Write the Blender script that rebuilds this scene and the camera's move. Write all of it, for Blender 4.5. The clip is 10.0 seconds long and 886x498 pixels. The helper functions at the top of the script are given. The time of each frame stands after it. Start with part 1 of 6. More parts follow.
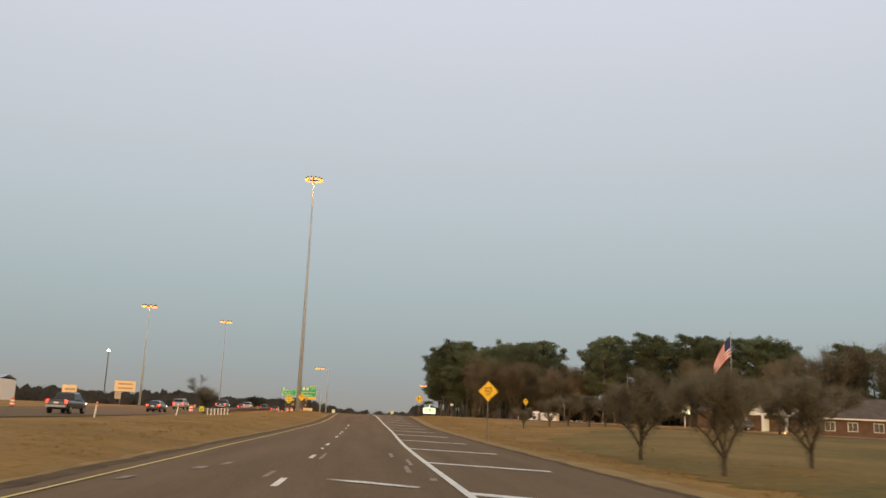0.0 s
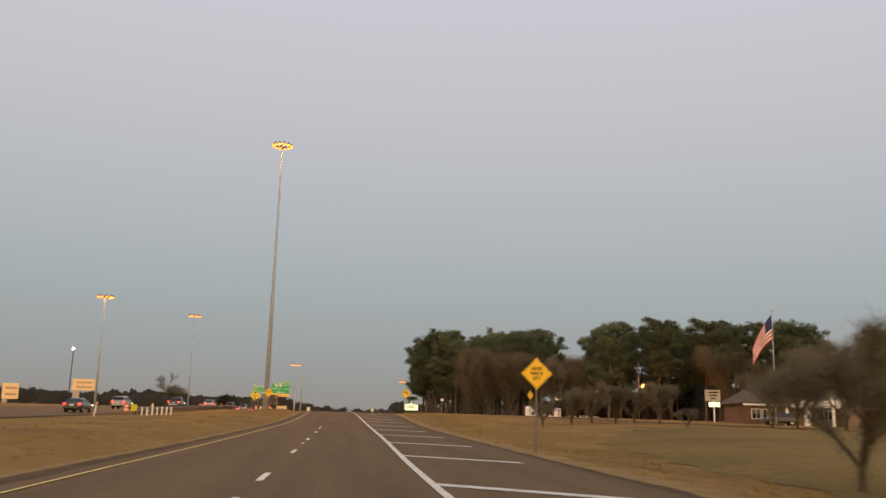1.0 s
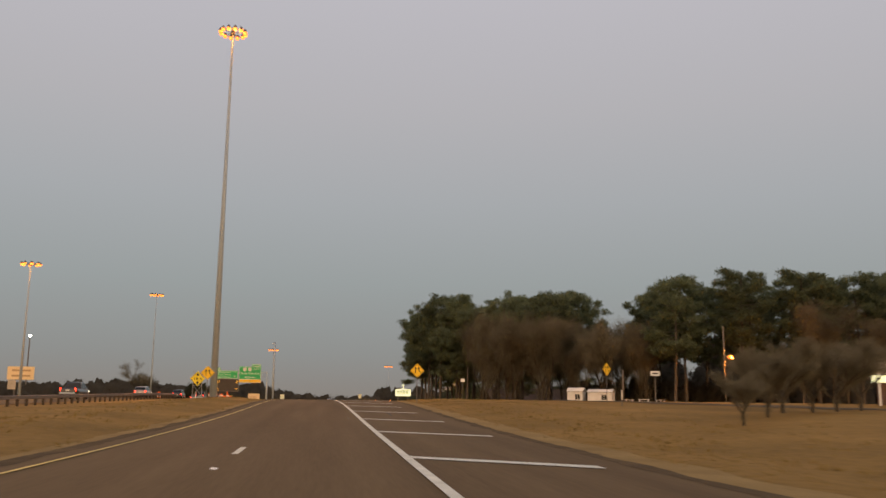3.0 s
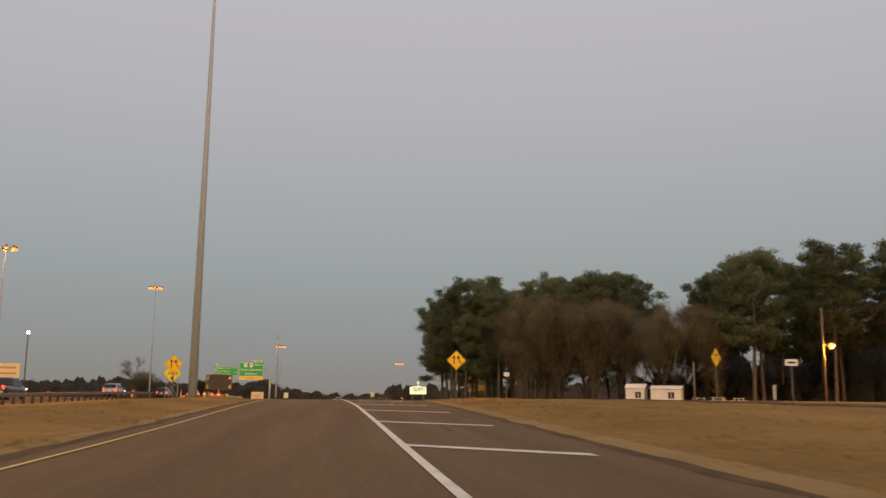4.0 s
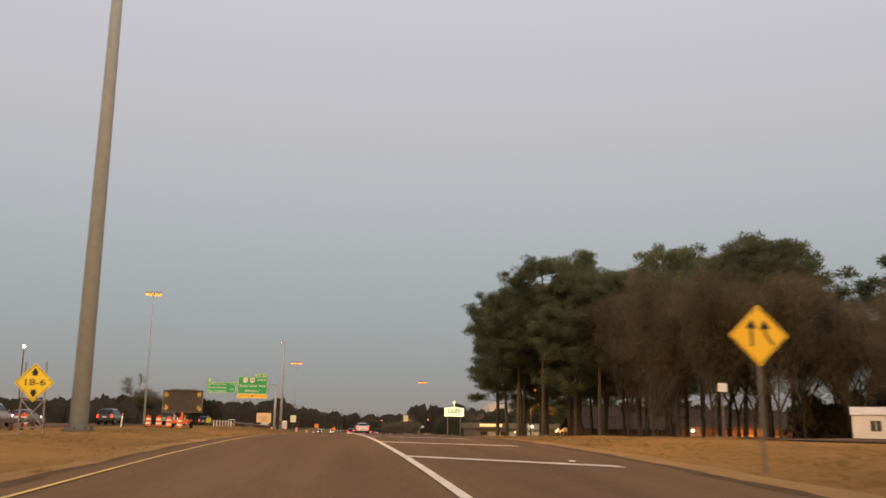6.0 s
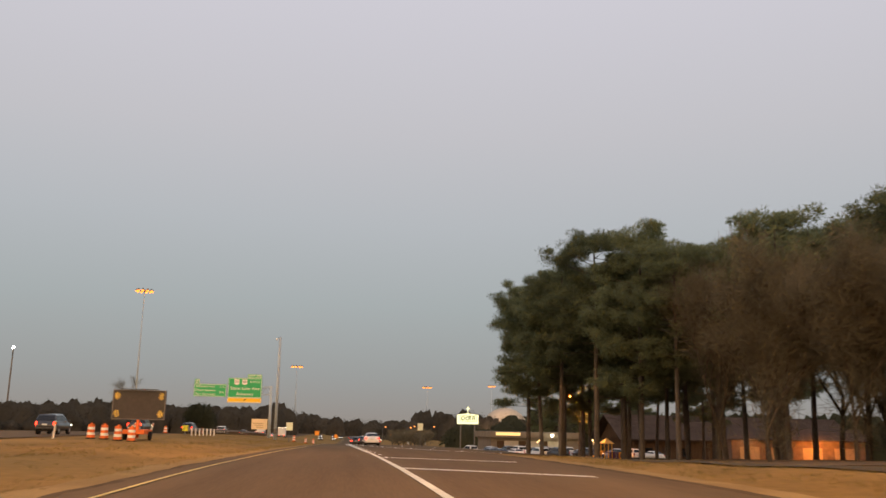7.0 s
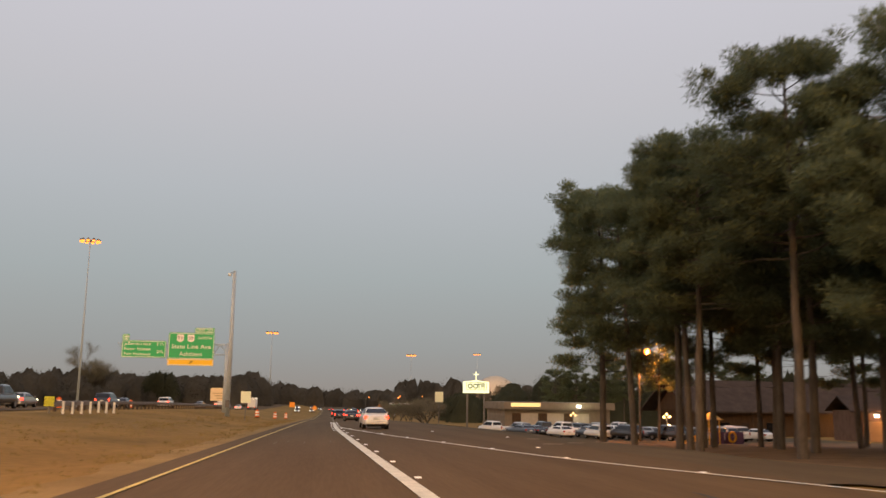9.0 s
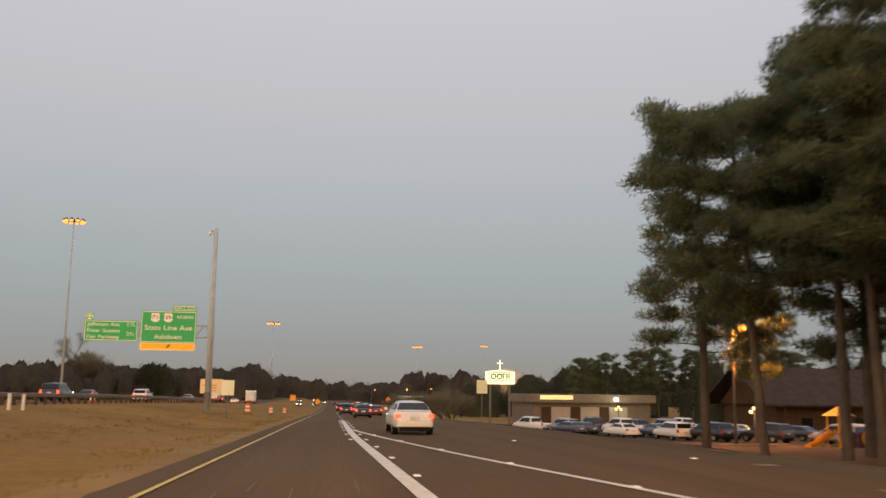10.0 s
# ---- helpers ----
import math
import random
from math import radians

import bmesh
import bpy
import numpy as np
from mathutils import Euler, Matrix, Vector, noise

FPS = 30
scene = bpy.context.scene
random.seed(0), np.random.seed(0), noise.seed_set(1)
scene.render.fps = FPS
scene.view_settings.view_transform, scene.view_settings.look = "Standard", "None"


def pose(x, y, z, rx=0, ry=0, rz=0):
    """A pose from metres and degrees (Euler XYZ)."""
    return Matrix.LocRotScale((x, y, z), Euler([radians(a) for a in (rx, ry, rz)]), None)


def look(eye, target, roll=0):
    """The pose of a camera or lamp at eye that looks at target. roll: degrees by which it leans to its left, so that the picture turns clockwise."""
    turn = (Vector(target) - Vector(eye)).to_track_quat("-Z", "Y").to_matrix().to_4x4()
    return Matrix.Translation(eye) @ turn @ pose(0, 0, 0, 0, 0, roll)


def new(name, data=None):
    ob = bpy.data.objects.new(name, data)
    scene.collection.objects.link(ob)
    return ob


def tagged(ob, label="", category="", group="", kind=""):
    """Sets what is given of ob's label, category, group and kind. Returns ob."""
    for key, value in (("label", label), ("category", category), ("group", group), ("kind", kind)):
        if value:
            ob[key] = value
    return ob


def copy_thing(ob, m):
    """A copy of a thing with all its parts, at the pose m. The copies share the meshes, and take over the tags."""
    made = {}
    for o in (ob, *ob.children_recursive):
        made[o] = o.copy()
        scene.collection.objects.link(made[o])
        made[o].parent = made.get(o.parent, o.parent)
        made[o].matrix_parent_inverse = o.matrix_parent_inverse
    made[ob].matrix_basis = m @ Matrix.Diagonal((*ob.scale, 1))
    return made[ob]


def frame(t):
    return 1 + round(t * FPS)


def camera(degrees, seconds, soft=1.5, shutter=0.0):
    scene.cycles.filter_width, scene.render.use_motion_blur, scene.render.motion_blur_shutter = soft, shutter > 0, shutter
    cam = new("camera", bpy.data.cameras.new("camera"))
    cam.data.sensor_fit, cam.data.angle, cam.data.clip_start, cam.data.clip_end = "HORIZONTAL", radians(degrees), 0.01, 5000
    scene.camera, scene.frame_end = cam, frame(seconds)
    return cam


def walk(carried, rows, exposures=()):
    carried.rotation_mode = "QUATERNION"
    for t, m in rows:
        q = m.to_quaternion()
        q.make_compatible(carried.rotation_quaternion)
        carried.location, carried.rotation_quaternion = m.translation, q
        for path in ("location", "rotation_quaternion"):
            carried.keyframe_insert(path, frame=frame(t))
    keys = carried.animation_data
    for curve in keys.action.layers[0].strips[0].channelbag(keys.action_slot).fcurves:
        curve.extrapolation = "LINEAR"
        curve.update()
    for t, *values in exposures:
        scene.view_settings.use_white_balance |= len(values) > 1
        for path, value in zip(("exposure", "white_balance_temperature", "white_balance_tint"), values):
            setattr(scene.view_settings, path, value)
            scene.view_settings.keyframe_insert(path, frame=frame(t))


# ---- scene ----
cam = camera(53.6, 10.0, soft=1.5, shutter=0.4)
METRES, EYE, TILT, LEAN, TURN = 230.0, 1.4, -4.54, -0.84, -5.1
ROWS = [
    (0.0, 0.0, 0.0, 0.0, -0.41, 15.45, -1.5),
    (0.5, -0.004, 0.0508, 0.0041, -0.98, 15.4, -1.17),
    (1.0, -0.0082, 0.1011, 0.0083, -1.75, 15.25, -0.68),
    (1.5, -0.012, 0.1518, 0.0126, -2.44, 15.06, -0.24),
    (2.0, -0.016, 0.2033, 0.0169, -2.9, 14.95, 0.15),
    (3.5, -0.0274, 0.3608, 0.0296, -2.55, 14.15, 0.54),
    (4.0, -0.0316, 0.4129, 0.0345, -2.16, 14.19, 0.48),
    (4.5, -0.0362, 0.4655, 0.0392, -1.82, 14.47, 0.39),
    (5.0, -0.0408, 0.5161, 0.0443, -1.46, 14.82, 0.27),
    (5.5, -0.0456, 0.5669, 0.0496, -1.11, 15.14, 0.3),
    (7.0, -0.0618, 0.7092, 0.0635, -0.92, 15.85, -0.23),
    (7.5, -0.0667, 0.7561, 0.0678, -1.32, 15.85, -0.33),
    (8.0, -0.0715, 0.8027, 0.0714, -1.76, 15.48, -0.29),
    (8.5, -0.0761, 0.8498, 0.0748, -2.1, 14.7, -0.08),
    (9.0, -0.0811, 0.897, 0.078, -2.28, 13.93, 0.15),
    (9.5, -0.086, 0.9442, 0.0809, -2.25, 13.51, 0.19),
    (10.0, -0.0909, 0.9921, 0.0842, -2.08, 13.49, 0.24),
]
walk(cam, [(t, pose(0, 0, EYE, TILT, LEAN, TURN) @ pose(METRES * x, METRES * y, METRES * z, 90 + pitch, roll, yaw)) for t, x, y, z, yaw, pitch, roll in ROWS],
     [(0.0, 0.34, 6250, 4), (0.5, 0.28, 6400, 7), (1.0, 0.16, 6550, 9), (2.0, 0.08, 6650, 10), (3.5, -0.15, 6700, 10), (4.5, 0.0, 6650, 10), (5.5, 0.1, 6600, 10), (7.0, 0.18, 6600, 10), (8.0, 0.2, 6600, 10), (9.0, 0.17, 6600, 10), (10.0, 0.17, 6600, 10)])


# ---- world, light ----
world = bpy.data.worlds.new("dusk_sky")
scene.world = world
world.use_nodes = True
wn, wl = world.node_tree.nodes, world.node_tree.links
wn.clear()
w_out = wn.new("ShaderNodeOutputWorld")
w_bg = wn.new("ShaderNodeBackground")
w_co = wn.new("ShaderNodeTexCoord")
w_sep = wn.new("ShaderNodeSeparateXYZ")
wl.new(w_co.outputs["Generated"], w_sep.inputs[0])
w_ramp = wn.new("ShaderNodeValToRGB")
wl.new(w_sep.outputs["Z"], w_ramp.inputs[0])
SKY = [(0.0, (0.27, 0.245, 0.225)), (0.05, (0.29, 0.30, 0.297)), (0.13, (0.338, 0.372, 0.382)), (0.22, (0.405, 0.43, 0.458)),
       (0.32, (0.475, 0.475, 0.51)), (0.50, (0.56, 0.55, 0.615)), (1.0, (0.48, 0.48, 0.57))]
e = w_ramp.color_ramp.elements
e[0].position, e[0].color = SKY[0][0], (*SKY[0][1], 1)
e[1].position, e[1].color = SKY[-1][0], (*SKY[-1][1], 1)
for p_, c_ in SKY[1:-1]:
    q_ = e.new(p_)
    q_.color = (*c_, 1)
# afterglow of the set sun, low in the sky behind the drive
w_glow = wn.new("ShaderNodeMapRange")
w_glow.interpolation_type = "SMOOTHSTEP"
w_glow.inputs[1].default_value, w_glow.inputs[2].default_value = 0.1, -1.0
wl.new(w_sep.outputs["Y"], w_glow.inputs[0])
w_low = wn.new("ShaderNodeMapRange")
w_low.interpolation_type = "SMOOTHSTEP"
w_low.inputs[1].default_value, w_low.inputs[2].default_value = 0.75, 0.0
wl.new(w_sep.outputs["Z"], w_low.inputs[0])
w_mul = wn.new("ShaderNodeMath")
w_mul.operation = "MULTIPLY"
wl.new(w_glow.outputs[0], w_mul.inputs[0])
wl.new(w_low.outputs[0], w_mul.inputs[1])
w_mix = wn.new("ShaderNodeMix")
w_mix.data_type = "RGBA"
wl.new(w_mul.outputs[0], w_mix.inputs[0])
wl.new(w_ramp.outputs[0], w_mix.inputs[6])
w_mix.inputs[7].default_value = (2.85, 1.78, 0.92, 1)
wl.new(w_mix.outputs[2], w_bg.inputs[0])
w_bg.inputs[1].default_value = 1.0
wl.new(w_bg.outputs[0], w_out.inputs[0])


def lamp(name, loc, watts, color, radius):
    d = bpy.data.lights.new(name, "POINT")
    d.energy, d.color, d.shadow_soft_size = watts, color, radius
    ob = new(name, d)
    ob.location = loc
    return ob


def floodlight(name, loc, aim, watts, color):
    """A shielded luminaire that throws outwards and down, away from its own pole."""
    d = bpy.data.lights.new(name, "SPOT")
    d.energy, d.color, d.shadow_soft_size = watts, color, 0.5
    d.spot_size, d.spot_blend = radians(104), 0.5
    ob = new(name, d)
    ob.matrix_basis = look(loc, aim)
    return ob


SODIUM = (1.0, 0.46, 0.12)


# ---- materials ----
def mat(name, color, rough=0.7, metal=0.0, vary=0.25, scale=4.0, fine=60.0, bump=0.0, bump_scale=40.0,
        color2=None, emit=None, strength=0.0, per_object=0.0, coat=0.0, stretch=(1, 1, 1)):
    m = bpy.data.materials.new(name)
    m.use_nodes = True
    n, l = m.node_tree.nodes, m.node_tree.links
    b = n["Principled BSDF"]
    b.inputs["Roughness"].default_value = rough
    b.inputs["Metallic"].default_value = metal
    b.inputs["Coat Weight"].default_value = coat
    if rough >= 0.85:
        b.inputs["Specular IOR Level"].default_value = 0.12
    tc = n.new("ShaderNodeTexCoord")
    mp = n.new("ShaderNodeMapping")
    mp.inputs["Scale"].default_value = stretch
    l.new(tc.outputs["Object"], mp.inputs[0])
    big = n.new("ShaderNodeTexNoise")
    big.inputs["Scale"].default_value = scale
    big.inputs["Detail"].default_value = 5
    sml = n.new("ShaderNodeTexNoise")
    sml.inputs["Scale"].default_value = fine
    sml.inputs["Detail"].default_value = 3
    l.new(mp.outputs[0], big.inputs["Vector"])
    l.new(mp.outputs[0], sml.inputs["Vector"])
    add = n.new("ShaderNodeMath")
    add.operation = "MULTIPLY_ADD"
    l.new(big.outputs["Fac"], add.inputs[0])
    add.inputs[1].default_value = 0.65
    mul = n.new("ShaderNodeMath")
    mul.operation = "MULTIPLY"
    l.new(sml.outputs["Fac"], mul.inputs[0])
    mul.inputs[1].default_value = 0.35
    l.new(mul.outputs[0], add.inputs[2])
    rng = n.new("ShaderNodeMapRange")
    rng.inputs[1].default_value, rng.inputs[2].default_value = 0.3, 0.7
    l.new(add.outputs[0], rng.inputs[0])
    mix = n.new("ShaderNodeMix")
    mix.data_type = "RGBA"
    l.new(rng.outputs[0], mix.inputs[0])
    c2 = color2 or tuple(min(1, c * (1 + vary)) for c in color)
    c1 = tuple(c * (1 - vary) for c in color) if color2 is None else color
    mix.inputs[6].default_value, mix.inputs[7].default_value = (*c1, 1), (*c2, 1)
    out = mix.outputs[2]
    if per_object:
        oi = n.new("ShaderNodeObjectInfo")
        hs = n.new("ShaderNodeHueSaturation")
        mr = n.new("ShaderNodeMapRange")
        mr.inputs[3].default_value, mr.inputs[4].default_value = 1 - per_object, 1 + per_object
        l.new(oi.outputs["Random"], mr.inputs[0])
        l.new(mr.outputs[0], hs.inputs["Value"])
        l.new(out, hs.inputs["Color"])
        out = hs.outputs[0]
    l.new(out, b.inputs["Base Color"])
    if bump:
        bn = n.new("ShaderNodeTexNoise")
        bn.inputs["Scale"].default_value = bump_scale
        bn.inputs["Detail"].default_value = 6
        l.new(mp.outputs[0], bn.inputs["Vector"])
        bp = n.new("ShaderNodeBump")
        bp.inputs["Strength"].default_value = bump
        bp.inputs["Distance"].default_value = 0.05
        l.new(bn.outputs["Fac"], bp.inputs["Height"])
        l.new(bp.outputs[0], b.inputs["Normal"])
    if emit:
        b.inputs["Emission Color"].default_value = (*emit, 1)
        b.inputs["Emission Strength"].default_value = strength
    return m


M_GRASS = mat("dead_grass", (0.148, 0.09, 0.023), 0.95, color2=(0.335, 0.196, 0.056), scale=0.11, fine=2.2, bump=0.15, bump_scale=4)
M_ASPHALT = mat("asphalt", (0.108, 0.069, 0.032), 0.85, color2=(0.172, 0.114, 0.056), scale=0.8, fine=16, stretch=(1, 0.05, 1))
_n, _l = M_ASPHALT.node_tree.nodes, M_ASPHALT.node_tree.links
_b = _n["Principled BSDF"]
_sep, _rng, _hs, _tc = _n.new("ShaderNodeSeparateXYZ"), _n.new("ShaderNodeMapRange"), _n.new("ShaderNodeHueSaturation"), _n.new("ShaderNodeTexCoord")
# base colour value falls from 1.0 to 0.8 between y 165 and 235
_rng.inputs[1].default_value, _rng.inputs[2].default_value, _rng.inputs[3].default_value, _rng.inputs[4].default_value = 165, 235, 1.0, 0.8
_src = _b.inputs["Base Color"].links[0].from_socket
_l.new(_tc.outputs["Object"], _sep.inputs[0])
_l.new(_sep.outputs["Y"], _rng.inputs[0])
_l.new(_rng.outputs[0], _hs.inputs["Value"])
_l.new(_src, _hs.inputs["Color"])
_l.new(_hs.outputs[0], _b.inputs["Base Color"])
M_ASPHALT_OLD = mat("old_asphalt", (0.078, 0.056, 0.03), 0.88, color2=(0.125, 0.092, 0.05), scale=0.5, fine=12, stretch=(1, 0.2, 1))
# Eroded soil with the shade of the asphalt edge in its dark brown.
M_SOIL_SHADED = mat("shaded_eroded_soil", (0.06, 0.04, 0.02), 0.95, color2=(0.15, 0.1, 0.05), scale=0.9, fine=14, bump=0.5, bump_scale=14)
M_SHOULDER = mat("shoulder_asphalt", (0.062, 0.047, 0.024), 0.9, color2=(0.108, 0.083, 0.046), scale=0.5, fine=25, bump=0.1, bump_scale=50)
M_DIRT = mat("bare_dirt", (0.19, 0.122, 0.044), 0.95, color2=(0.36, 0.242, 0.095), scale=0.35, fine=12, bump=0.4, bump_scale=12)
M_WHITE_LINE = mat("white_road_paint", (0.5, 0.48, 0.38), 0.6, color2=(0.84, 0.81, 0.68), scale=2.5, fine=20)
M_YELLOW_LINE = mat("yellow_road_paint", (0.48, 0.36, 0.075), 0.6, color2=(0.76, 0.58, 0.16), scale=2.5, fine=20)
M_SEAL = mat("tar_streak", (0.022, 0.02, 0.018), 0.8)
M_SCUFF = mat("pale_scuff", (0.105, 0.083, 0.042), 0.8)
M_WORN = mat("worn_white_paint", (0.13, 0.086, 0.043), 0.8, color2=(0.36, 0.3, 0.22), scale=3.5, fine=14)
M_STEEL = mat("galvanised_steel", (0.38, 0.44, 0.48), 0.6, metal=0.0, scale=3, fine=40, vary=0.15)
M_STEEL_DARK = mat("weathered_steel", (0.16, 0.145, 0.13), 0.6, metal=0.3, scale=3, fine=40)
M_GALV_RAIL = mat("guardrail_steel", (0.2, 0.17, 0.145), 0.6, metal=0.4, scale=2, fine=30)
M_WOODPOST = mat("weathered_timber", (0.09, 0.065, 0.045), 0.9, scale=3, fine=30, stretch=(4, 4, 0.5))
M_PALEPOLE = mat("bleached_pole_timber", (0.2, 0.17, 0.14), 0.9, scale=3, fine=30, stretch=(4, 4, 0.5))
M_SIGN_Y = mat("yellow_sign_sheeting", (0.95, 0.58, 0.012), 0.45, vary=0.04, scale=1.0)
M_SIGN_YL = mat("lemon_sign_sheeting", (0.95, 0.72, 0.03), 0.45, vary=0.04, scale=1.0)
M_SIGN_O = mat("orange_sign_sheeting", (0.95, 0.33, 0.02), 0.45, vary=0.06, scale=1.0)
M_SIGN_G = mat("green_sign_sheeting", (0.015, 0.42, 0.13), 0.45, vary=0.08, scale=0.6)
M_SIGN_W = mat("white_sign_sheeting", (0.85, 0.85, 0.8), 0.45, vary=0.04)
M_SIGN_BACK = mat("aluminium_sign_back", (0.32, 0.31, 0.3), 0.5, metal=0.5)
M_BLACK = mat("black_legend", (0.012, 0.011, 0.01), 0.6)
M_LAMP = mat("sodium_lamp_glass", (0.9, 0.5, 0.2), 0.4, emit=(1.0, 0.24, 0.028), strength=2.5)
M_SECURITY = mat("security_lamp_glass", (0.9, 0.5, 0.2), 0.4, emit=(1.0, 0.2, 0.014), strength=3.6)
M_STRAW = mat("pine_straw", (0.115, 0.076, 0.042), 0.95, color2=(0.23, 0.155, 0.088), scale=0.6, fine=10, bump=0.8, bump_scale=12)
M_GLOBE = mat("warm_globe_glass", (0.9, 0.75, 0.5), 0.4, emit=(1.0, 0.56, 0.2), strength=3.2)
M_LAMP_W = mat("white_lamp_glass", (0.9, 0.9, 0.8), 0.4, emit=(1.0, 0.95, 0.8), strength=10)
M_BARK = mat("pine_bark", (0.068, 0.057, 0.047), 0.95, color2=(0.16, 0.136, 0.112), scale=2.5, fine=14, bump=0.8, bump_scale=12, stretch=(1, 1, 0.3), per_object=0.2)
M_NEEDLE = mat("pine_needles", (0.155, 0.178, 0.092), 0.9, color2=(0.21, 0.236, 0.126), scale=0.5, fine=5, per_object=0.25)
M_TWIG = mat("bare_twigs", (0.13, 0.114, 0.074), 0.95, color2=(0.235, 0.208, 0.14), scale=0.4, fine=6, per_object=0.25)
M_TRUNK = mat("grey_brown_bark", (0.055, 0.044, 0.031), 0.95, color2=(0.115, 0.094, 0.068), scale=3, fine=20, bump=0.5, bump_scale=15, stretch=(1, 1, 0.3))
# Woodland brown lightened so that the colour carries the distance haze.
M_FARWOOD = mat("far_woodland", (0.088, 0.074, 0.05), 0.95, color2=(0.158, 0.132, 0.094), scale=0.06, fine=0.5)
M_FARWOOD2 = mat("far_evergreens", (0.056, 0.058, 0.028), 0.95, color2=(0.105, 0.1, 0.055), scale=0.06, fine=0.5)


def let_light_through(m, share):
    """Thin foliage passes part of the light on."""
    n, l = m.node_tree.nodes, m.node_tree.links
    b, o = n["Principled BSDF"], n["Material Output"]
    tr = n.new("ShaderNodeBsdfTranslucent")
    mx = n.new("ShaderNodeMixShader")
    mx.inputs[0].default_value = share
    l.new(b.inputs["Base Color"].links[0].from_socket, tr.inputs["Color"])
    l.new(b.outputs[0], mx.inputs[1])
    l.new(tr.outputs[0], mx.inputs[2])
    l.new(mx.outputs[0], o.inputs["Surface"])


let_light_through(M_NEEDLE, 0.55)
let_light_through(M_FARWOOD, 0.5)
let_light_through(M_FARWOOD2, 0.5)
let_light_through(M_TWIG, 0.35)
M_BRICK = mat("brown_brick", (0.11, 0.068, 0.046), 0.9, color2=(0.2, 0.125, 0.088), scale=1.2, fine=18, bump=0.3, bump_scale=22)
M_ROOF = mat("grey_shingles", (0.075, 0.062, 0.05), 0.9, color2=(0.14, 0.12, 0.1), scale=0.8, fine=14, bump=0.5, bump_scale=18)
M_ROOF_BROWN = mat("brown_shingles", (0.042, 0.03, 0.024), 0.95, color2=(0.082, 0.06, 0.048), scale=0.8, fine=14, bump=0.5, bump_scale=18)
M_WHITE = mat("white_paint", (0.7, 0.67, 0.6), 0.6, color2=(0.82, 0.8, 0.74), scale=1.5, fine=20)
M_CREAM = mat("cream_stucco", (0.42, 0.36, 0.28), 0.85, color2=(0.55, 0.48, 0.38), scale=0.9, fine=16, bump=0.2)
M_HALL_DOOR = mat("tan_painted_door", (0.27, 0.17, 0.09), 0.6, color2=(0.33, 0.21, 0.115), scale=1.2, fine=9, bump=0.2)
M_TIMBER = mat("brown_timber_cladding", (0.055, 0.034, 0.02), 0.85, color2=(0.115, 0.07, 0.04), scale=1.5, fine=20, bump=0.4, stretch=(5, 5, 0.4))
M_GLASS = mat("dark_window_glass", (0.012, 0.013, 0.016), 0.12, vary=0.1)
M_CAR_WHITE = mat("white_car_paint", (0.78, 0.75, 0.68), 0.3, vary=0.04, coat=0.7)
M_CAR_SILVER = mat("silver_car_paint", (0.34, 0.32, 0.3), 0.35, metal=0.4, vary=0.05, coat=0.7)
M_CAR_DARK = mat("dark_car_paint", (0.018, 0.017, 0.017), 0.3, vary=0.1, coat=0.8)
M_CAR_RED = mat("dark_red_car_paint", (0.16, 0.015, 0.012), 0.3, vary=0.06, coat=0.8)
M_CAR_BLUE = mat("blue_grey_car_paint", (0.05, 0.06, 0.075), 0.3, vary=0.06, coat=0.8)
M_TYRE = mat("tyre_rubber", (0.018, 0.017, 0.016), 0.9)
M_RIM = mat("alloy_rim", (0.35, 0.33, 0.31), 0.35, metal=0.7)
M_TAIL = mat("lit_tail_lamp", (0.5, 0.02, 0.01), 0.3, emit=(1.0, 0.035, 0.012), strength=6.0)
M_TAIL_OFF = mat("tail_lamp_lens", (0.4, 0.03, 0.015), 0.25, vary=0.1, coat=0.6)
M_HEAD = mat("lit_head_lamp", (0.8, 0.8, 0.7), 0.3, emit=(1.0, 0.88, 0.62), strength=4)
M_PLATE = mat("pale_plate", (0.6, 0.6, 0.55), 0.5)
M_ORANGE = mat("orange_plastic", (0.8, 0.16, 0.02), 0.55, vary=0.12)
M_REFLECT = mat("pale_reflective_sheeting", (0.85, 0.8, 0.68), 0.4, vary=0.05)
M_RPM = mat("white_reflector_plastic", (0.95, 0.94, 0.9), 0.35, vary=0.04)
M_BOARD = mat("dark_message_panel", (0.045, 0.036, 0.03), 0.55)
M_AMBER = mat("amber_pixels", (0.9, 0.5, 0.05), 0.4, emit=(1.0, 0.5, 0.05), strength=1.3)
M_LIME = mat("fluorescent_yellow_sheeting", (0.75, 0.72, 0.03), 0.5, vary=0.08)
M_LITSIGN = mat("lit_sign_face", (0.9, 0.9, 0.7), 0.4, emit=(0.95, 1.0, 0.56), strength=0.9)
M_SIGNGREEN = mat("dark_green_lettering", (0.02, 0.05, 0.02), 0.5)
M_PLAY_Y = mat("yellow_play_plastic", (0.85, 0.42, 0.02), 0.4, vary=0.1)
M_PLAY_P = mat("purple_play_plastic", (0.12, 0.05, 0.12), 0.5, vary=0.1)
M_FLAG_R = mat("red_flag_cloth", (0.55, 0.05, 0.04), 0.8)
M_FLAG_W = mat("white_flag_cloth", (0.75, 0.72, 0.68), 0.8)
M_FLAG_B = mat("blue_flag_cloth", (0.03, 0.04, 0.12), 0.8)
M_ROOF_BAND = mat("tan_metal_fascia", (0.17, 0.13, 0.088), 0.7, color2=(0.24, 0.185, 0.13), scale=1.0, fine=10)
M_BILL = mat("pale_cream_board", (0.84, 0.64, 0.36), 0.5, vary=0.08)
M_BILLBAR = mat("brown_board_bar", (0.5, 0.33, 0.17), 0.6)
M_SIGN_PALE = mat("pale_yellowish_sheeting", (0.9, 0.92, 0.66), 0.5, vary=0.06)
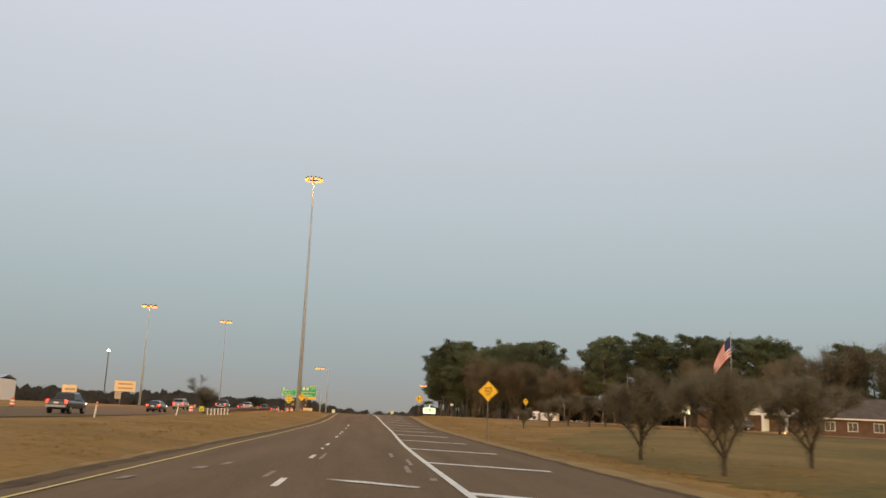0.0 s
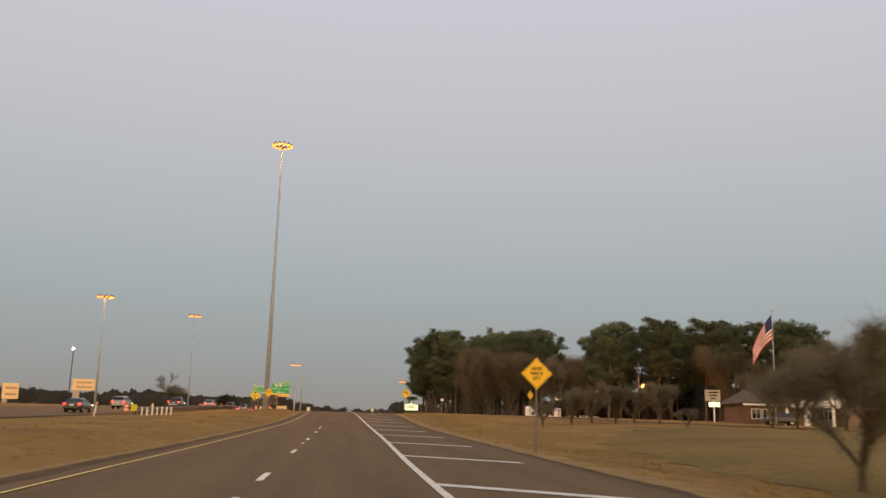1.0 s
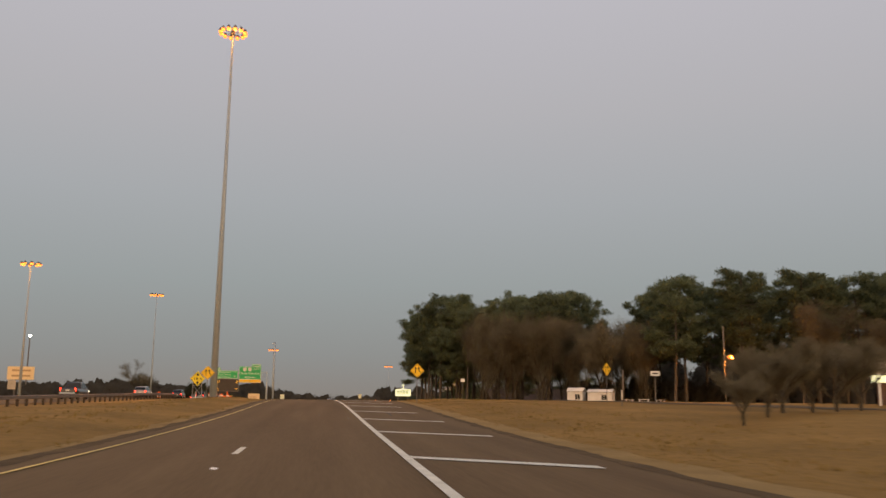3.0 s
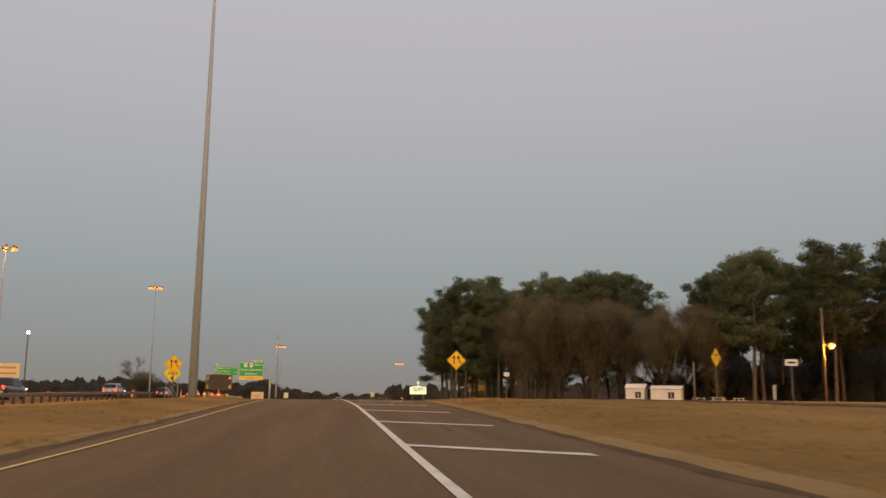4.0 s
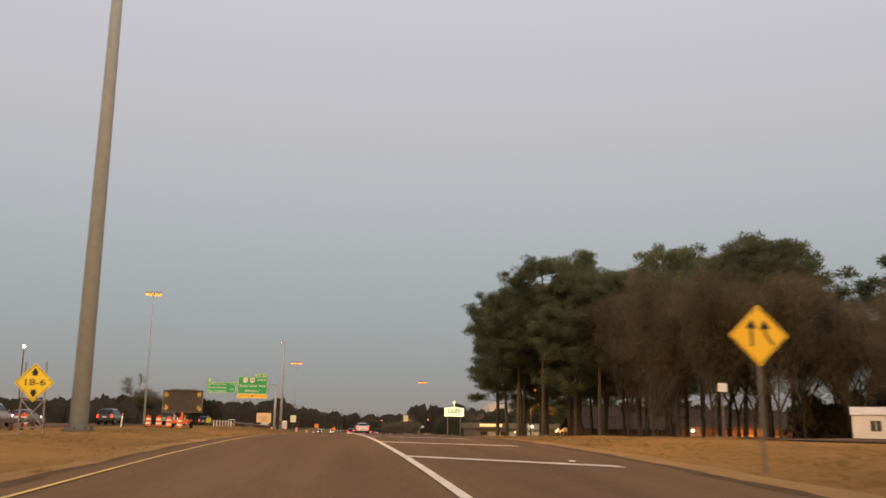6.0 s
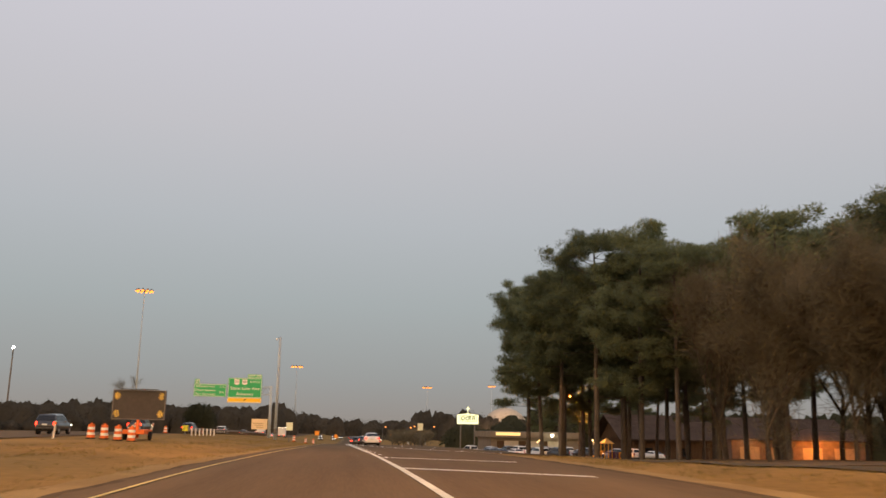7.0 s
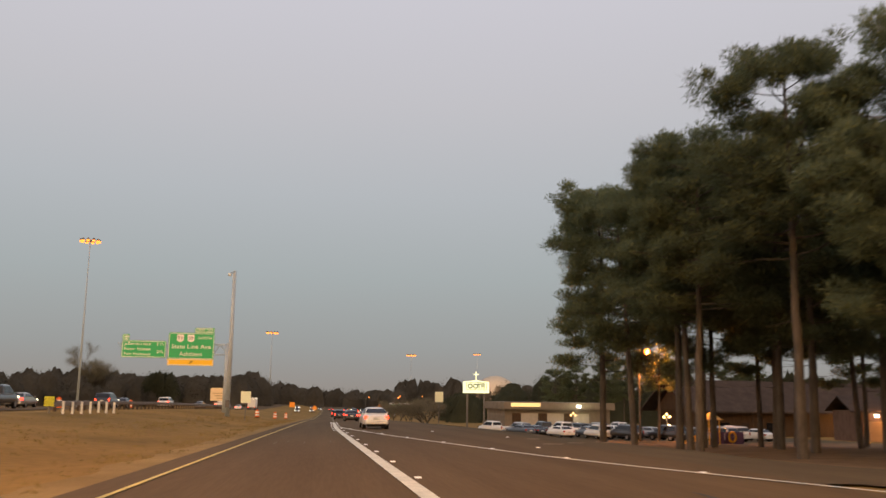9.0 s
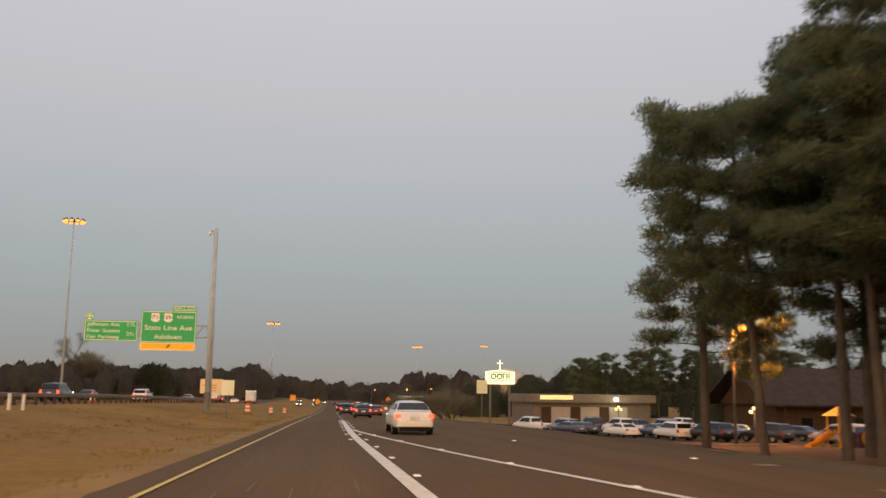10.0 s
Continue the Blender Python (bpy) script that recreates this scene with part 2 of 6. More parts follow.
M_LAWN = mat("olive_lawn", (0.085, 0.076, 0.018), 0.95, color2=(0.27, 0.168, 0.05), scale=0.06, fine=1.6, bump=0.3, bump_scale=2.5)
M_TUFT = mat("dry_grass_blades", (0.2, 0.14, 0.05), 0.95, color2=(0.34, 0.24, 0.09), scale=0.15, fine=3.0)


# ---- mesh helpers ----
def box(bm, c, s, rz=0.0, bevel=0.0, rx=0.0):
    m = Matrix.Translation(c) @ Matrix.Rotation(rz, 4, "Z") @ Matrix.Rotation(rx, 4, "X") @ Matrix.Diagonal((s[0], s[1], s[2], 1))
    r = bmesh.ops.create_cube(bm, size=1.0, matrix=m)
    if bevel:
        es = list({ed for v in r["verts"] for ed in v.link_edges})
        bmesh.ops.bevel(bm, geom=es, offset=bevel, segments=2, affect="EDGES", profile=0.6)


def tube(bm, p0, p1, r0, r1=None, seg=10, caps=True):
    p0, p1 = Vector(p0), Vector(p1)
    r1 = r0 if r1 is None else r1
    d = p1 - p0
    q = d.to_track_quat("Z", "Y").to_matrix().to_4x4()
    m = Matrix.Translation((p0 + p1) / 2) @ q
    bmesh.ops.create_cone(bm, cap_ends=caps, segments=seg, radius1=r0, radius2=r1, depth=d.length, matrix=m)


def prism(bm, pts, depth, axis="Y", at=0.0):
    """A flat outline given as pairs, thickened by depth along the axis."""
    def place(a, b, o):
        return (a, o, b) if axis == "Y" else ((o, a, b) if axis == "X" else (a, b, o))
    f = [bm.verts.new(place(a, b, at)) for a, b in pts]
    g = [bm.verts.new(place(a, b, at + depth)) for a, b in pts]
    bm.faces.new(f)
    bm.faces.new(list(reversed(g)))
    for i in range(len(pts)):
        j = (i + 1) % len(pts)
        bm.faces.new((f[j], f[i], g[i], g[j]))


def to_mesh(name, bm, material, smooth=False):
    bmesh.ops.recalc_face_normals(bm, faces=bm.faces)
    me = bpy.data.meshes.new(name)
    bm.to_mesh(me)
    bm.free()
    me.materials.append(material)
    if smooth:
        me.polygons.foreach_set("use_smooth", [True] * len(me.polygons))
    return me


def part(name, bm, material, parent, label="", smooth=False):
    ob = new(name, to_mesh(name, bm, material, smooth))
    ob.parent = parent
    if label:
        ob["label"] = label
    return ob


def piece(name, me, parent, loc=(0, 0, 0), rz=0.0):
    ob = new(name, me)
    ob.parent = parent
    ob.location = loc
    ob.rotation_euler = (0, 0, rz)
    return ob


def thing(name, m, label, category, group="", kind=""):
    ob = new(name)
    ob.empty_display_size = 0.3
    ob.matrix_basis = m
    return tagged(ob, label, category, group, kind)


def B():
    return bmesh.new()


def cloud_mesh(name, verts, faces, material):
    me = bpy.data.meshes.new(name)
    me.vertices.add(len(verts))
    me.vertices.foreach_set("co", np.asarray(verts, dtype=np.float32).ravel())
    faces = np.asarray(faces, dtype=np.int32)
    k = faces.shape[1]
    me.loops.add(faces.size)
    me.loops.foreach_set("vertex_index", faces.ravel())
    me.polygons.add(len(faces))
    me.polygons.foreach_set("loop_start", np.arange(0, faces.size, k, dtype=np.int32))
    me.polygons.foreach_set("loop_total", np.full(len(faces), k, dtype=np.int32))
    me.update(calc_edges=True)
    me.materials.append(material)
    return me


def letters(text, size, material, parent, loc, name="legend", rot=(90, 0, 0), thick=0.008, width=None):
    cu = bpy.data.curves.new(name, "FONT")
    cu.body, cu.size, cu.extrude, cu.align_x, cu.align_y = text, size, thick, "CENTER", "CENTER"
    cu.resolution_u = 3
    tmp = new("tmp", cu)
    me = bpy.data.meshes.new_from_object(tmp.evaluated_get(bpy.context.evaluated_depsgraph_get()))
    bpy.data.objects.remove(tmp)
    me.materials.clear()
    me.materials.append(material)
    ob = new(name, me)
    ob.parent = parent
    k = 1.0
    if width:
        xs = [v.co.x for v in me.vertices]
        k = width / (max(xs) - min(xs))
    ob.matrix_basis = pose(*loc, *rot) @ Matrix.Diagonal((k, 1, 1, 1))
    return ob


# ---- the lie of the land ----
YS = (-100, 0, 30, 45, 60, 80, 105, 130, 155, 180, 205, 230, 255, 280, 305, 340, 400, 500, 700, 1000, 4000)
ZS = (-.2, -.2, -.2, -.17, -.06, .08, .32, .81, 1.29, 1.57, 1.32, .94, .55, .1, -.45, -1.3, -2.8, -4.5, -6, -7, -7)
HYS = (-100, 80, 115, 200, 270, 315, 400, 500, 1000, 4000)
HZS = (.25, .35, .6, 1.5, 1.2, .6, -1.0, -3.2, -6.5, -7)


def sm(a, b, v):
    t = np.clip((v - a) / (b - a), 0, 1)
    return t * t * (3 - 2 * t)


def ramp_z(y):
    return sum(np.interp(y + d, YS, ZS) for d in (-12, -6, 0, 6, 12)) / 5


def highway_z(y):
    return sum(np.interp(y + d, HYS, HZS) for d in (-16, -8, 0, 8, 16)) / 5


def land(x, y):
    """Height of the ground sheet."""
    x, y = np.asarray(x, float), np.asarray(y, float)
    r = ramp_z(y)
    hw = highway_z(y)
    left = sm(-7.5, -19.5, x)
    bank = 0.22 * sm(-6.9, -9.6, x) * sm(-17, -11, x)
    z = r * (1 - left) + hw * left + bank
    right = sm(10.5, 15, x)
    rise = 0.3 * sm(95, 135, y) * sm(225, 180, y) + 0.55 * sm(40, 90, y) * sm(140, 100, y) * sm(14, 40, x)
    swale = -0.25 * sm(10, 13, x) * sm(19, 15, x) * sm(-40, 0, y) * sm(110, 80, y)
    drop = -1.65 * sm(186 + 26 * sm(22, 36, x), 300, y)
    z = z + right * rise + sm(10.5, 24, x) * drop + swale - 0.05
    rough = 0.05 * np.sin(x * 0.9 + 1.3 * np.sin(y * 0.21)) * np.sin(y * 0.47 + 0.6 * np.sin(x * 0.33))
    off = np.maximum(sm(10.5, 13, x), sm(-6, -8, x) * sm(-20.5, -18, x))
    return z + rough * off


WHITE_Y = (-60, 17, 45, 57, 68, 80, 100, 125, 155, 181, 214, 243, 267, 300, 400, 1200)
WHITE_X = (2.3, 2.42, 2.46, 2.6, 2.8, 2.92, 3.02, 3.02, 2.9, 2.25, 1.65, .95, .45, .5, .9, 4.0)
YELL_Y = (-60, 13, 40, 50, 65, 80, 100, 125, 150, 185, 215, 245, 267, 300, 400, 1200)
YELL_X = (-5.8, -5.72, -5.7, -5.5, -5.05, -4.75, -4.25, -3.88, -3.95, -3.85, -3.6, -3.15, -2.85, -2.7, -2.8, -1.0)
EDGE_Y = (-60, 0, 40, 65, 100, 125, 160, 195, 221, 230, 1200)
EDGE_X = (7.6, 7.8, 8.2, 7.95, 7.85, 8.25, 9.0, 9.3, 9.6, 9.9, 9.9)
RIGHT_Y = (222, 228, 235, 250, 270, 296, 340, 400, 1200)
RIGHT_X = (18.0, 17.2, 16.5, 14.5, 12.3, 10.0, 9.2, 9.2, 11.0)
LINE2_Y = (214, 222, 233, 247, 254, 267, 276)
LINE2_X = (13.0, 10.2, 6.6, 4.1, 2.9, 1.25, .5)
FRONT_Y = (-20, 60, 110, 140, 165, 180, 195, 209, 224, 238, 252, 275)
FRONT_X = (150, 96, 62, 44, 31.5, 25.5, 18.8, 13.2, 9.2, 7.2, 6.4, 6.0)


def curve(ys, xs, w=7.0):
    return lambda y: sum(np.interp(y + d * w, ys, xs) for d in (-1, -0.5, 0, 0.5, 1)) / 5


white_x, yellow_x, edge_x = curve(WHITE_Y, WHITE_X), curve(YELL_Y, YELL_X), curve(EDGE_Y, EDGE_X)
right_x, line2_x, front_x = curve(RIGHT_Y, RIGHT_X, 5), curve(LINE2_Y, LINE2_X, 3), curve(FRONT_Y, FRONT_X)


def grid_mesh(name, xs, ys, zf, material):
    X, Y = np.meshgrid(xs, ys)
    V = np.stack([X, Y, zf(X, Y)], -1).reshape(-1, 3)
    nx, ny = len(xs), len(ys)
    i = (np.arange(ny - 1)[:, None] * nx + np.arange(nx - 1)[None]).ravel()
    me = cloud_mesh(name, V, np.stack([i, i + 1, i + nx + 1, i + nx], -1), material)
    me.polygons.foreach_set("use_smooth", [True] * len(me.polygons))
    return me


def ribbon(name, left, right, y0, y1, lift, material, cols=2, step=2.5, zf=land, jag=0.0):
    ys = np.arange(y0, y1 + step * 0.5, step) if y1 - y0 > step else np.array([y0, y1])
    us = np.linspace(0, 1, cols)
    rows = []
    for k, y in enumerate(ys):
        a, b = left(y), right(y)
        if jag:
            a += jag * noise.noise((y * 0.35, 3.1, 0)) + jag * 0.5 * noise.noise((y * 1.3, 8.1, 0))
            b += jag * noise.noise((y * 0.35, 13.1, 0)) + jag * 0.5 * noise.noise((y * 1.3, 18.1, 0))
        x = a + (b - a) * us
        rows.append(np.stack([x, np.full_like(x, y), zf(x, np.full_like(x, y)) + lift], -1))
    V = np.concatenate(rows)
    n = len(ys)
    i = (np.arange(n - 1)[:, None] * cols + np.arange(cols - 1)[None]).ravel()
    return cloud_mesh(name, V, np.stack([i, i + 1, i + cols + 1, i + cols], -1), material)


gx = np.concatenate([-40 - np.geomspace(1, 2400, 26)[::-1], np.arange(-40, 86, 1.1), 86 + np.geomspace(1, 2400, 26)])
gy = np.concatenate([-60 - np.geomspace(1, 600, 12)[::-1], np.arange(-60, 345, 2.0), 345 + np.geomspace(2, 3800, 60)])
ground = tagged(new("ground", grid_mesh("ground", gx, gy, land, M_GRASS)), "dry winter grass, mown short, brown with bare patches", "grass ground", kind="structure")

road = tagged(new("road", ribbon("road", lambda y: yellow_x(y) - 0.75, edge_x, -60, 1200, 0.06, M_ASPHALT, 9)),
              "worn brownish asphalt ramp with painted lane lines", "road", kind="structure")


def island_x(y):
    """Edge of the grass island that ends where the frontage road joins."""
    return float(np.interp(y, (190, 195, 206, 217, 221, 224.5, 228), (15.2, 14.4, 14.0, 13.6, 12.7, 10.8, 9.0)))


frontage = tagged(new("road_frontage", ribbon("road_frontage", lambda y: max(float(front_x(y)) - 4.3, island_x(y)), lambda y: max(float(front_x(y)) + 4.3, island_x(y) + 6.5), 0, 228, 0.045, M_ASPHALT_OLD, 7, 1.0)),
                  "asphalt frontage road joining the ramp from behind a grass island", "road", kind="structure")
merge = tagged(new("road_merge", ribbon("road_merge", lambda y: 9.4, right_x, 225, 1200, 0.052, M_ASPHALT_OLD, 5)),
               "wide asphalt merging area beside the ramp", "road", kind="structure")
highway = tagged(new("road_highway", ribbon("road_highway", lambda y: -43.0, lambda y: -22.3, -60, 1200, 0.06, M_ASPHALT, 7, 4.0)),
                 "wide asphalt highway carriageway beyond a grass strip", "road", kind="structure")
shoulder_l = tagged(new("trim_dirt", ribbon("trim_dirt", lambda y: yellow_x(y) - 0.7 - np.interp(y, (0, 130, 190, 250, 400), (0.85, 1.0, 1.1, 1.0, 0.9)), lambda y: yellow_x(y) - 0.7, -60, 420, 0.03, M_DIRT, 5, 1.0, jag=0.45)),
                    "bare dirt edge beside the asphalt", "dirt verge", kind="structure")
shoulder_r = tagged(new("trim_dirt_right", ribbon("trim_dirt_right", lambda y: edge_x(y) - 0.05, lambda y: edge_x(y) + 1.3, -60, 222, 0.03, M_DIRT, 3, 1.0, jag=0.35)),
                    "sandy bare dirt edge between asphalt and grass", "dirt verge", kind="structure")

# Soil strips whose dark colour also paints the shade along the edges.
soil = tagged(new("trim_soil_shaded", ribbon("trim_soil_shaded", lambda y: yellow_x(y) - 0.72 - np.interp(y, (0, 100, 150, 190, 214), (0.5, 0.34, 0.26, 0.1, 0.0)), lambda y: yellow_x(y) - 0.6 - 0.1 * sm(170, 212, y), -60, 212, 0.066, M_SOIL_SHADED, 4, 0.5, jag=0.2)),
              "strip of eroded soil with painted shade along the broken asphalt edge", "dirt verge", kind="structure")
soil_r = tagged(new("trim_soil_shaded_right", ribbon("trim_soil_shaded_right", lambda y: edge_x(y) - 0.3, lambda y: edge_x(y) + 0.12, -60, 214, 0.066, M_SOIL_SHADED, 4, 0.5, jag=0.2)),
                "strip of eroded soil with painted shade along the broken asphalt edge", "dirt verge", kind="structure")
straw = tagged(new("ground_straw", ribbon("ground_straw", lambda y: np.interp(y, (196, 210, 222, 235, 250, 270, 296, 312), (28, 21.5, 18.4, 17.2, 15.2, 13.2, 12.0, 12.0)), lambda y: np.interp(y, (196, 222, 240, 312), (40, 55, 62, 62)), 196, 304, 0.04, M_STRAW, 22, 2.0, jag=0.5)),
               "dark brown pine straw under the pines", "pine straw", kind="structure")
parking = tagged(new("pavement_parking", ribbon("pavement_parking", lambda y: right_x(y) - 0.4, lambda y: np.interp(y, (297, 300, 340, 400), (34, 62, 66, 60)), 297, 398, 0.035, M_SHOULDER, 22, 2.0)),
                 "worn asphalt parking lot beside the low building", "parking lot", kind="structure")
lawn_sheet = tagged(new("ground_lawn", ribbon("ground_lawn", lambda y: np.interp(y, (-60, 40, 80, 112), (12.5, 13.5, 17, 32)), lambda y: np.interp(y, (-60, 0, 40, 112), (150, 128, 100, 56)), -60, 112, 0.02, M_LAWN, 90, 1.6, jag=2.5)),
                    "olive and brown winter lawn", "lawn", kind="structure")

# ---- road paint, each line a strip of its own ----
def line(name, fx, w, y0, y1, material, label, lift=0.078, step=2.5):
    ob = new(name, ribbon(name, lambda y: fx(y) - w / 2, lambda y: fx(y) + w / 2, y0, y1, lift, material, 2, step))
    ob.parent = road
    if label:
        ob["label"] = label
    return ob


line("edge_line", yellow_x, 0.1, -60, 900, M_YELLOW_LINE, "worn yellow edge line")
line("white_line", white_x, 0.2, -60, 216, M_WHITE_LINE, "solid white lane line")
line("white_line", white_x, 0.3, 216, 300, M_WHITE_LINE, "broad solid white gore line")
line("white_line", line2_x, 0.2, 222.5, 274, M_WHITE_LINE, "solid white merge line")
for k in range(-4, 7):
    y0 = 19.6 + 12.25 * k
    line("lane_dash", lambda y: np.interp(y, (20, 88), (-1.72, -1.02)), 0.16, y0, y0 + 2.8, M_WHITE_LINE, "")
for k in range(0, 40):
    y0 = 306 + 12.2 * k
    line("lane_dash", white_x, 0.15, y0, y0 + 3.0, M_WHITE_LINE, "", step=3.0)
for k in range(-3, 16):
    y0 = 19.4 + 12.33 * k + float(np.interp(k, (3, 4, 5, 6, 7, 9, 10.5, 12, 15), (0, -0.2, -0.8, -1.1, -1.0, -1.0, 0, 0.5, 1.1)))
    xa = float(white_x(y0)) + 0.1
    xb = float(np.interp(y0 - 2.5, (27, 41, 53, 66, 102, 126, 139, 153, 166, 189, 203), (6.3, 6.45, 6.55, 6.65, 6.9, 6.95, 7.15, 7.45, 7.7, 7.3, 7.4)))
    slant = 0.73
    xs = np.linspace(xa, xb, 6)
    V, F = [], []
    for x in xs:
        for dy in (-0.34, 0.34):
            yy = y0 - (x - xa) * slant + dy
            V.append((x, yy, float(land(x, yy)) + 0.078))
    for i in range(5):
        F.append((2 * i, 2 * i + 2, 2 * i + 3, 2 * i + 1))
    ob = new("hatch_line", cloud_mesh("hatch_line", V, F, M_WHITE_LINE))
    ob.parent = road


# ---- trees ----
RNG = np.random.default_rng(7)


def wiggle(p0, p1, n, amp, rng):
    t = np.linspace(0, 1, n)[:, None]
    p = np.array(p0) * (1 - t) + np.array(p1) * t
    off = np.cumsum(rng.normal(0, amp, (n, 3)), 0)
    return p + off * t * (1.2 - t)


def limb(bm, pts, r0, r1, seg=6):
    n = len(pts)
    for i in range(n - 1):
        a, b = r0 + (r1 - r0) * i / (n - 1), r0 + (r1 - r0) * (i + 1) / (n - 1)
        tube(bm, pts[i], pts[i + 1], a, b, seg, caps=False)


def pine(seed, h, crown_from=0.42, reach=3.6, lean=0.0, blades=165, width=0.027, low=0.84):
    """Tall pine: bare trunk below, crown of dense needle puffs on spreading limbs."""
    rng = np.random.default_rng(seed)
    root = thing("pine_tree", pose(0, 0, 0), "tall dark green pine with a bare straight trunk and tufted crown", "tree", "pines beside the road")
    bm = B()
    top = (lean * h + rng.normal(0, 0.3), rng.normal(0, 0.4), h * 0.97)
    tp = wiggle((0, 0, -0.4), top, 12, 0.11, rng)
    limb(bm, tp, 0.0112 * h + 0.05, 0.05, 9)
    cents, sizes = [], []

    def on_trunk(f):
        k = min(f, 0.995) * 11
        j = min(int(k), 10)
        return tp[j] + (tp[j + 1] - tp[j]) * (k - j)

    def puff(c, g):
        cents.append(c)
        sizes.append(g)

    nl = int(17 + 1.2 * h)
    for i in range(nl):
        f = crown_from + (0.975 - crown_from) * ((i + rng.uniform(0, 1)) / nl)
        u = (f - crown_from) / (1 - crown_from)
        base = on_trunk(f)
        full = np.interp(u, (0, 0.2, 0.5, 0.75, 0.92, 1.0), (low, 1.05, 1.12, 0.92, 0.6, 0.34))
        r = reach * full * rng.uniform(0.55, 1.1)
        a = i * 2.4 + rng.normal(0, 0.5)
        out = np.array([math.cos(a), math.sin(a), 0.0])
        side = np.array([-out[1], out[0], 0.0])
        rise = r * (rng.uniform(-0.12, 0.25) + 0.4 * u)
        n = 6
        t = np.linspace(0, 1, n)[:, None]
        bp = base + out * r * t + np.array([0, 0, 1.0]) * rise * t ** 1.7 + np.cumsum(rng.normal(0, 0.1, (n, 3)), 0) * t
        limb(bm, bp, 0.018 + 0.0085 * r, 0.01, 3)
        puff(bp[-1] + np.array([0, 0, 0.1]), rng.uniform(0.7, 1.0))
        for q in range(int(2.6 + r * 1.0)):
            v = rng.uniform(0.35, 0.97)
            k2 = v * (n - 1)
            jj = int(k2)
            p0 = bp[jj] + (bp[jj + 1] - bp[jj]) * (k2 - jj)
            L = (0.5 + 0.3 * r * (1.1 - v)) * rng.uniform(0.5, 1.25)
            p1 = p0 + side * L * rng.choice([-1, 1]) + out * L * 0.55 + np.array([0, 0, rng.uniform(-0.05, 0.5) * L])
            limb(bm, [p0, p1], 0.016, 0.008, 3)
            puff(p1, rng.uniform(0.55, 0.95))
            if rng.uniform() < 0.5:
                puff(p1 + rng.normal(0, 0.5, 3) * np.array([1, 1, 0.4]), rng.uniform(0.4, 0.75))
    for q in range(9):
        puff(np.array(top) + rng.normal(0, 1, 3) * np.array([0.8, 0.8, 0.3]) - np.array([0, 0, 0.3]), rng.uniform(0.5, 0.85))
    # broken dead stubs on the bare trunk
    for q in range(9):
        b0 = on_trunk(rng.uniform(0.2, crown_from + 0.05))
        a = rng.uniform(0, 6.28)
        L = rng.uniform(0.4, 1.9)
        limb(bm, wiggle(b0, b0 + np.array([math.cos(a) * L, math.sin(a) * L, rng.uniform(-0.3, 0.3)]), 4, 0.06, rng), 0.022, 0.008, 4)
    part("trunk", bm, M_BARK, root)
    # needles fill the shell of every flattened puff and point outwards
    P, S = np.array(cents), np.array(sizes)
    flat = np.array([1.1, 1.1, 0.66])
    C = np.repeat(P, blades, axis=0)
    G = np.repeat(S, blades)[:, None]
    d = rng.normal(0, 1, C.shape)
    d /= np.linalg.norm(d, axis=1, keepdims=True)
    C = C + d * G * rng.uniform(0.2, 0.95, (len(C), 1)) ** 0.8 * flat
    o = d + np.array([0, 0, 0.25]) + rng.normal(0, 0.55, d.shape)
    d = d + rng.normal(0, 0.6, d.shape) + np.array([0, 0, 0.35])
    d /= np.linalg.norm(d, axis=1, keepdims=True)
    s = np.cross(d, rng.normal(0, 1, d.shape))
    s /= np.linalg.norm(s, axis=1, keepdims=True)
    s = s * np.sign((np.cross(s, d) * o).sum(1, keepdims=True))
    L = 0.3 * rng.uniform(0.6, 1.3, (len(C), 1)) * (width / 0.027) ** 0.4
    s = s * width * rng.uniform(0.6, 1.7, (len(C), 1))
    V = np.stack([C - s, C + s, C + d * L], 1).reshape(-1, 3)
    N = np.repeat(o, 3, axis=0)
    N /= np.linalg.norm(N, axis=1, keepdims=True)
    me = cloud_mesh("crown", V, np.arange(len(V)).reshape(-1, 3), M_NEEDLE)
    me.polygons.foreach_set("use_smooth", np.ones(len(me.polygons), dtype=bool))
    me.normals_split_custom_set_from_vertices(N.tolist())
    ob = new("crown", me)
    ob.parent = root
    return root


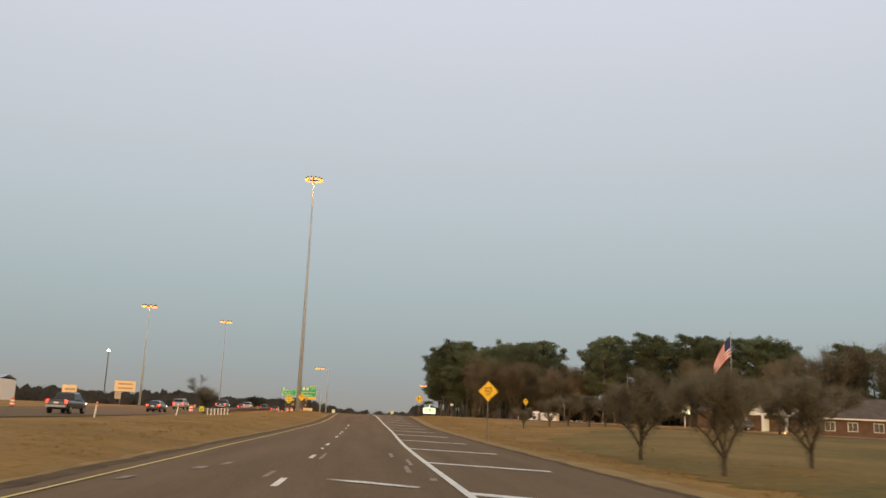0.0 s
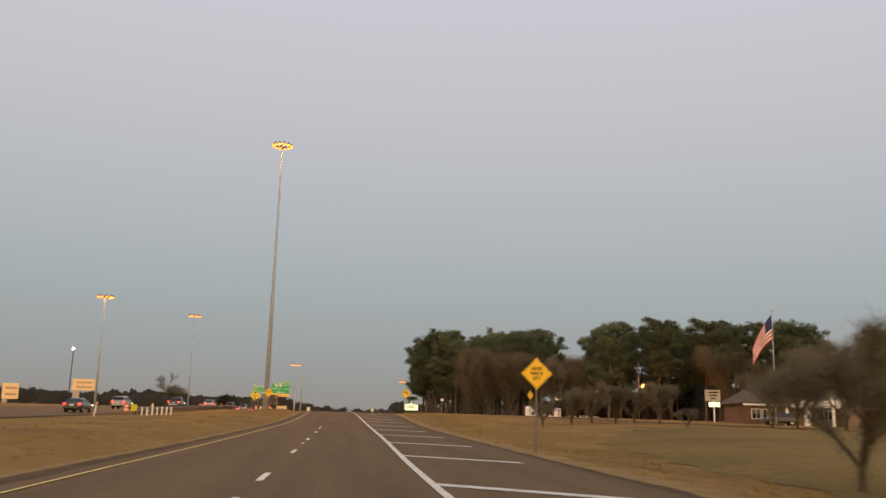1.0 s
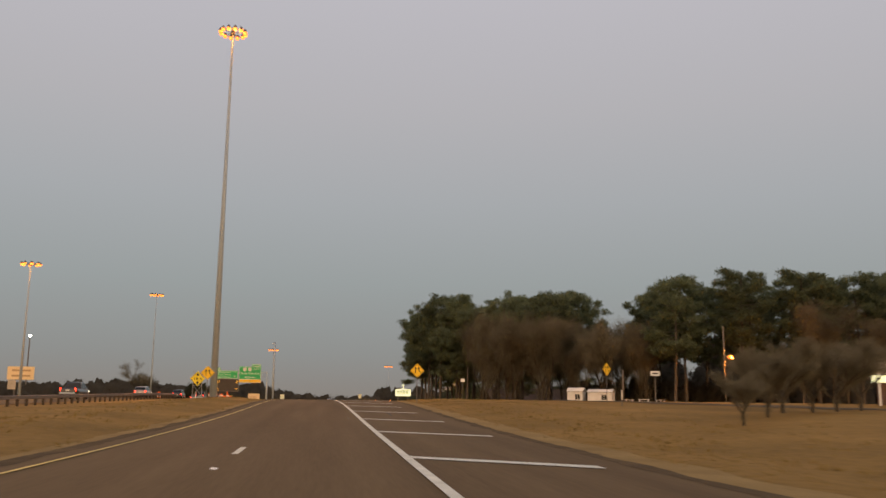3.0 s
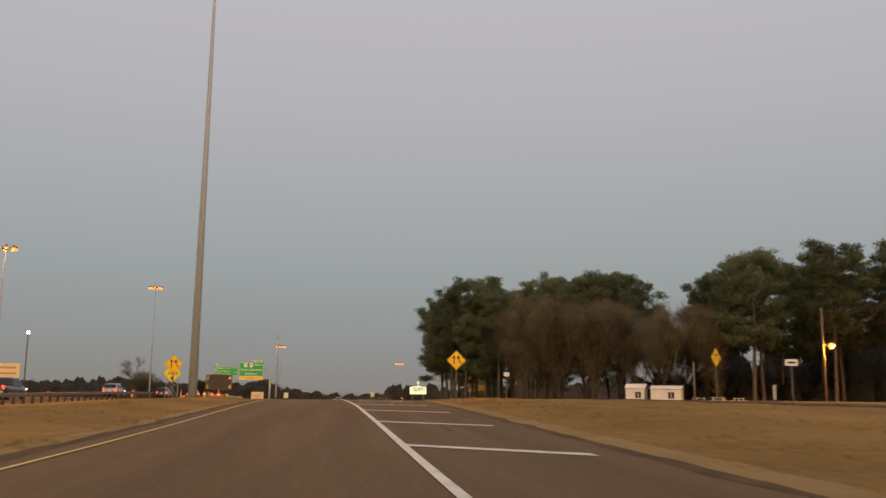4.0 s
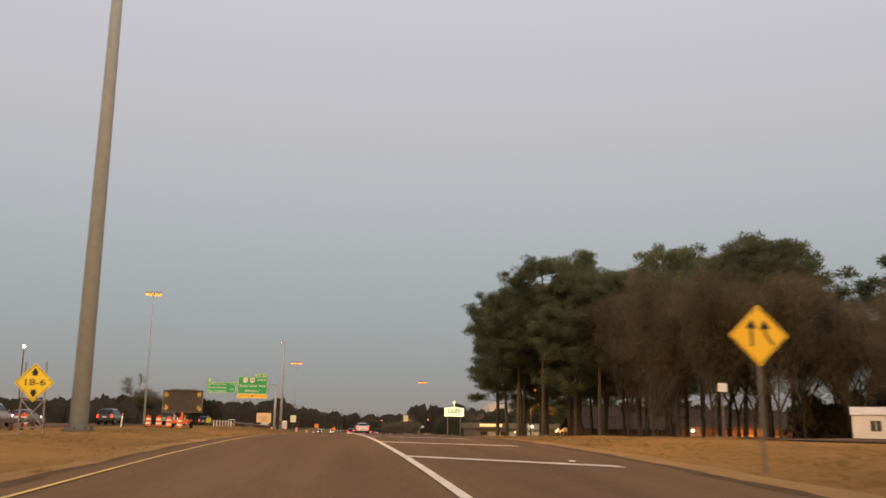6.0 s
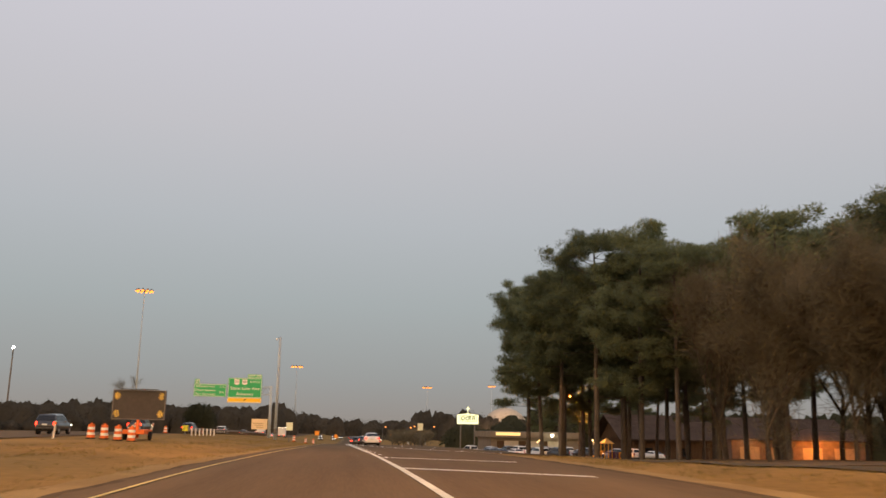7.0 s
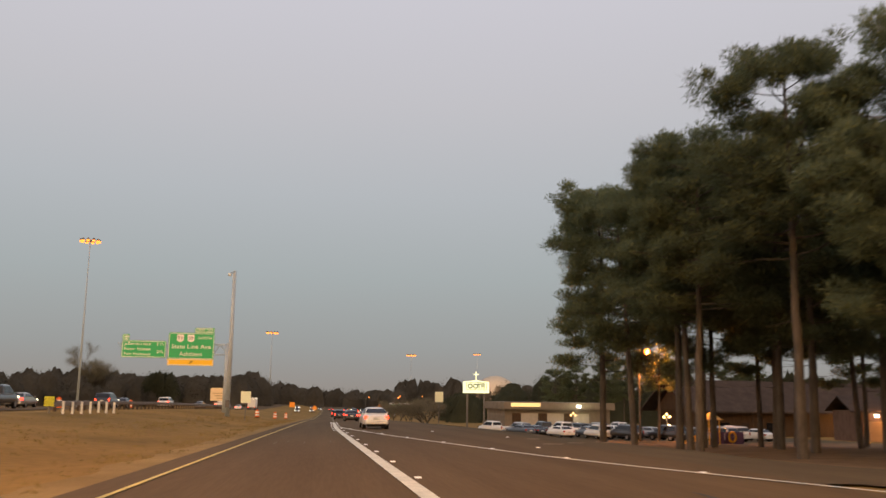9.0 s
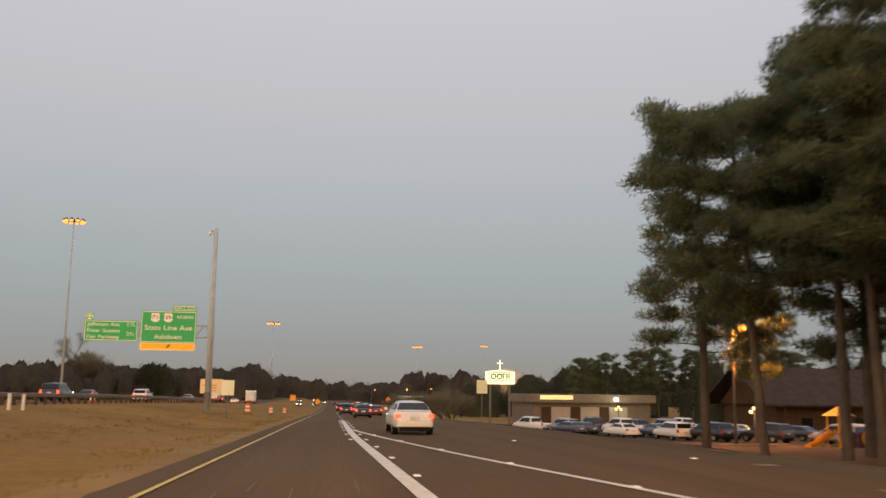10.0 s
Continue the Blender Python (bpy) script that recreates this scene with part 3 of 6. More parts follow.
def bare_tree(seed, h, spread=0.42, levels=4, twigs=2600, label="", low=0.16, material=None, trunk_r=None, haze=0.022):
    """Leafless broadleaf tree: forking limbs and a haze of fine twigs."""
    rng = np.random.default_rng(seed)
    root = thing("bare_tree", pose(0, 0, 0), label or "leafless brown broadleaf tree with dense fine twigs", "tree", "bare trees by the road")
    bm = B()
    ends = []

    def grow(p, d, L, r, lev):
        q = p + d * L
        pts = wiggle(p, q, 4 if lev else 5, L * 0.035, rng)
        limb(bm, pts, r, r * 0.62, 7 if lev == 0 else (5 if lev < 3 else 3))
        end = pts[-1]
        if lev >= levels:
            ends.append((pts[0], end))
            return
        n = 3 if lev < 2 else int(rng.integers(2, 4))
        for i in range(n + (1 if lev == 0 else 0)):
            a = rng.uniform(0, 6.283)
            side = np.array([math.cos(a), math.sin(a), 0])
            nd = d * rng.uniform(0.6, 1.0) + side * rng.uniform(0.4, 0.95) * (spread / 0.42) + np.array([0, 0, 0.28])
            nd /= np.linalg.norm(nd)
            st = pts[-1] if i < n - 1 or lev > 1 else pts[-2]
            grow(st, nd, L * rng.uniform(0.62, 0.86) if lev else h * rng.uniform(0.2, 0.27), r * 0.58, lev + 1)
        ends.append((pts[1], end))

    grow(np.array([0, 0, -0.3]), np.array([rng.normal(0, 0.03), rng.normal(0, 0.03), 1.0]), h * low + 0.3, trunk_r or (0.012 * h + 0.06), 0)
    part("trunk", bm, M_TRUNK, root)
    E0 = np.array([a for a, b in ends])
    E1 = np.array([b for a, b in ends])
    pick = rng.integers(0, len(ends), twigs)
    t = rng.uniform(0.2, 1.1, (twigs, 1))
    c = E0[pick] + (E1[pick] - E0[pick]) * t
    d = (E1[pick] - E0[pick])
    d /= np.linalg.norm(d, axis=1, keepdims=True) + 1e-6
    d = d * 0.35 + rng.normal(0, 0.7, d.shape) + np.array([0, 0, 0.3])
    c = c + rng.normal(0, haze * h, c.shape)
    d /= np.linalg.norm(d, axis=1, keepdims=True)
    s = np.cross(d, rng.normal(0, 1, d.shape))
    s /= np.linalg.norm(s, axis=1, keepdims=True)
    L = h * 0.075 * rng.uniform(0.4, 1.4, (twigs, 1))
    w = 0.00105 * h + 0.0035
    V = np.stack([c - s * w, c + s * w, c + d * L], 1).reshape(-1, 3)
    ob = new("crown", cloud_mesh("crown", V, np.arange(len(V)).reshape(-1, 3), material or M_TWIG))
    ob.parent = root
    return root


def plant(proto, spots, seed):
    """The first spot takes the tree itself, the others copies, each turned and sized."""
    rng = np.random.default_rng(seed)
    base = []
    for i, (x, y, h) in enumerate(spots):
        pr = proto[i % len(proto)]
        hh = pr["height"]
        k = h / hh
        m = pose(x, y, float(land(x, y)), 0, 0, rng.uniform(0, 360)) @ Matrix.Diagonal((k, k, k, 1))
        if i < len(proto):
            base.append((pr, m))
        else:
            c = copy_thing(pr, m)
            c.matrix_basis = m
    for pr, m in base:
        pr.matrix_basis = m


pines = []
for sd, h, cf, re_, ln in ((1, 20, 0.29, 4.15, 0.0), (2, 21, 0.43, 4.7, -0.02), (3, 19, 0.4, 4.7, 0.0), (4, 22, 0.47, 4.6, 0.015), (5, 20, 0.42, 4.7, -0.02)):
    p_ = pine(sd, h, cf, re_, ln)
    p_["height"] = float(h)
    pines.append(p_)
PINES = [(25.9, 290.3, 25.4), (27.5, 275.6, 24.6), (26.3, 282.5, 22.8), (25.6, 254, 24.2), (24.5, 265, 22), (31, 262, 23.5), (34, 272, 23.5),
         (37, 251, 21.2), (30.6, 278.3, 24.5), (40, 266, 22), (43, 257, 22), (29, 240, 19.3), (35, 244, 20.3), (41, 245, 23), (48, 252, 24), (28, 247, 22.8), (26, 270, 22), (45, 279, 21), (36, 262, 22), (44, 268, 22), (50, 286, 19), (36.5, 277.5, 22), (40.5, 284, 21), (38, 283, 20), (43.5, 287, 20), (31.8, 278.9, 21), (37.2, 305.5, 13.5)]
plant(pines, PINES, 11)
far_pines = []
for sd, h, cf, re_, ln in ((6, 21, 0.36, 5.0, 0.02), (7, 20, 0.42, 4.8, -0.02), (8, 22, 0.46, 5.0, 0.0)):
    p_ = pine(sd, h, cf, re_, ln, 55, 0.06)
    p_["height"] = float(h)
    far_pines.append(p_)
PINES_FAR = [(58, 209, 21), (63, 216, 22), (68, 206, 22), (74, 214, 22), (82, 207, 21), (90, 216, 21), (71, 226, 22), (62, 229, 21), (66, 236, 22), (78, 226, 22),
             (51, 244, 23.5), (71, 249, 22), (84, 236, 22), (98, 205, 21), (50, 262, 21), (54, 272, 21), (106, 214, 21), (115, 200, 21), (126, 208, 21), (92, 198, 21), (110, 192, 20), (41, 225, 20.3), (48, 233, 21), (35, 232, 20.3), (44, 236, 21.5), (86, 214, 23), (78, 205, 22), (95, 207, 22.5), (102, 212, 22), (88, 204, 21.5), (98, 198, 21), (57, 428, 14.5), (64, 433, 16), (71, 428, 16.8), (77, 434, 17.6), (84, 430, 17), (91, 436, 17), (106, 432, 17.5), (114, 436, 17)]
plant(far_pines, PINES_FAR, 15)
bares = []
for sd, h in ((21, 15), (22, 14), (23, 16), (26, 15)):
    b_ = bare_tree(sd, h, spread=0.29, twigs=19000, low=0.18, trunk_r=0.15, haze=0.036)
    b_["height"] = float(h)
    bares.append(b_)
BARES = [(38, 216, 16.5), (44, 223, 16.5), (33, 229, 18), (51, 217, 12.5), (41, 231, 19), (47, 238, 20), (57, 222, 17), (39, 223, 18),
         (31, 236, 18), (36, 236, 21), (54, 211, 15), (80, 196, 17), (88, 178, 13), (118, 180, 17), (130, 190, 17), (43, 213, 11), (47, 229, 16.5), (30, 225, 16), (34, 221, 16.5)]
plant(bares, BARES, 12)
thin = []
for sd, h in ((24, 18), (25, 20)):
    b_ = bare_tree(sd, h, spread=0.36, twigs=8200, low=0.26, label="tall pale leafless tree with open upswept twigs", trunk_r=0.2)
    b_["height"] = float(h)
    thin.append(b_)
plant(thin, [(47.5, 214, 15.5), (52, 230, 18), (56, 238, 19), (60, 243, 18), (50, 224, 16), (94, 186, 19), (101, 185, 22), (106, 188, 20), (113, 184, 23), (112, 170, 17), (62, 248, 18), (40, 246, 22.5), (44, 240, 22)], 18)
lawn = []
for sd, h in ((31, 6.2), (32, 5.6)):
    b_ = bare_tree(sd, h, spread=0.46, twigs=17000, low=0.17, label="small round leafless ornamental tree on the lawn", trunk_r=0.13)
    b_["height"] = float(h)
    lawn.append(b_)
LAWN = [(15.0, 35.7, 5.7), (15.5, 48.1, 5.9), (21, 40, 5.4), (20.7, 111, 3.2), (25.4, 117.6, 4.4), (29.2, 122.8, 5.6), (41, 133, 6.5), (36, 128, 6.0), (33, 126, 5.6), (35.6, 110.5, 2.4), (50.5, 122, 8.6), (55, 124.6, 8.2), (59, 121, 8.4)]
plant(lawn, LAWN, 13)


def woods(name, label, spots, seed, blades=260, size=1.2, material=None):
    """Mass of far trees: overlapping domed crowns of fine upright flakes."""
    rng = np.random.default_rng(seed)
    Vs, Ns, Fs, at = [], [], [], 0
    ring = np.arange(12) * 2 * math.pi / 12
    for x, y, h, w in spots:
        # dense dark middle of the crown
        core, z0 = [], float(land(x, y))
        for lv in (0.0, 0.45, 0.68, 0.82):
            rr = w * 0.72 * math.sqrt(max(0.0, (1.02 - (lv / 0.84) ** 2) / 0.8)) * (1 + rng.normal(0, 0.2, 12))
            rr = np.minimum(rr, w * 0.72)
            core.append(np.stack([x + np.cos(ring) * rr, y + np.sin(ring) * rr, z0 + h * (lv + rng.normal(0, 0.05, 12))], -1))
        core = np.concatenate(core + [np.array([[x, y, z0 + h * 0.86]])])
        f = [(a, b, b + 12) for k in range(3) for a in range(12 * k, 12 * k + 12) for b in [12 * k + (a + 1) % 12]]
        f += [(a, b + 12, a + 12) for k in range(3) for a in range(12 * k, 12 * k + 12) for b in [12 * k + (a + 1) % 12]]
        f += [(36 + a, 36 + (a + 1) % 12, 48) for a in range(12)]
        nrm = core - np.array([x, y, z0 + h * 0.2])
        nrm /= np.linalg.norm(nrm, axis=1, keepdims=True)
        Vs.append(core)
        Ns.append(nrm * 0.5 + np.array([0, 0, 0.6]))
        Fs.append(np.array(f) + at)
        at += len(core)
        n = int(blades * 1.7)
        a = rng.uniform(0, 6.283, n)
        r = np.sqrt(rng.uniform(0, 1, n)) * (1 + 0.12 * np.sin(a * 3 + x) + 0.08 * np.sin(a * 7 + y))
        roof = 0.87 * h * np.sqrt(np.clip(1.02 - 0.8 * r ** 2, 0.05, 1)) * (1 + 0.07 * np.sin(a * 2 + r * 5 + x) + 0.05 * np.sin(a * 5 - r * 9 + y))
        z = roof * rng.uniform(0.05, 1.0, n) ** 0.4
        side = np.stack([np.cos(a), np.sin(a), np.zeros(n)], -1)
        c = np.stack([x + np.cos(a) * r * w, y + np.sin(a) * r * w, z + float(land(x, y))], -1)
        out = side * (0.55 * r)[:, None] + np.array([0, 0, 0.75]) + rng.normal(0, 0.12, c.shape)
        out /= np.linalg.norm(out, axis=1, keepdims=True)
        d = rng.normal(0, 0.6, c.shape) + np.array([0, 0, 0.6])
        d /= np.linalg.norm(d, axis=1, keepdims=True)
        s = np.cross(d, rng.normal(0, 1, c.shape))
        s /= np.linalg.norm(s, axis=1, keepdims=True)
        q = size * 0.85 * rng.uniform(0.5, 1.3, (n, 1)) * (1.15 - 0.55 * (z / h))[:, None]
        s = s * np.sign((np.cross(s, d) * out).sum(1, keepdims=True))
        Vs.append(np.stack([c - s * q * 0.35, c + s * q * 0.35, c + d * q], 1).reshape(-1, 3))
        Ns.append(np.repeat(out, 3, axis=0))
        Fs.append(np.arange(3 * n).reshape(-1, 3) + at)
        at += 3 * n
    V = np.concatenate(Vs)
    me = cloud_mesh(name, V, np.concatenate(Fs), material or M_FARWOOD)
    me.polygons.foreach_set("use_smooth", np.ones(len(me.polygons), dtype=bool))
    me.normals_split_custom_set_from_vertices(np.concatenate(Ns).tolist())
    return tagged(new(name, me), label, "woodland", kind="stuff")


far = []
for i in range(330):
    x = -620 + i * 3.3 + RNG.normal(0, 3)
    gap = 6 if -40 < x < 50 else 0
    far.append((x, 800 + RNG.normal(0, 30), RNG.uniform(15, 18) * (1 + 0.1 * math.sin(i * 0.19)) + 4 - gap, RNG.uniform(7, 11)))
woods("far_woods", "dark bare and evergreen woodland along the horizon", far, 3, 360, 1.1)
far = []
for i in range(170):
    x = -420 + i * 2.3 + RNG.normal(0, 2)
    far.append((x, 640 + RNG.normal(0, 18), RNG.uniform(11, 13.5) + 3, RNG.uniform(5.5, 9)))
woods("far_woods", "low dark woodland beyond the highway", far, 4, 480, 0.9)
far = []
for i in range(60):
    far.append((-30 + i * 1.9 + RNG.normal(0, 2), 980 + RNG.normal(0, 25), RNG.uniform(10, 13), RNG.uniform(6, 9)))
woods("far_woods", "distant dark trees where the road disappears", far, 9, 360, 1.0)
far = []
for i in range(85):
    far.append((40 + i * 3.4 + RNG.normal(0, 3), 505 + RNG.normal(0, 20), RNG.uniform(11.5, 15) + (3 if i > 6 else -3), RNG.uniform(6, 9)))
woods("far_woods", "dark mixed woodland behind the low building", far, 5, 1200, 0.6, M_FARWOOD2)
far = []
for i in range(70):
    far.append((72 + i * 2.0 + RNG.normal(0, 2), 248 + RNG.normal(0, 6) - 0.45 * i, RNG.uniform(10, 18.5), RNG.uniform(3, 4.5)))
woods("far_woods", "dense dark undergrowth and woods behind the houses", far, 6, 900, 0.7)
far = []
for i in range(120):
    x = -70 - i * 1.9 + RNG.normal(0, 2)
    far.append((x, 560 - 0.95 * i + RNG.normal(0, 8), RNG.uniform(6, 10) + 2.5 * math.sin(i * 0.35), RNG.uniform(3, 5)))
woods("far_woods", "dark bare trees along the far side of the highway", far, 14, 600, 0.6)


far = []
for i in range(46):
    far.append((50 + (i % 23) * 1.1 + RNG.normal(0, 1), 233 + RNG.normal(0, 3) - 0.35 * (i % 23), RNG.uniform(3.5, 6.5), RNG.uniform(1.4, 2.3)))
woods("undergrowth", "dark brown undergrowth beneath the bare trees", far, 16, 600, 0.4)


far = []
for i in range(30):
    far.append((60 + i * 2.8 + RNG.normal(0, 1.5), 368 + RNG.normal(0, 3), RNG.uniform(10, 12.5), RNG.uniform(3.5, 5)))
woods("far_woods", "dark evergreen trees behind the church hall", far, 17, 900, 0.5, M_FARWOOD2)


# ---- dry grass tufts on the verges ----
def tufts(name, label, n, zone, seed):
    rng = np.random.default_rng(seed)
    xy = zone(rng, n)
    z = land(xy[:, 0], xy[:, 1])
    k = 7
    c = np.repeat(np.column_stack([xy, z]), k, axis=0)
    size = np.repeat(rng.uniform(0.03, 0.08, n) * (0.6 + 0.8 * (np.sin(xy[:, 0] * 1.1 + np.sin(xy[:, 1] * 0.6)) > 0.2)), k)[:, None]
    c[:, :2] += rng.normal(0, 0.09, (len(c), 2))
    d = rng.normal(0, 0.55, c.shape)
    d[:, 2] = 1.0
    d /= np.linalg.norm(d, axis=1, keepdims=True)
    a = rng.uniform(0, 6.283, len(c))
    s = np.stack([np.cos(a), np.sin(a), np.zeros(len(c))], -1) * (0.012 + 0.1 * size)
    V = np.stack([c - s, c + s, c + d * size * rng.uniform(0.7, 1.6, (len(c), 1))], 1).reshape(-1, 3)
    return tagged(new(name, cloud_mesh(name, V, np.arange(len(V)).reshape(-1, 3), M_TUFT)), label, "grass", kind="stuff")


def verge_left(rng, n):
    y = rng.uniform(0, 330, n)
    return np.column_stack([yellow_x(y) - 1.25 - rng.beta(1.0, 1.7, n) * 13.5, y])


def verge_right(rng, n):
    y = rng.uniform(5, 220, n)
    return np.column_stack([edge_x(y) + 0.9 + rng.beta(1.0, 2.2, n) * 16, y])


tufts("grass_tufts", "short dry brown grass tufts on the bank", 9000, verge_left, 61)
tufts("grass_tufts", "short dry brown grass tufts on the island", 8000, verge_right, 62)


# ---- masts, signs and poles ----
def high_mast(x, y, top, r0, heads=10, ring=1.5, label="", power=0, beams=0, big=1.0, base_z=None):
    z0 = float(land(x, y)) if base_z is None else base_z
    h = top - z0
    root = thing("high_mast_light", pose(x, y, z0), label or "tall tapered steel high mast light with glowing sodium lamps", "light mast", "high mast lights")
    bm = B()
    tube(bm, (0, 0, 0), (0, 0, h), r0, r0 * 0.26, 16)
    part("pole", bm, M_STEEL, root, smooth=True)
    bm = B()
    tube(bm, (0, 0, 0), (0, 0, 0.12), r0 * 1.8, r0 * 1.8, 16)
    for k in range(8):
        a = k * math.pi / 4
        tube(bm, (math.cos(a) * r0 * 1.5, math.sin(a) * r0 * 1.5, 0.1), (math.cos(a) * r0 * 1.5, math.sin(a) * r0 * 1.5, 0.26), 0.05, 0.05, 6)
    part("base_plate", bm, M_STEEL_DARK, root)
    bm = B()
    n = 20
    for k in range(n):
        a, b = 2 * math.pi * k / n, 2 * math.pi * (k + 1) / n
        tube(bm, (math.cos(a) * ring, math.sin(a) * ring, h - 0.1), (math.cos(b) * ring, math.sin(b) * ring, h - 0.1), 0.06, 0.06, 6)
    for k in range(5):
        a = 2 * math.pi * k / 5
        tube(bm, (0, 0, h - 0.1), (math.cos(a) * ring, math.sin(a) * ring, h - 0.1), 0.05, 0.05, 6)
    tube(bm, (0, 0, h - 0.5), (0, 0, h + 0.45), 0.32, 0.2, 12)
    part("ring", bm, M_STEEL_DARK, root)
    for k in range(heads):
        a = 2 * math.pi * (k + 0.5) / heads
        bm = B()
        c = (math.cos(a) * ring * 1.12, math.sin(a) * ring * 1.12)
        tube(bm, (c[0], c[1], h - 0.15), (c[0], c[1], h + 0.3 * big), 0.3 * big, 0.14 * big, 10)
        hd = part("lamp_head", bm, M_STEEL_DARK, root)
        bm = B()
        tube(bm, (c[0], c[1], h - 0.14 - 0.28 * big), (c[0], c[1], h - 0.14), 0.22 * big, 0.31 * big, 10)
        part("lamp_glass", bm, M_LAMP, hd, "glowing orange sodium lamp")
    if beams:
        lamp("sodium_light", (x + 0.2, y - ring * 0.8, top - 0.9), 420, (1.0, 0.36, 0.06), 0.4)
    for k in range(beams):
        a = 2 * math.pi * (k + 0.25) / beams
        c, s = math.cos(a), math.sin(a)
        floodlight("sodium_light", (x + c * ring * 1.35, y + s * ring * 1.35, top - 0.75), (x + c * (ring * 1.35 + 11.5), y + s * (ring * 1.35 + 11.5), top - 10.75), power, SODIUM)
    return root


high_mast(-12.95, 190.9, 52.4, 0.47, 12, 1.55, power=42000, beams=4)
high_mast(-72, 301, 34.3, 0.4, 8, 1.9, power=36000, beams=3, big=1.35)
high_mast(-75.5, 490, 48.5, 0.42, 10, 2.4, big=1.7)
high_mast(-35, 752, 38.4, 0.42, 9, 2.9, big=2.2)
high_mast(63, 890, 32.5, 0.42, 9, 2.9, big=2.2)
high_mast(150, 1100, 44, 0.42, 9, 3.0, big=2.2)


def diamond(bm, cx, cz, r, y, thick=0.02, rc=0.09):
    """Square on its corner with rounded corners, radius r from middle to corner."""
    pts = []
    for k in range(4):
        a = k * math.pi / 2
        ux, uz = math.cos(a), math.sin(a)
        px, pz = -uz, ux
        for q in (-1, -0.4, 0.4, 1):
            w = rc * r * q
            pts.append((cx + ux * (r - rc * r * (abs(q) ** 1.5)) + px * w, cz + uz * (r - rc * r * (abs(q) ** 1.5)) + pz * w))
    prism(bm, pts, thick, "Y", y)


def arrow(bm, pts, w, head, y):
    """A flat arrow along a polyline of pairs."""
    for (a, b), (c, d) in zip(pts[:-1], pts[1:]):
        dx, dz = c - a, d - b
        L = math.hypot(dx, dz)
        nx, nz = -dz / L * w / 2, dx / L * w / 2
        prism(bm, [(a + nx, b + nz), (a - nx, b - nz), (c - nx, d - nz), (c + nx, d + nz)], 0.006, "Y", y)
    (a, b), (c, d) = pts[-2:]
    L = math.hypot(c - a, d - b)
    ux, uz = (c - a) / L, (d - b) / L
    prism(bm, [(c - uz * head * 0.62, d + ux * head * 0.62), (c + uz * head * 0.62, d - ux * head * 0.62), (c + ux * head, d + uz * head)], 0.006, "Y", y)


def border(bm, cx, cz, r, y, w=0.02):
    for k in range(4):
        a, b = k * math.pi / 2, (k + 1) * math.pi / 2
        p = (cx + math.cos(a) * r, cz + math.sin(a) * r)
        q = (cx + math.cos(b) * r, cz + math.sin(b) * r)
        dx, dz = q[0] - p[0], q[1] - p[1]
        L = math.hypot(dx, dz)
        nx, nz = -dz / L * w, dx / L * w
        prism(bm, [p, q, (q[0] + nx, q[1] + nz), (p[0] + nx, p[1] + nz)], 0.005, "Y", y)


def diamond_sign(x, y, cz, r, content, label, rz=0.0, material=None, group="warning signs"):
    z0 = float(land(x, y))
    c = cz - z0
    root = thing("warning_sign", pose(x, y, z0, 0, 0, rz), label, "road sign", group)
    bm = B()
    box(bm, (0, 0.05, c * 0.5 + r * 0.35 - 0.15), (0.07, 0.05, c + r * 0.7 + 0.3))
    part("post", bm, M_STEEL_DARK, root)
    bm = B()
    diamond(bm, 0, c, r, 0.0)
    panel = part("panel", bm, material or M_SIGN_Y, root)
    bm = B()
    border(bm, 0, c, r * 0.93, -0.006, r * 0.022)
    part("border", bm, M_BLACK, panel)
    if content == "merge":
        bm = B()
        arrow(bm, [(-0.24 * r, c - 0.36 * r), (-0.24 * r, c + 0.22 * r)], 0.085 * r, 0.3 * r, -0.007)
        part("arrow", bm, M_BLACK, panel)
        bm = B()
        arrow(bm, [(0.48 * r, c - 0.3 * r), (0.34 * r, c - 0.12 * r), (0.24 * r, c + 0.04 * r), (0.22 * r, c + 0.2 * r)], 0.085 * r, 0.3 * r, -0.007)
        part("arrow", bm, M_BLACK, panel)
    elif content == "clearance":
        letters("18-6", 0.46 * r, M_BLACK, panel, (0, -0.006, c), "legend", width=1.02 * r)
        for s in (1, -1):
            bm = B()
            zz = c + s * 0.36 * r
            arrow(bm, [(0, zz), (0, zz + s * 0.12 * r)], 0.24 * r, 0.3 * r, -0.007)
            part("arrow", bm, M_BLACK, panel)
    elif content == "words":
        for k, (tx, w) in enumerate((("LANE ENDS", 0.72), ("MERGE", 0.78), ("LEFT", 0.5))):
            letters(tx, 0.3 * r, M_BLACK, panel, (0, -0.006, c + (0.3 - 0.3 * k) * r), "legend", width=w * r)
    return root


diamond_sign(9.05, 62.5, 3.4, 0.72, "words", "yellow diamond lane ends warning sign on a steel post")
diamond_sign(10.9, 163.2, 4.62, 0.76, "merge", "yellow diamond added-lane sign with two arrows on a post")
diamond_sign(-10.6, 165, 4.1, 0.72, "merge", "yellow diamond added-lane sign with two arrows on a post")
diamond_sign(29.8, 158.4, 4.9, 0.72, "merge", "yellow diamond added-lane sign turned towards the frontage road", rz=37)


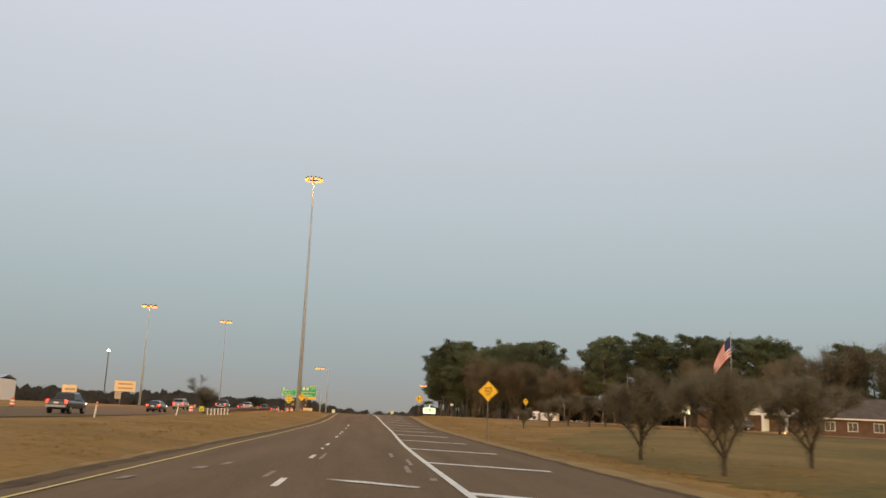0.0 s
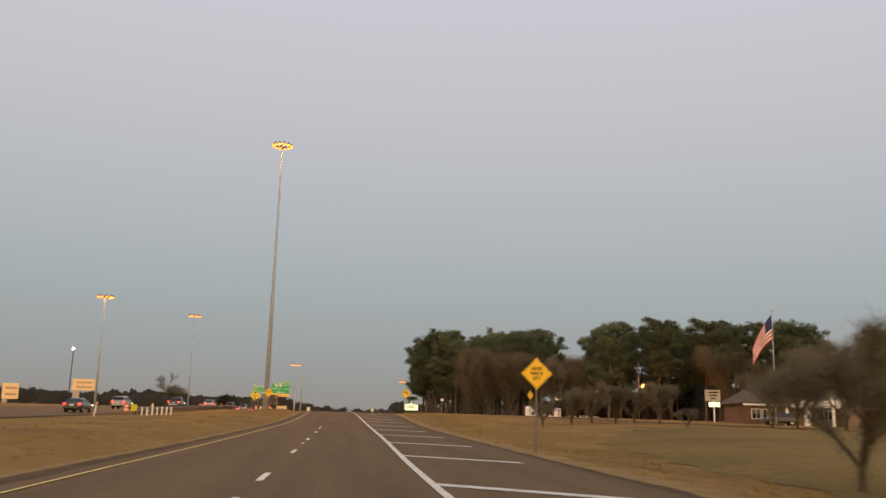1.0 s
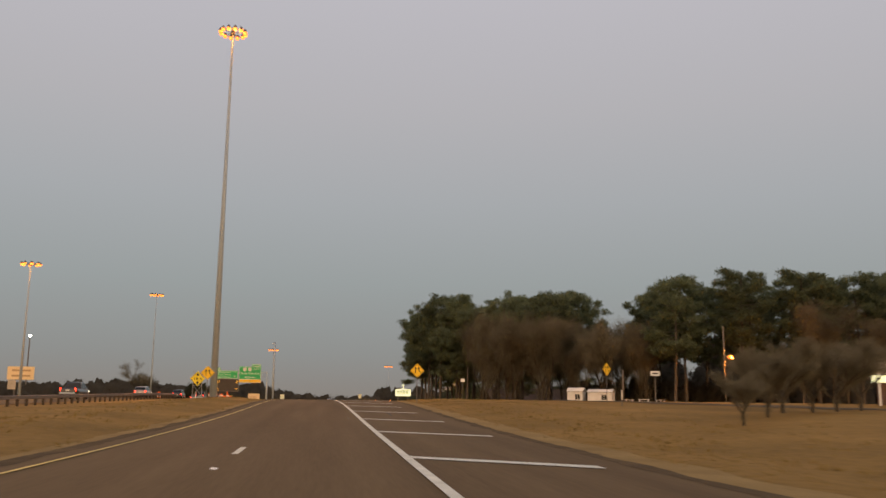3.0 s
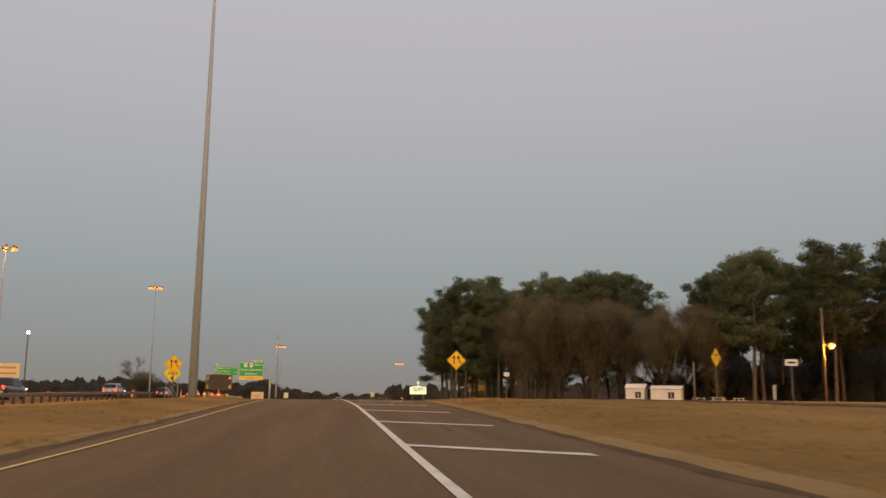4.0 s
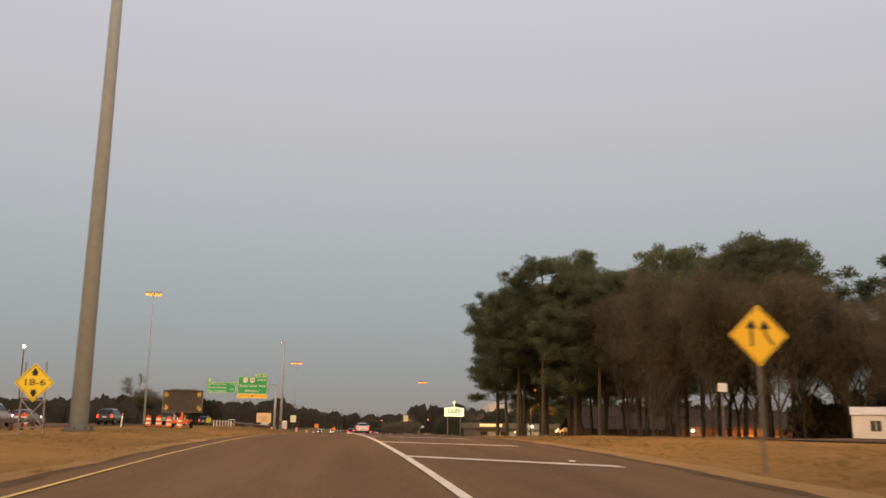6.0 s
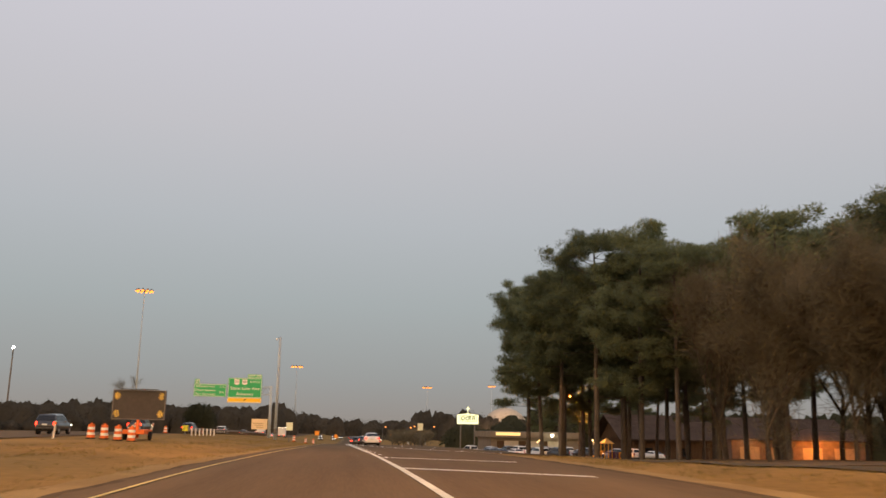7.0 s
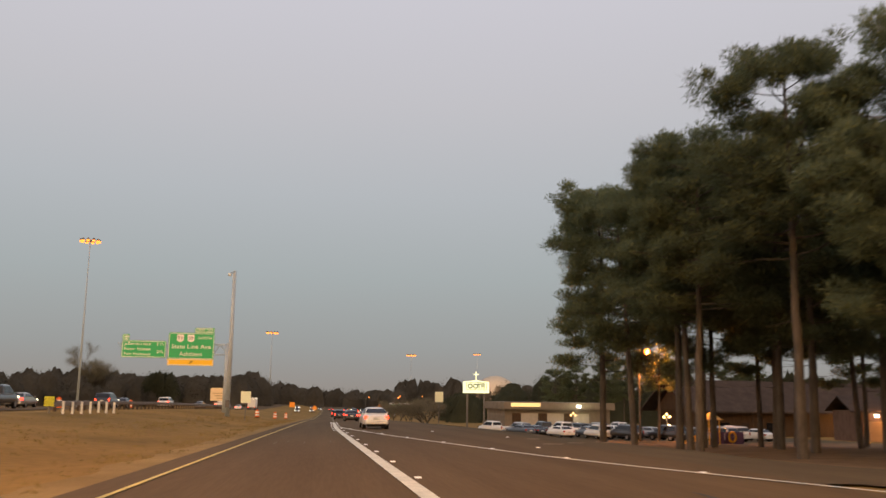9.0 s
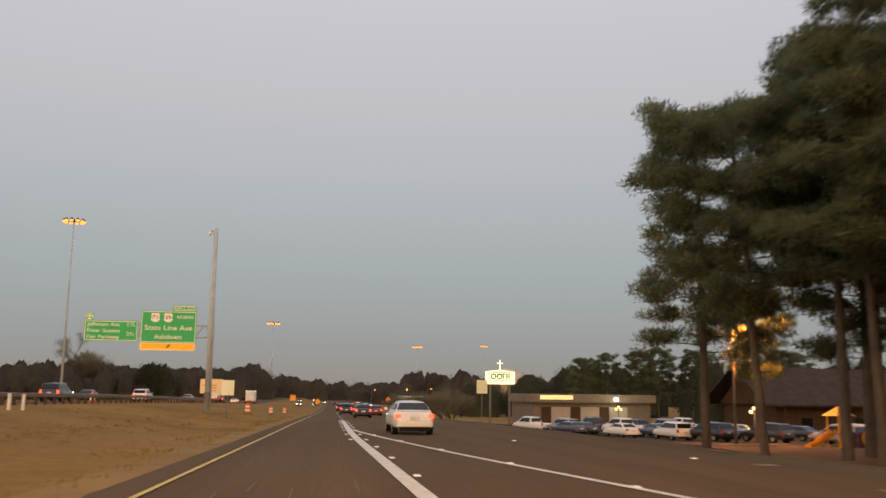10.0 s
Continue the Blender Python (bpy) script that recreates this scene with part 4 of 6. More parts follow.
def clearance_sign():
    root = diamond_sign(-14.8, 189.2, 4.0, 0.97, "clearance", "yellow diamond clearance sign reading 18-6 on a braced frame", material=M_SIGN_YL)
    for o in list(root.children):
        if o.name.startswith("post"):
            bpy.data.objects.remove(o)
    for s in (-1, 1):
        bm = B()
        tube(bm, (s * 0.62, 0.06, -0.2), (s * 0.5, 0.06, 3.6), 0.04, 0.04, 8)
        part("leg", bm, M_SIGN_BACK, root)
    bm = B()
    for a, b in (((-0.6, 0.35), (0.55, 1.7)), ((0.6, 0.35), (-0.55, 1.7)), ((-0.6, 0.35), (0.6, 0.35)), ((-0.56, 1.7), (0.56, 1.7))):
        tube(bm, (a[0], 0.06, a[1]), (b[0], 0.06, b[1]), 0.028, 0.028, 6)
    part("brace", bm, M_SIGN_BACK, root)


clearance_sign()


def camera_pole():
    x, y = -11.5, 312
    z0 = float(land(x, y))
    h = 16.6 - z0
    root = thing("camera_pole", pose(x, y, z0), "tall grey steel pole carrying a small traffic camera", "pole")
    bm = B()
    tube(bm, (0, 0, -0.2), (0, 0, h), 0.27, 0.2, 14)
    part("pole", bm, M_STEEL, root, smooth=True)
    bm = B()
    tube(bm, (0, 0, h - 0.25), (-0.5, 0, h - 0.25), 0.05, 0.05, 8)
    part("arm", bm, M_STEEL_DARK, root)
    bm = B()
    bmesh.ops.create_uvsphere(bm, u_segments=12, v_segments=8, radius=0.2, matrix=Matrix.Translation((-0.55, 0, h - 0.45)))
    part("camera_dome", bm, M_SIGN_W, root, smooth=True)
    bm = B()
    box(bm, (0, -0.32, 1.4), (0.45, 0.3, 0.8), bevel=0.02)
    part("control_box", bm, M_STEEL_DARK, root)


camera_pole()


def round_rect(bm, cx, cz, w, h, y, thick, r=0.15):
    pts = []
    for sx, sz, a0 in ((1, 1, 0), (-1, 1, 90), (-1, -1, 180), (1, -1, 270)):
        for q in (0, 30, 60, 90):
            a = radians(a0 + q)
            pts.append((cx + sx * (w / 2 - r) + math.cos(a) * r, cz + sz * (h / 2 - r) + math.sin(a) * r))
    prism(bm, pts, thick, "Y", y)


def guide_sign():
    """Overhead cantilever with two green panels."""
    y = 336.0
    xs = -14.6
    z0 = float(land(xs, y))
    root = thing("guide_sign", pose(xs, y, z0), "green overhead highway guide signs on a galvanised cantilever post", "highway sign")
    hz = 8.5 - z0
    bm = B()
    tube(bm, (0, 0.2, -0.2), (0, 0.2, hz + 0.9), 0.3, 0.25, 14)
    part("post", bm, M_STEEL, root, smooth=True)
    bm = B()
    for dz in (-0.7, 0.7):
        for dy in (0.1, 0.7):
            tube(bm, (0.3, dy, hz + dz), (-14.5, dy, hz + dz), 0.08, 0.08, 8)
    for k in range(15):
        s = 1 if k % 2 else -1
        tube(bm, (-k, 0.1, hz + 0.7 * s), (-k - 1, 0.1, hz - 0.7 * s), 0.04, 0.04, 6)
        tube(bm, (-k, 0.7, hz + 0.7 * s), (-k - 1, 0.7, hz - 0.7 * s), 0.04, 0.04, 6)
    part("truss", bm, M_STEEL, root)

    def panel(name, cx, cz, w, h, material, parent, y0=-0.12, edge=True):
        bm = B()
        round_rect(bm, cx, cz, w, h, y0, 0.06)
        p = part(name, bm, material, parent)
        if edge:
            bm = B()
            for s in (-1, 1):
                box(bm, (cx, y0 - 0.008, cz + s * (h / 2 - 0.1)), (w - 0.3, 0.012, 0.07))
                box(bm, (cx + s * (w / 2 - 0.1), y0 - 0.008, cz), (0.07, 0.012, h - 0.3))
            part("border", bm, M_SIGN_W, p)
        return p

    cx, cz, w, h = -4.95, 8.5 - z0, 6.3, 4.5
    big = panel("exit_panel", cx, cz + 0.42, w, 3.7, M_SIGN_G, root)
    low = panel("yellow_panel", cx, cz - 1.86, w, 0.95, M_SIGN_Y, root)
    bm = B()
    arrow(bm, [(cx - 0.15, cz - 2.05), (cx + 0.1, cz - 1.8)], 0.12, 0.28, -0.14)
    part("arrow", bm, M_BLACK, low)
    tab = panel("exit_tab", cx + 1.75, cz + 2.63, 2.75, 0.72, M_SIGN_G, root)
    letters("EXIT 223", 0.55, M_SIGN_W, tab, (cx + 1.75, -0.13, cz + 2.63), "legend", width=2.2)
    letters("NORTH", 0.55, M_SIGN_W, big, (cx + 1.85, -0.13, cz + 1.55), "legend", width=1.8)
    letters("State Line Ave", 0.85, M_SIGN_W, big, (cx, -0.13, cz + 0.3), "legend", width=5.4)
    letters("Ashdown", 0.85, M_SIGN_W, big, (cx, -0.13, cz - 0.75), "legend", width=3.1)
    for sx, num in ((-1.55, "71"), (-0.1, "59")):
        bm = B()
        prism(bm, [(cx + sx + a * 0.52, cz + 1.5 + b * 0.55) for a, b in ((-0.7, 1), (0, 0.85), (0.7, 1), (0.95, 0.55), (0.8, 0.0), (1, -0.45), (0.55, -0.85), (0, -1.02), (-0.55, -0.85), (-1, -0.45), (-0.8, 0.0), (-0.95, 0.55))], 0.012, "Y", -0.135)
        sh = part("route_shield", bm, M_SIGN_W, big)
        letters(num, 0.62, M_BLACK, sh, (cx + sx, -0.14, cz + 1.5), "legend", width=0.62)
    cx2, cz2 = -11.4, 8.35 - z0
    sec = panel("distance_panel", cx2, cz2, 6.0, 2.35, M_SIGN_G, root)
    for k, (a, b) in enumerate((("Jefferson Ave", "1½"), ("Four States", ""), ("Fair Parkway", "2¾"))):
        zz = cz2 + 0.72 - 0.72 * k
        letters(a, 0.6, M_SIGN_W, sec, (cx2 - 0.85, -0.13, zz), "legend", width=3.6)
        if b:
            letters(b, 0.6, M_SIGN_W, sec, (cx2 + 2.2, -0.13, zz + (0.36 if k == 2 else 0)), "legend", width=0.85)
    t2 = panel("airport_tab", cx2 - 2.5, cz2 + 1.62, 0.95, 0.85, M_SIGN_G, root)
    bm = B()
    arrow(bm, [(cx2 - 2.5, cz2 + 1.3), (cx2 - 2.5, cz2 + 1.75)], 0.1, 0.16, -0.14)
    box(bm, (cx2 - 2.5, -0.135, cz2 + 1.68), (0.62, 0.012, 0.12))
    box(bm, (cx2 - 2.5, -0.135, cz2 + 1.38), (0.3, 0.012, 0.08))
    part("airplane_symbol", bm, M_SIGN_W, t2)


guide_sign()


# ---- guard rails, delineators, work zone ----
def guardrail(x0, y0, y1, label):
    n = int((y1 - y0) / 2.0)
    root = thing("guardrail", pose(x0, y0, 0), label, "guardrail", "guardrails by the highway")
    pb = B()
    box(pb, (0, 0, 0.3), (0.16, 0.2, 1.0))
    pm = to_mesh("post", pb, M_WOODPOST)
    for k in range(n + 1):
        y = y0 + k * 2.0
        piece("post", pm, root, (0, y - y0, float(land(x0, y))))
    prof = [(0.0, 0.42), (0.07, 0.47), (0.02, 0.53), (0.02, 0.58), (0.07, 0.64), (0.0, 0.69)]
    V, F = [], []
    for k in range(n + 1):
        y = y0 + k * 2.0
        z = float(land(x0, y)) + 0.08
        for a, b in prof:
            V.append((0.1 + a, y - y0, z + b))
        for a, b in reversed(prof):
            V.append((0.085 + a, y - y0, z + b))
    m = len(prof) * 2
    for k in range(n):
        for i in range(m):
            j = (i + 1) % m
            F.append((k * m + i, k * m + j, (k + 1) * m + j, (k + 1) * m + i))
    ob = new("rail", cloud_mesh("rail", V, F, M_GALV_RAIL))
    ob.parent = root
    return root


guardrail(-20.3, 118, 208, "weathered steel guardrail on dark timber posts beside the highway")
guardrail(-19.6, 275, 385, "weathered steel guardrail on dark timber posts beside the highway")


def end_marker(x, y):
    z0 = float(land(x, y))
    root = thing("guardrail_terminal", pose(x, y, z0), "guardrail end with yellow striped marker and pale posts", "guardrail", "guardrail ends")
    bm = B()
    box(bm, (0, 0, 0.75), (0.62, 0.05, 0.62), bevel=0.015)
    face = part("marker", bm, M_LIME, root, "yellow and black striped marker")
    for k in range(-2, 3):
        bm = B()
        cx = k * 0.17
        a, b = max(-0.3, cx - 0.2), min(0.3, cx + 0.2)
        prism(bm, [(a, 0.75 + (a - cx) * 1.3 - 0.03), (b, 0.75 + (b - cx) * 1.3 - 0.03), (b, 0.75 + (b - cx) * 1.3 + 0.03), (a, 0.75 + (a - cx) * 1.3 + 0.03)], 0.006, "Y", -0.034)
        part("stripe", bm, M_BLACK, face)
    bm = B()
    box(bm, (0, 0.06, 0.3), (0.12, 0.08, 0.9))
    part("support", bm, M_STEEL_DARK, root)
    pb = B()
    tube(pb, (0, 0, -0.2), (0, 0, 0.82), 0.085, 0.085, 10)
    pm = to_mesh("pale_post", pb, M_REFLECT)
    for k in range(7):
        yy = 1.2 + k * 1.5
        piece("pale_post", pm, root, (0.55 + k * 0.2, yy, float(land(x + 0.55 + k * 0.2, y + yy)) - z0))
    bm = B()
    box(bm, (0.2, 4.5, 0.55), (0.1, 9.0, 0.3), bevel=0.02)
    part("rail", bm, M_GALV_RAIL, root)


end_marker(-19.6, 113.8)
end_marker(-18.1, 268.5)


def delineator(x, y, lean=5.0):
    root = thing("delineator_post", pose(x, y, float(land(x, y)), 0, lean, 0), "slim pale flexible delineator post leaning in the grass", "road post", "delineator posts")
    bm = B()
    tube(bm, (0, 0, -0.15), (0, 0, 1.25), 0.07, 0.06, 8)
    post = part("post", bm, M_REFLECT, root)
    bm = B()
    tube(bm, (0, 0, 1.0), (0, 0, 1.15), 0.074, 0.073, 8)
    part("band", bm, M_ORANGE, post)


for x, y, l in ((-21.0, 73.5, 6), (-20.5, 103, 9), (-19.7, 258, 14), (-18.8, 247, 6), (-20.2, 40, 4), (-20.6, 231, 4)):
    delineator(x, y, l)


def drum(x, y):
    root = thing("traffic_drum", pose(x, y, float(land(x, y))), "orange and white reflective traffic drum on the grass", "traffic drum", "traffic drums")
    bm = B()
    tube(bm, (0, 0, 0), (0, 0, 0.08), 0.36, 0.34, 14)
    part("rubber_base", bm, M_TYRE, root)
    for k in range(5):
        bm = B()
        z = 0.08 + 0.19 * k
        r = 0.29 - 0.012 * k
        tube(bm, (0, 0, z), (0, 0, z + 0.19), r, r - 0.012, 16)
        part("band", bm, M_REFLECT if k % 2 else M_ORANGE, root, "white reflective band" if k % 2 else "orange band")
    bm = B()
    box(bm, (0, 0, 1.08), (0.16, 0.05, 0.1), bevel=0.02)
    part("handle", bm, M_ORANGE, root)


for x, y in ((-18.3, 232, ), (-17.2, 231.4), (-16.1, 230.8), (-15.0, 230.2), (-26.5, 300), (-44, 118), (-23.5, 128), (-24, 215), (-9.5, 330), (-8.4, 352), (-7.6, 372), (-45, 250), (-26, 330)):
    drum(x, y)


def message_board():
    x, y = -15.5, 234.0
    z0 = float(land(x, y))
    root = thing("message_board", pose(x, y, z0), "portable roadside message board on an orange trailer", "message sign")
    h0, h1 = 2.75 - z0, 4.95 - z0
    bm = B()
    box(bm, (0, 0, (h0 + h1) / 2), (3.9, 0.28, h1 - h0), bevel=0.03)
    p = part("panel", bm, M_BOARD, root)
    bm = B()
    for s in (-1, 1):
        box(bm, (0, -0.15, (h0 + h1) / 2 + s * (h1 - h0 - 0.06) / 2), (3.9, 0.04, 0.06))
        box(bm, (s * 1.92, -0.15, (h0 + h1) / 2), (0.06, 0.04, h1 - h0 - 0.12))
    part("frame", bm, M_STEEL_DARK, p)
    for sx in (-1, 1):
        for sz in (-1, 1):
            bm = B()
            cx, cz = sx * 1.62, (h0 + h1) / 2 + sz * 0.66
            for k in range(4):
                a = k * math.pi / 4 + 0.2
                for q in (-0.24, -0.12, 0.12, 0.24):
                    box(bm, (cx + math.cos(a) * q * 0.8, -0.152, cz + math.sin(a) * q), (0.045, 0.012, 0.045))
            part("lit_mark", bm, M_AMBER, p, "lit amber star of pixels")
    bm = B()
    box(bm, (0, 0.05, h0 / 2 + 0.25), (0.22, 0.22, h0 + 0.2), bevel=0.02)
    part("mast", bm, M_ORANGE, root)
    bm = B()
    box(bm, (0, 0.1, 0.62), (1.6, 2.6, 0.34), bevel=0.04)
    part("trailer_body", bm, M_ORANGE, root)
    bm = B()
    box(bm, (0, -1.9, 0.5), (0.1, 1.4, 0.1))
    part("drawbar", bm, M_ORANGE, root)
    for s in (-1, 1):
        bm = B()
        tube(bm, (s * 0.82, 0.2, 0.33), (s * 1.02, 0.2, 0.33), 0.33, 0.33, 18)
        part("wheel", bm, M_TYRE, root)
    bm = B()
    box(bm, (0, 0, h1 + 0.06), (2.6, 0.9, 0.05))
    part("solar_panel", bm, M_GLASS, root)


message_board()


# ---- cars ----
KINDS = {
    "sedan": dict(L=4.75, W=1.84, low=[(-2.36, .38), (-2.4, .62), (-2.3, 1.0), (-1.75, 1.05), (0.95, .98), (1.75, .9), (2.25, .72), (2.37, .5), (2.3, .3), (-2.2, .28)],
                  top=[(-1.85, 1.02), (-1.15, 1.42), (0.15, 1.45), (1.05, .97)], wb=.84, wt=.6, r=.33, axle=(-1.42, 1.42)),
    "suv": dict(L=4.9, W=1.95, low=[(-2.4, .45), (-2.45, .75), (-2.38, 1.12), (-2.0, 1.15), (1.05, 1.1), (1.9, 1.02), (2.35, .8), (2.45, .55), (2.35, .38), (-2.25, .36)],
                top=[(-2.36, 1.12), (-2.05, 1.72), (0.2, 1.78), (1.15, 1.08)], wb=.9, wt=.72, r=.38, axle=(-1.45, 1.5)),
    "pickup": dict(L=5.8, W=2.0, low=[(-2.9, .55), (-2.92, .85), (-2.88, 1.2), (-1.0, 1.2), (1.35, 1.2), (2.5, 1.12), (2.85, .9), (2.92, .6), (2.8, .42), (-2.75, .44)],
                   top=[(-0.85, 1.18), (-0.65, 1.85), (0.85, 1.9), (1.75, 1.17)], wb=.93, wt=.76, r=.41, axle=(-1.85, 1.85)),
}


def chains(outline):
    """Upper and lower edge of a side outline, as heights over the length."""
    lo_y, hi_y = min(p[0] for p in outline), max(p[0] for p in outline)

    def span(y):
        y = min(max(y, lo_y + 0.01), hi_y - 0.01)
        zs = []
        for (a, za), (b, zb) in zip(outline, outline[1:] + outline[:1]):
            if a != b and min(a, b) <= y <= max(a, b):
                zs.append(za + (zb - za) * (y - a) / (b - a))
        return min(zs), max(zs)
    return lo_y, hi_y, span


def loft(rings):
    bm = B()
    rows = [[bm.verts.new(p) for p in r] for r in rings]
    n = len(rows[0])
    for r0, r1 in zip(rows[:-1], rows[1:]):
        for i in range(n):
            bm.faces.new((r0[i], r0[(i + 1) % n], r1[(i + 1) % n], r1[i]))
    bm.faces.new(rows[0])
    bm.faces.new(list(reversed(rows[-1])))
    return bm


def bulge(c, s, e):
    return math.copysign(abs(c) ** e, c), math.copysign(abs(s) ** e, s)


def loft_body(k):
    """Lower body: rounded sections along the car, narrowing at nose and tail."""
    y0, y1, span = chains(k["low"])
    W, half = k["W"] / 2, (y1 - y0) / 2
    rings = []
    for i in range(25):
        u = -math.cos(math.pi * i / 24)
        y = (y0 + y1) / 2 + half * u
        z0, z1 = span(y)
        w = W * (1 - 0.2 * abs(u) ** 7)
        ring = []
        for j in range(24):
            c, s = bulge(math.cos(2 * math.pi * j / 24), math.sin(2 * math.pi * j / 24), 0.36)
            ring.append((w * c * (1 - 0.05 * max(0, s)), y, (z0 + z1) / 2 + (z1 - z0) / 2 * s))
        rings.append(ring)
    return loft(rings)


def loft_cabin(k):
    """Glasshouse: sections that lean in towards a crowned roof."""
    top = k["top"]
    y0, y1, span = chains(top)
    base = min(top[0][1], top[3][1]) - 0.06
    rings = []
    for i in range(21):
        u = -math.cos(math.pi * i / 20)
        y = (y0 + y1) / 2 + (y1 - y0) / 2 * u
        z1 = max(span(y)[1], base + 0.04)
        lean = (z1 - base) / (max(p[1] for p in top) - base)
        w1 = k["wb"] + (k["wt"] - k["wb"]) * lean
        ring = [(k["wb"], y, base), (k["wb"] * 0.985 + w1 * 0.015, y, base + (z1 - base) * 0.05)]
        for q in (0.0, 0.35, 0.7, 1.0):
            a = q * math.pi / 2
            ring.append((w1 - 0.16 * (1 - math.cos(a)) * min(1, lean * 1.3), y, z1 - 0.11 * lean * (1 - math.sin(a))))
        ring.append((w1 * 0.4, y, z1 + 0.02 * lean))
        rings.append(ring + [(-x, yy, z) for x, yy, z in reversed(ring)])
    return loft(rings)


def car(kind, paint, label, m, lit=True, group="cars on the road", name="car"):
    k = KINDS[kind]
    W, top = k["W"] / 2, k["top"]
    root = thing(name, m, label, "car", group)
    part("body", loft_body(k), paint, root, smooth=True)
    wb, wt = k["wb"], k["wt"]
    part("cabin", loft_cabin(k), paint, root, smooth=True)
    P = [Vector((0, a, b)) for a, b in top]

    def pane(name, a, b, lo, hi, out):
        p, q = a.lerp(b, lo), a.lerp(b, hi)
        w0, w1 = wb + (wt - wb) * lo - 0.1, wb + (wt - wb) * hi - 0.09
        n = Vector((0, -(b.z - a.z), b.y - a.y)).normalized()
        if n.dot(out) < 0:
            n.negate()
        bm = B()
        f = []
        for off in (0.035, -0.02):
            f.append([bm.verts.new(v + n * off) for v in (Vector((-w0, p.y, p.z)), Vector((w0, p.y, p.z)), Vector((w1, q.y, q.z)), Vector((-w1, q.y, q.z)))])
        bm.faces.new(f[0])
        bm.faces.new(list(reversed(f[1])))
        for i in range(4):
            j = (i + 1) % 4
            bm.faces.new((f[0][i], f[0][j], f[1][j], f[1][i]))
        part(name, bm, M_GLASS, root)

    pane("rear_window", P[0], P[1], 0.16, 0.82, Vector((0, -1, 0.4)))
    pane("windscreen", P[3], P[2], 0.1, 0.84, Vector((0, 1, 0.4)))
    mid = (top[0][0] + top[3][0]) / 2 - 0.02
    for s in (-1, 1):
        for half in (0, 1):
            bm = B()
            zb, zt = top[0][1] + 0.07, top[1][1] - 0.09
            if half == 0:
                ya, yb = top[0][0] + 0.33, mid - 0.03
                yc, yd = top[1][0] + 0.1, mid - 0.03
            else:
                ya, yb = mid + 0.03, top[3][0] - 0.28
                yc, yd = mid + 0.03, top[2][0] - 0.06
            pts = [(ya, zb), (yb, zb), (yd, zt), (yc, zt)]
            h = top[1][1] - top[0][1]
            vs, us = [], []
            for yy, zz in pts:
                w = wb + (wt - wb) * (zz - top[0][1]) / h
                vs.append(bm.verts.new((s * (w + 0.012), yy, zz)))
                us.append(bm.verts.new((s * (w - 0.02), yy, zz)))
            bm.faces.new(vs)
            bm.faces.new(list(reversed(us)))
            for i in range(4):
                j = (i + 1) % 4
                bm.faces.new((vs[i], vs[j], us[j], us[i]))
            part("side_window", bm, M_GLASS, root)
        bm = B()
        box(bm, (s * (W + 0.06), top[3][0] - 0.25, top[3][1] + 0.1), (0.16, 0.1, 0.13), bevel=0.03)
        part("mirror", bm, paint, root)
        rear = -k["L"] / 2
        zl = k["low"][2][1] - 0.2
        bm = B()
        box(bm, (s * (W * 0.88 - 0.1), rear + 0.11, zl + 0.03), (0.24 if kind == "sedan" else 0.16, 0.2, 0.19 if kind == "sedan" else 0.34), bevel=0.04)
        part("tail_light", bm, M_TAIL if lit else M_TAIL_OFF, root, "glowing red tail light" if lit else "red tail light")
        bm = B()
        box(bm, (s * (W - 0.3), k["L"] / 2 - 0.14, k["low"][6][1] + 0.02), (0.38, 0.18, 0.16), bevel=0.04)
        part("headlight", bm, M_HEAD if lit else M_GLASS, root)
        for a in k["axle"]:
            bm = B()
            tube(bm, (s * (W - 0.28), a, k["r"]), (s * (W - 0.035), a, k["r"]), k["r"], k["r"], 24)
            wh = part("wheel", bm, M_TYRE, root)
            bm = B()
            tube(bm, (s * (W - 0.06), a, k["r"]), (s * (W - 0.02), a, k["r"]), k["r"] * 0.64, k["r"] * 0.58, 16)
            part("rim", bm, M_RIM, wh)
    bm = B()
    box(bm, (0, -k["L"] / 2 - 0.02, k["low"][0][1] + 0.1), (k["W"] * 0.84, 0.14, 0.2), bevel=0.04)
    part("rear_bumper", bm, M_STEEL if kind == "pickup" else paint, root)
    bm = B()
    box(bm, (0, -k["L"] / 2 - 0.035, k["low"][2][1] - 0.26), (0.42, 0.02, 0.16))
    part("plate", bm, M_PLATE, root)
    bm = B()
    box(bm, (0, -k["L"] / 2 + 0.12, k["low"][0][1] - 0.1), (k["W"] * 0.7, 0.2, 0.16))
    part("diffuser", bm, M_TYRE, root)
    return root


def road_pose(x, y, rz=0.0, lift=0.06):
    return pose(x, y, float(land(x, y)) + lift, 0, 0, rz)


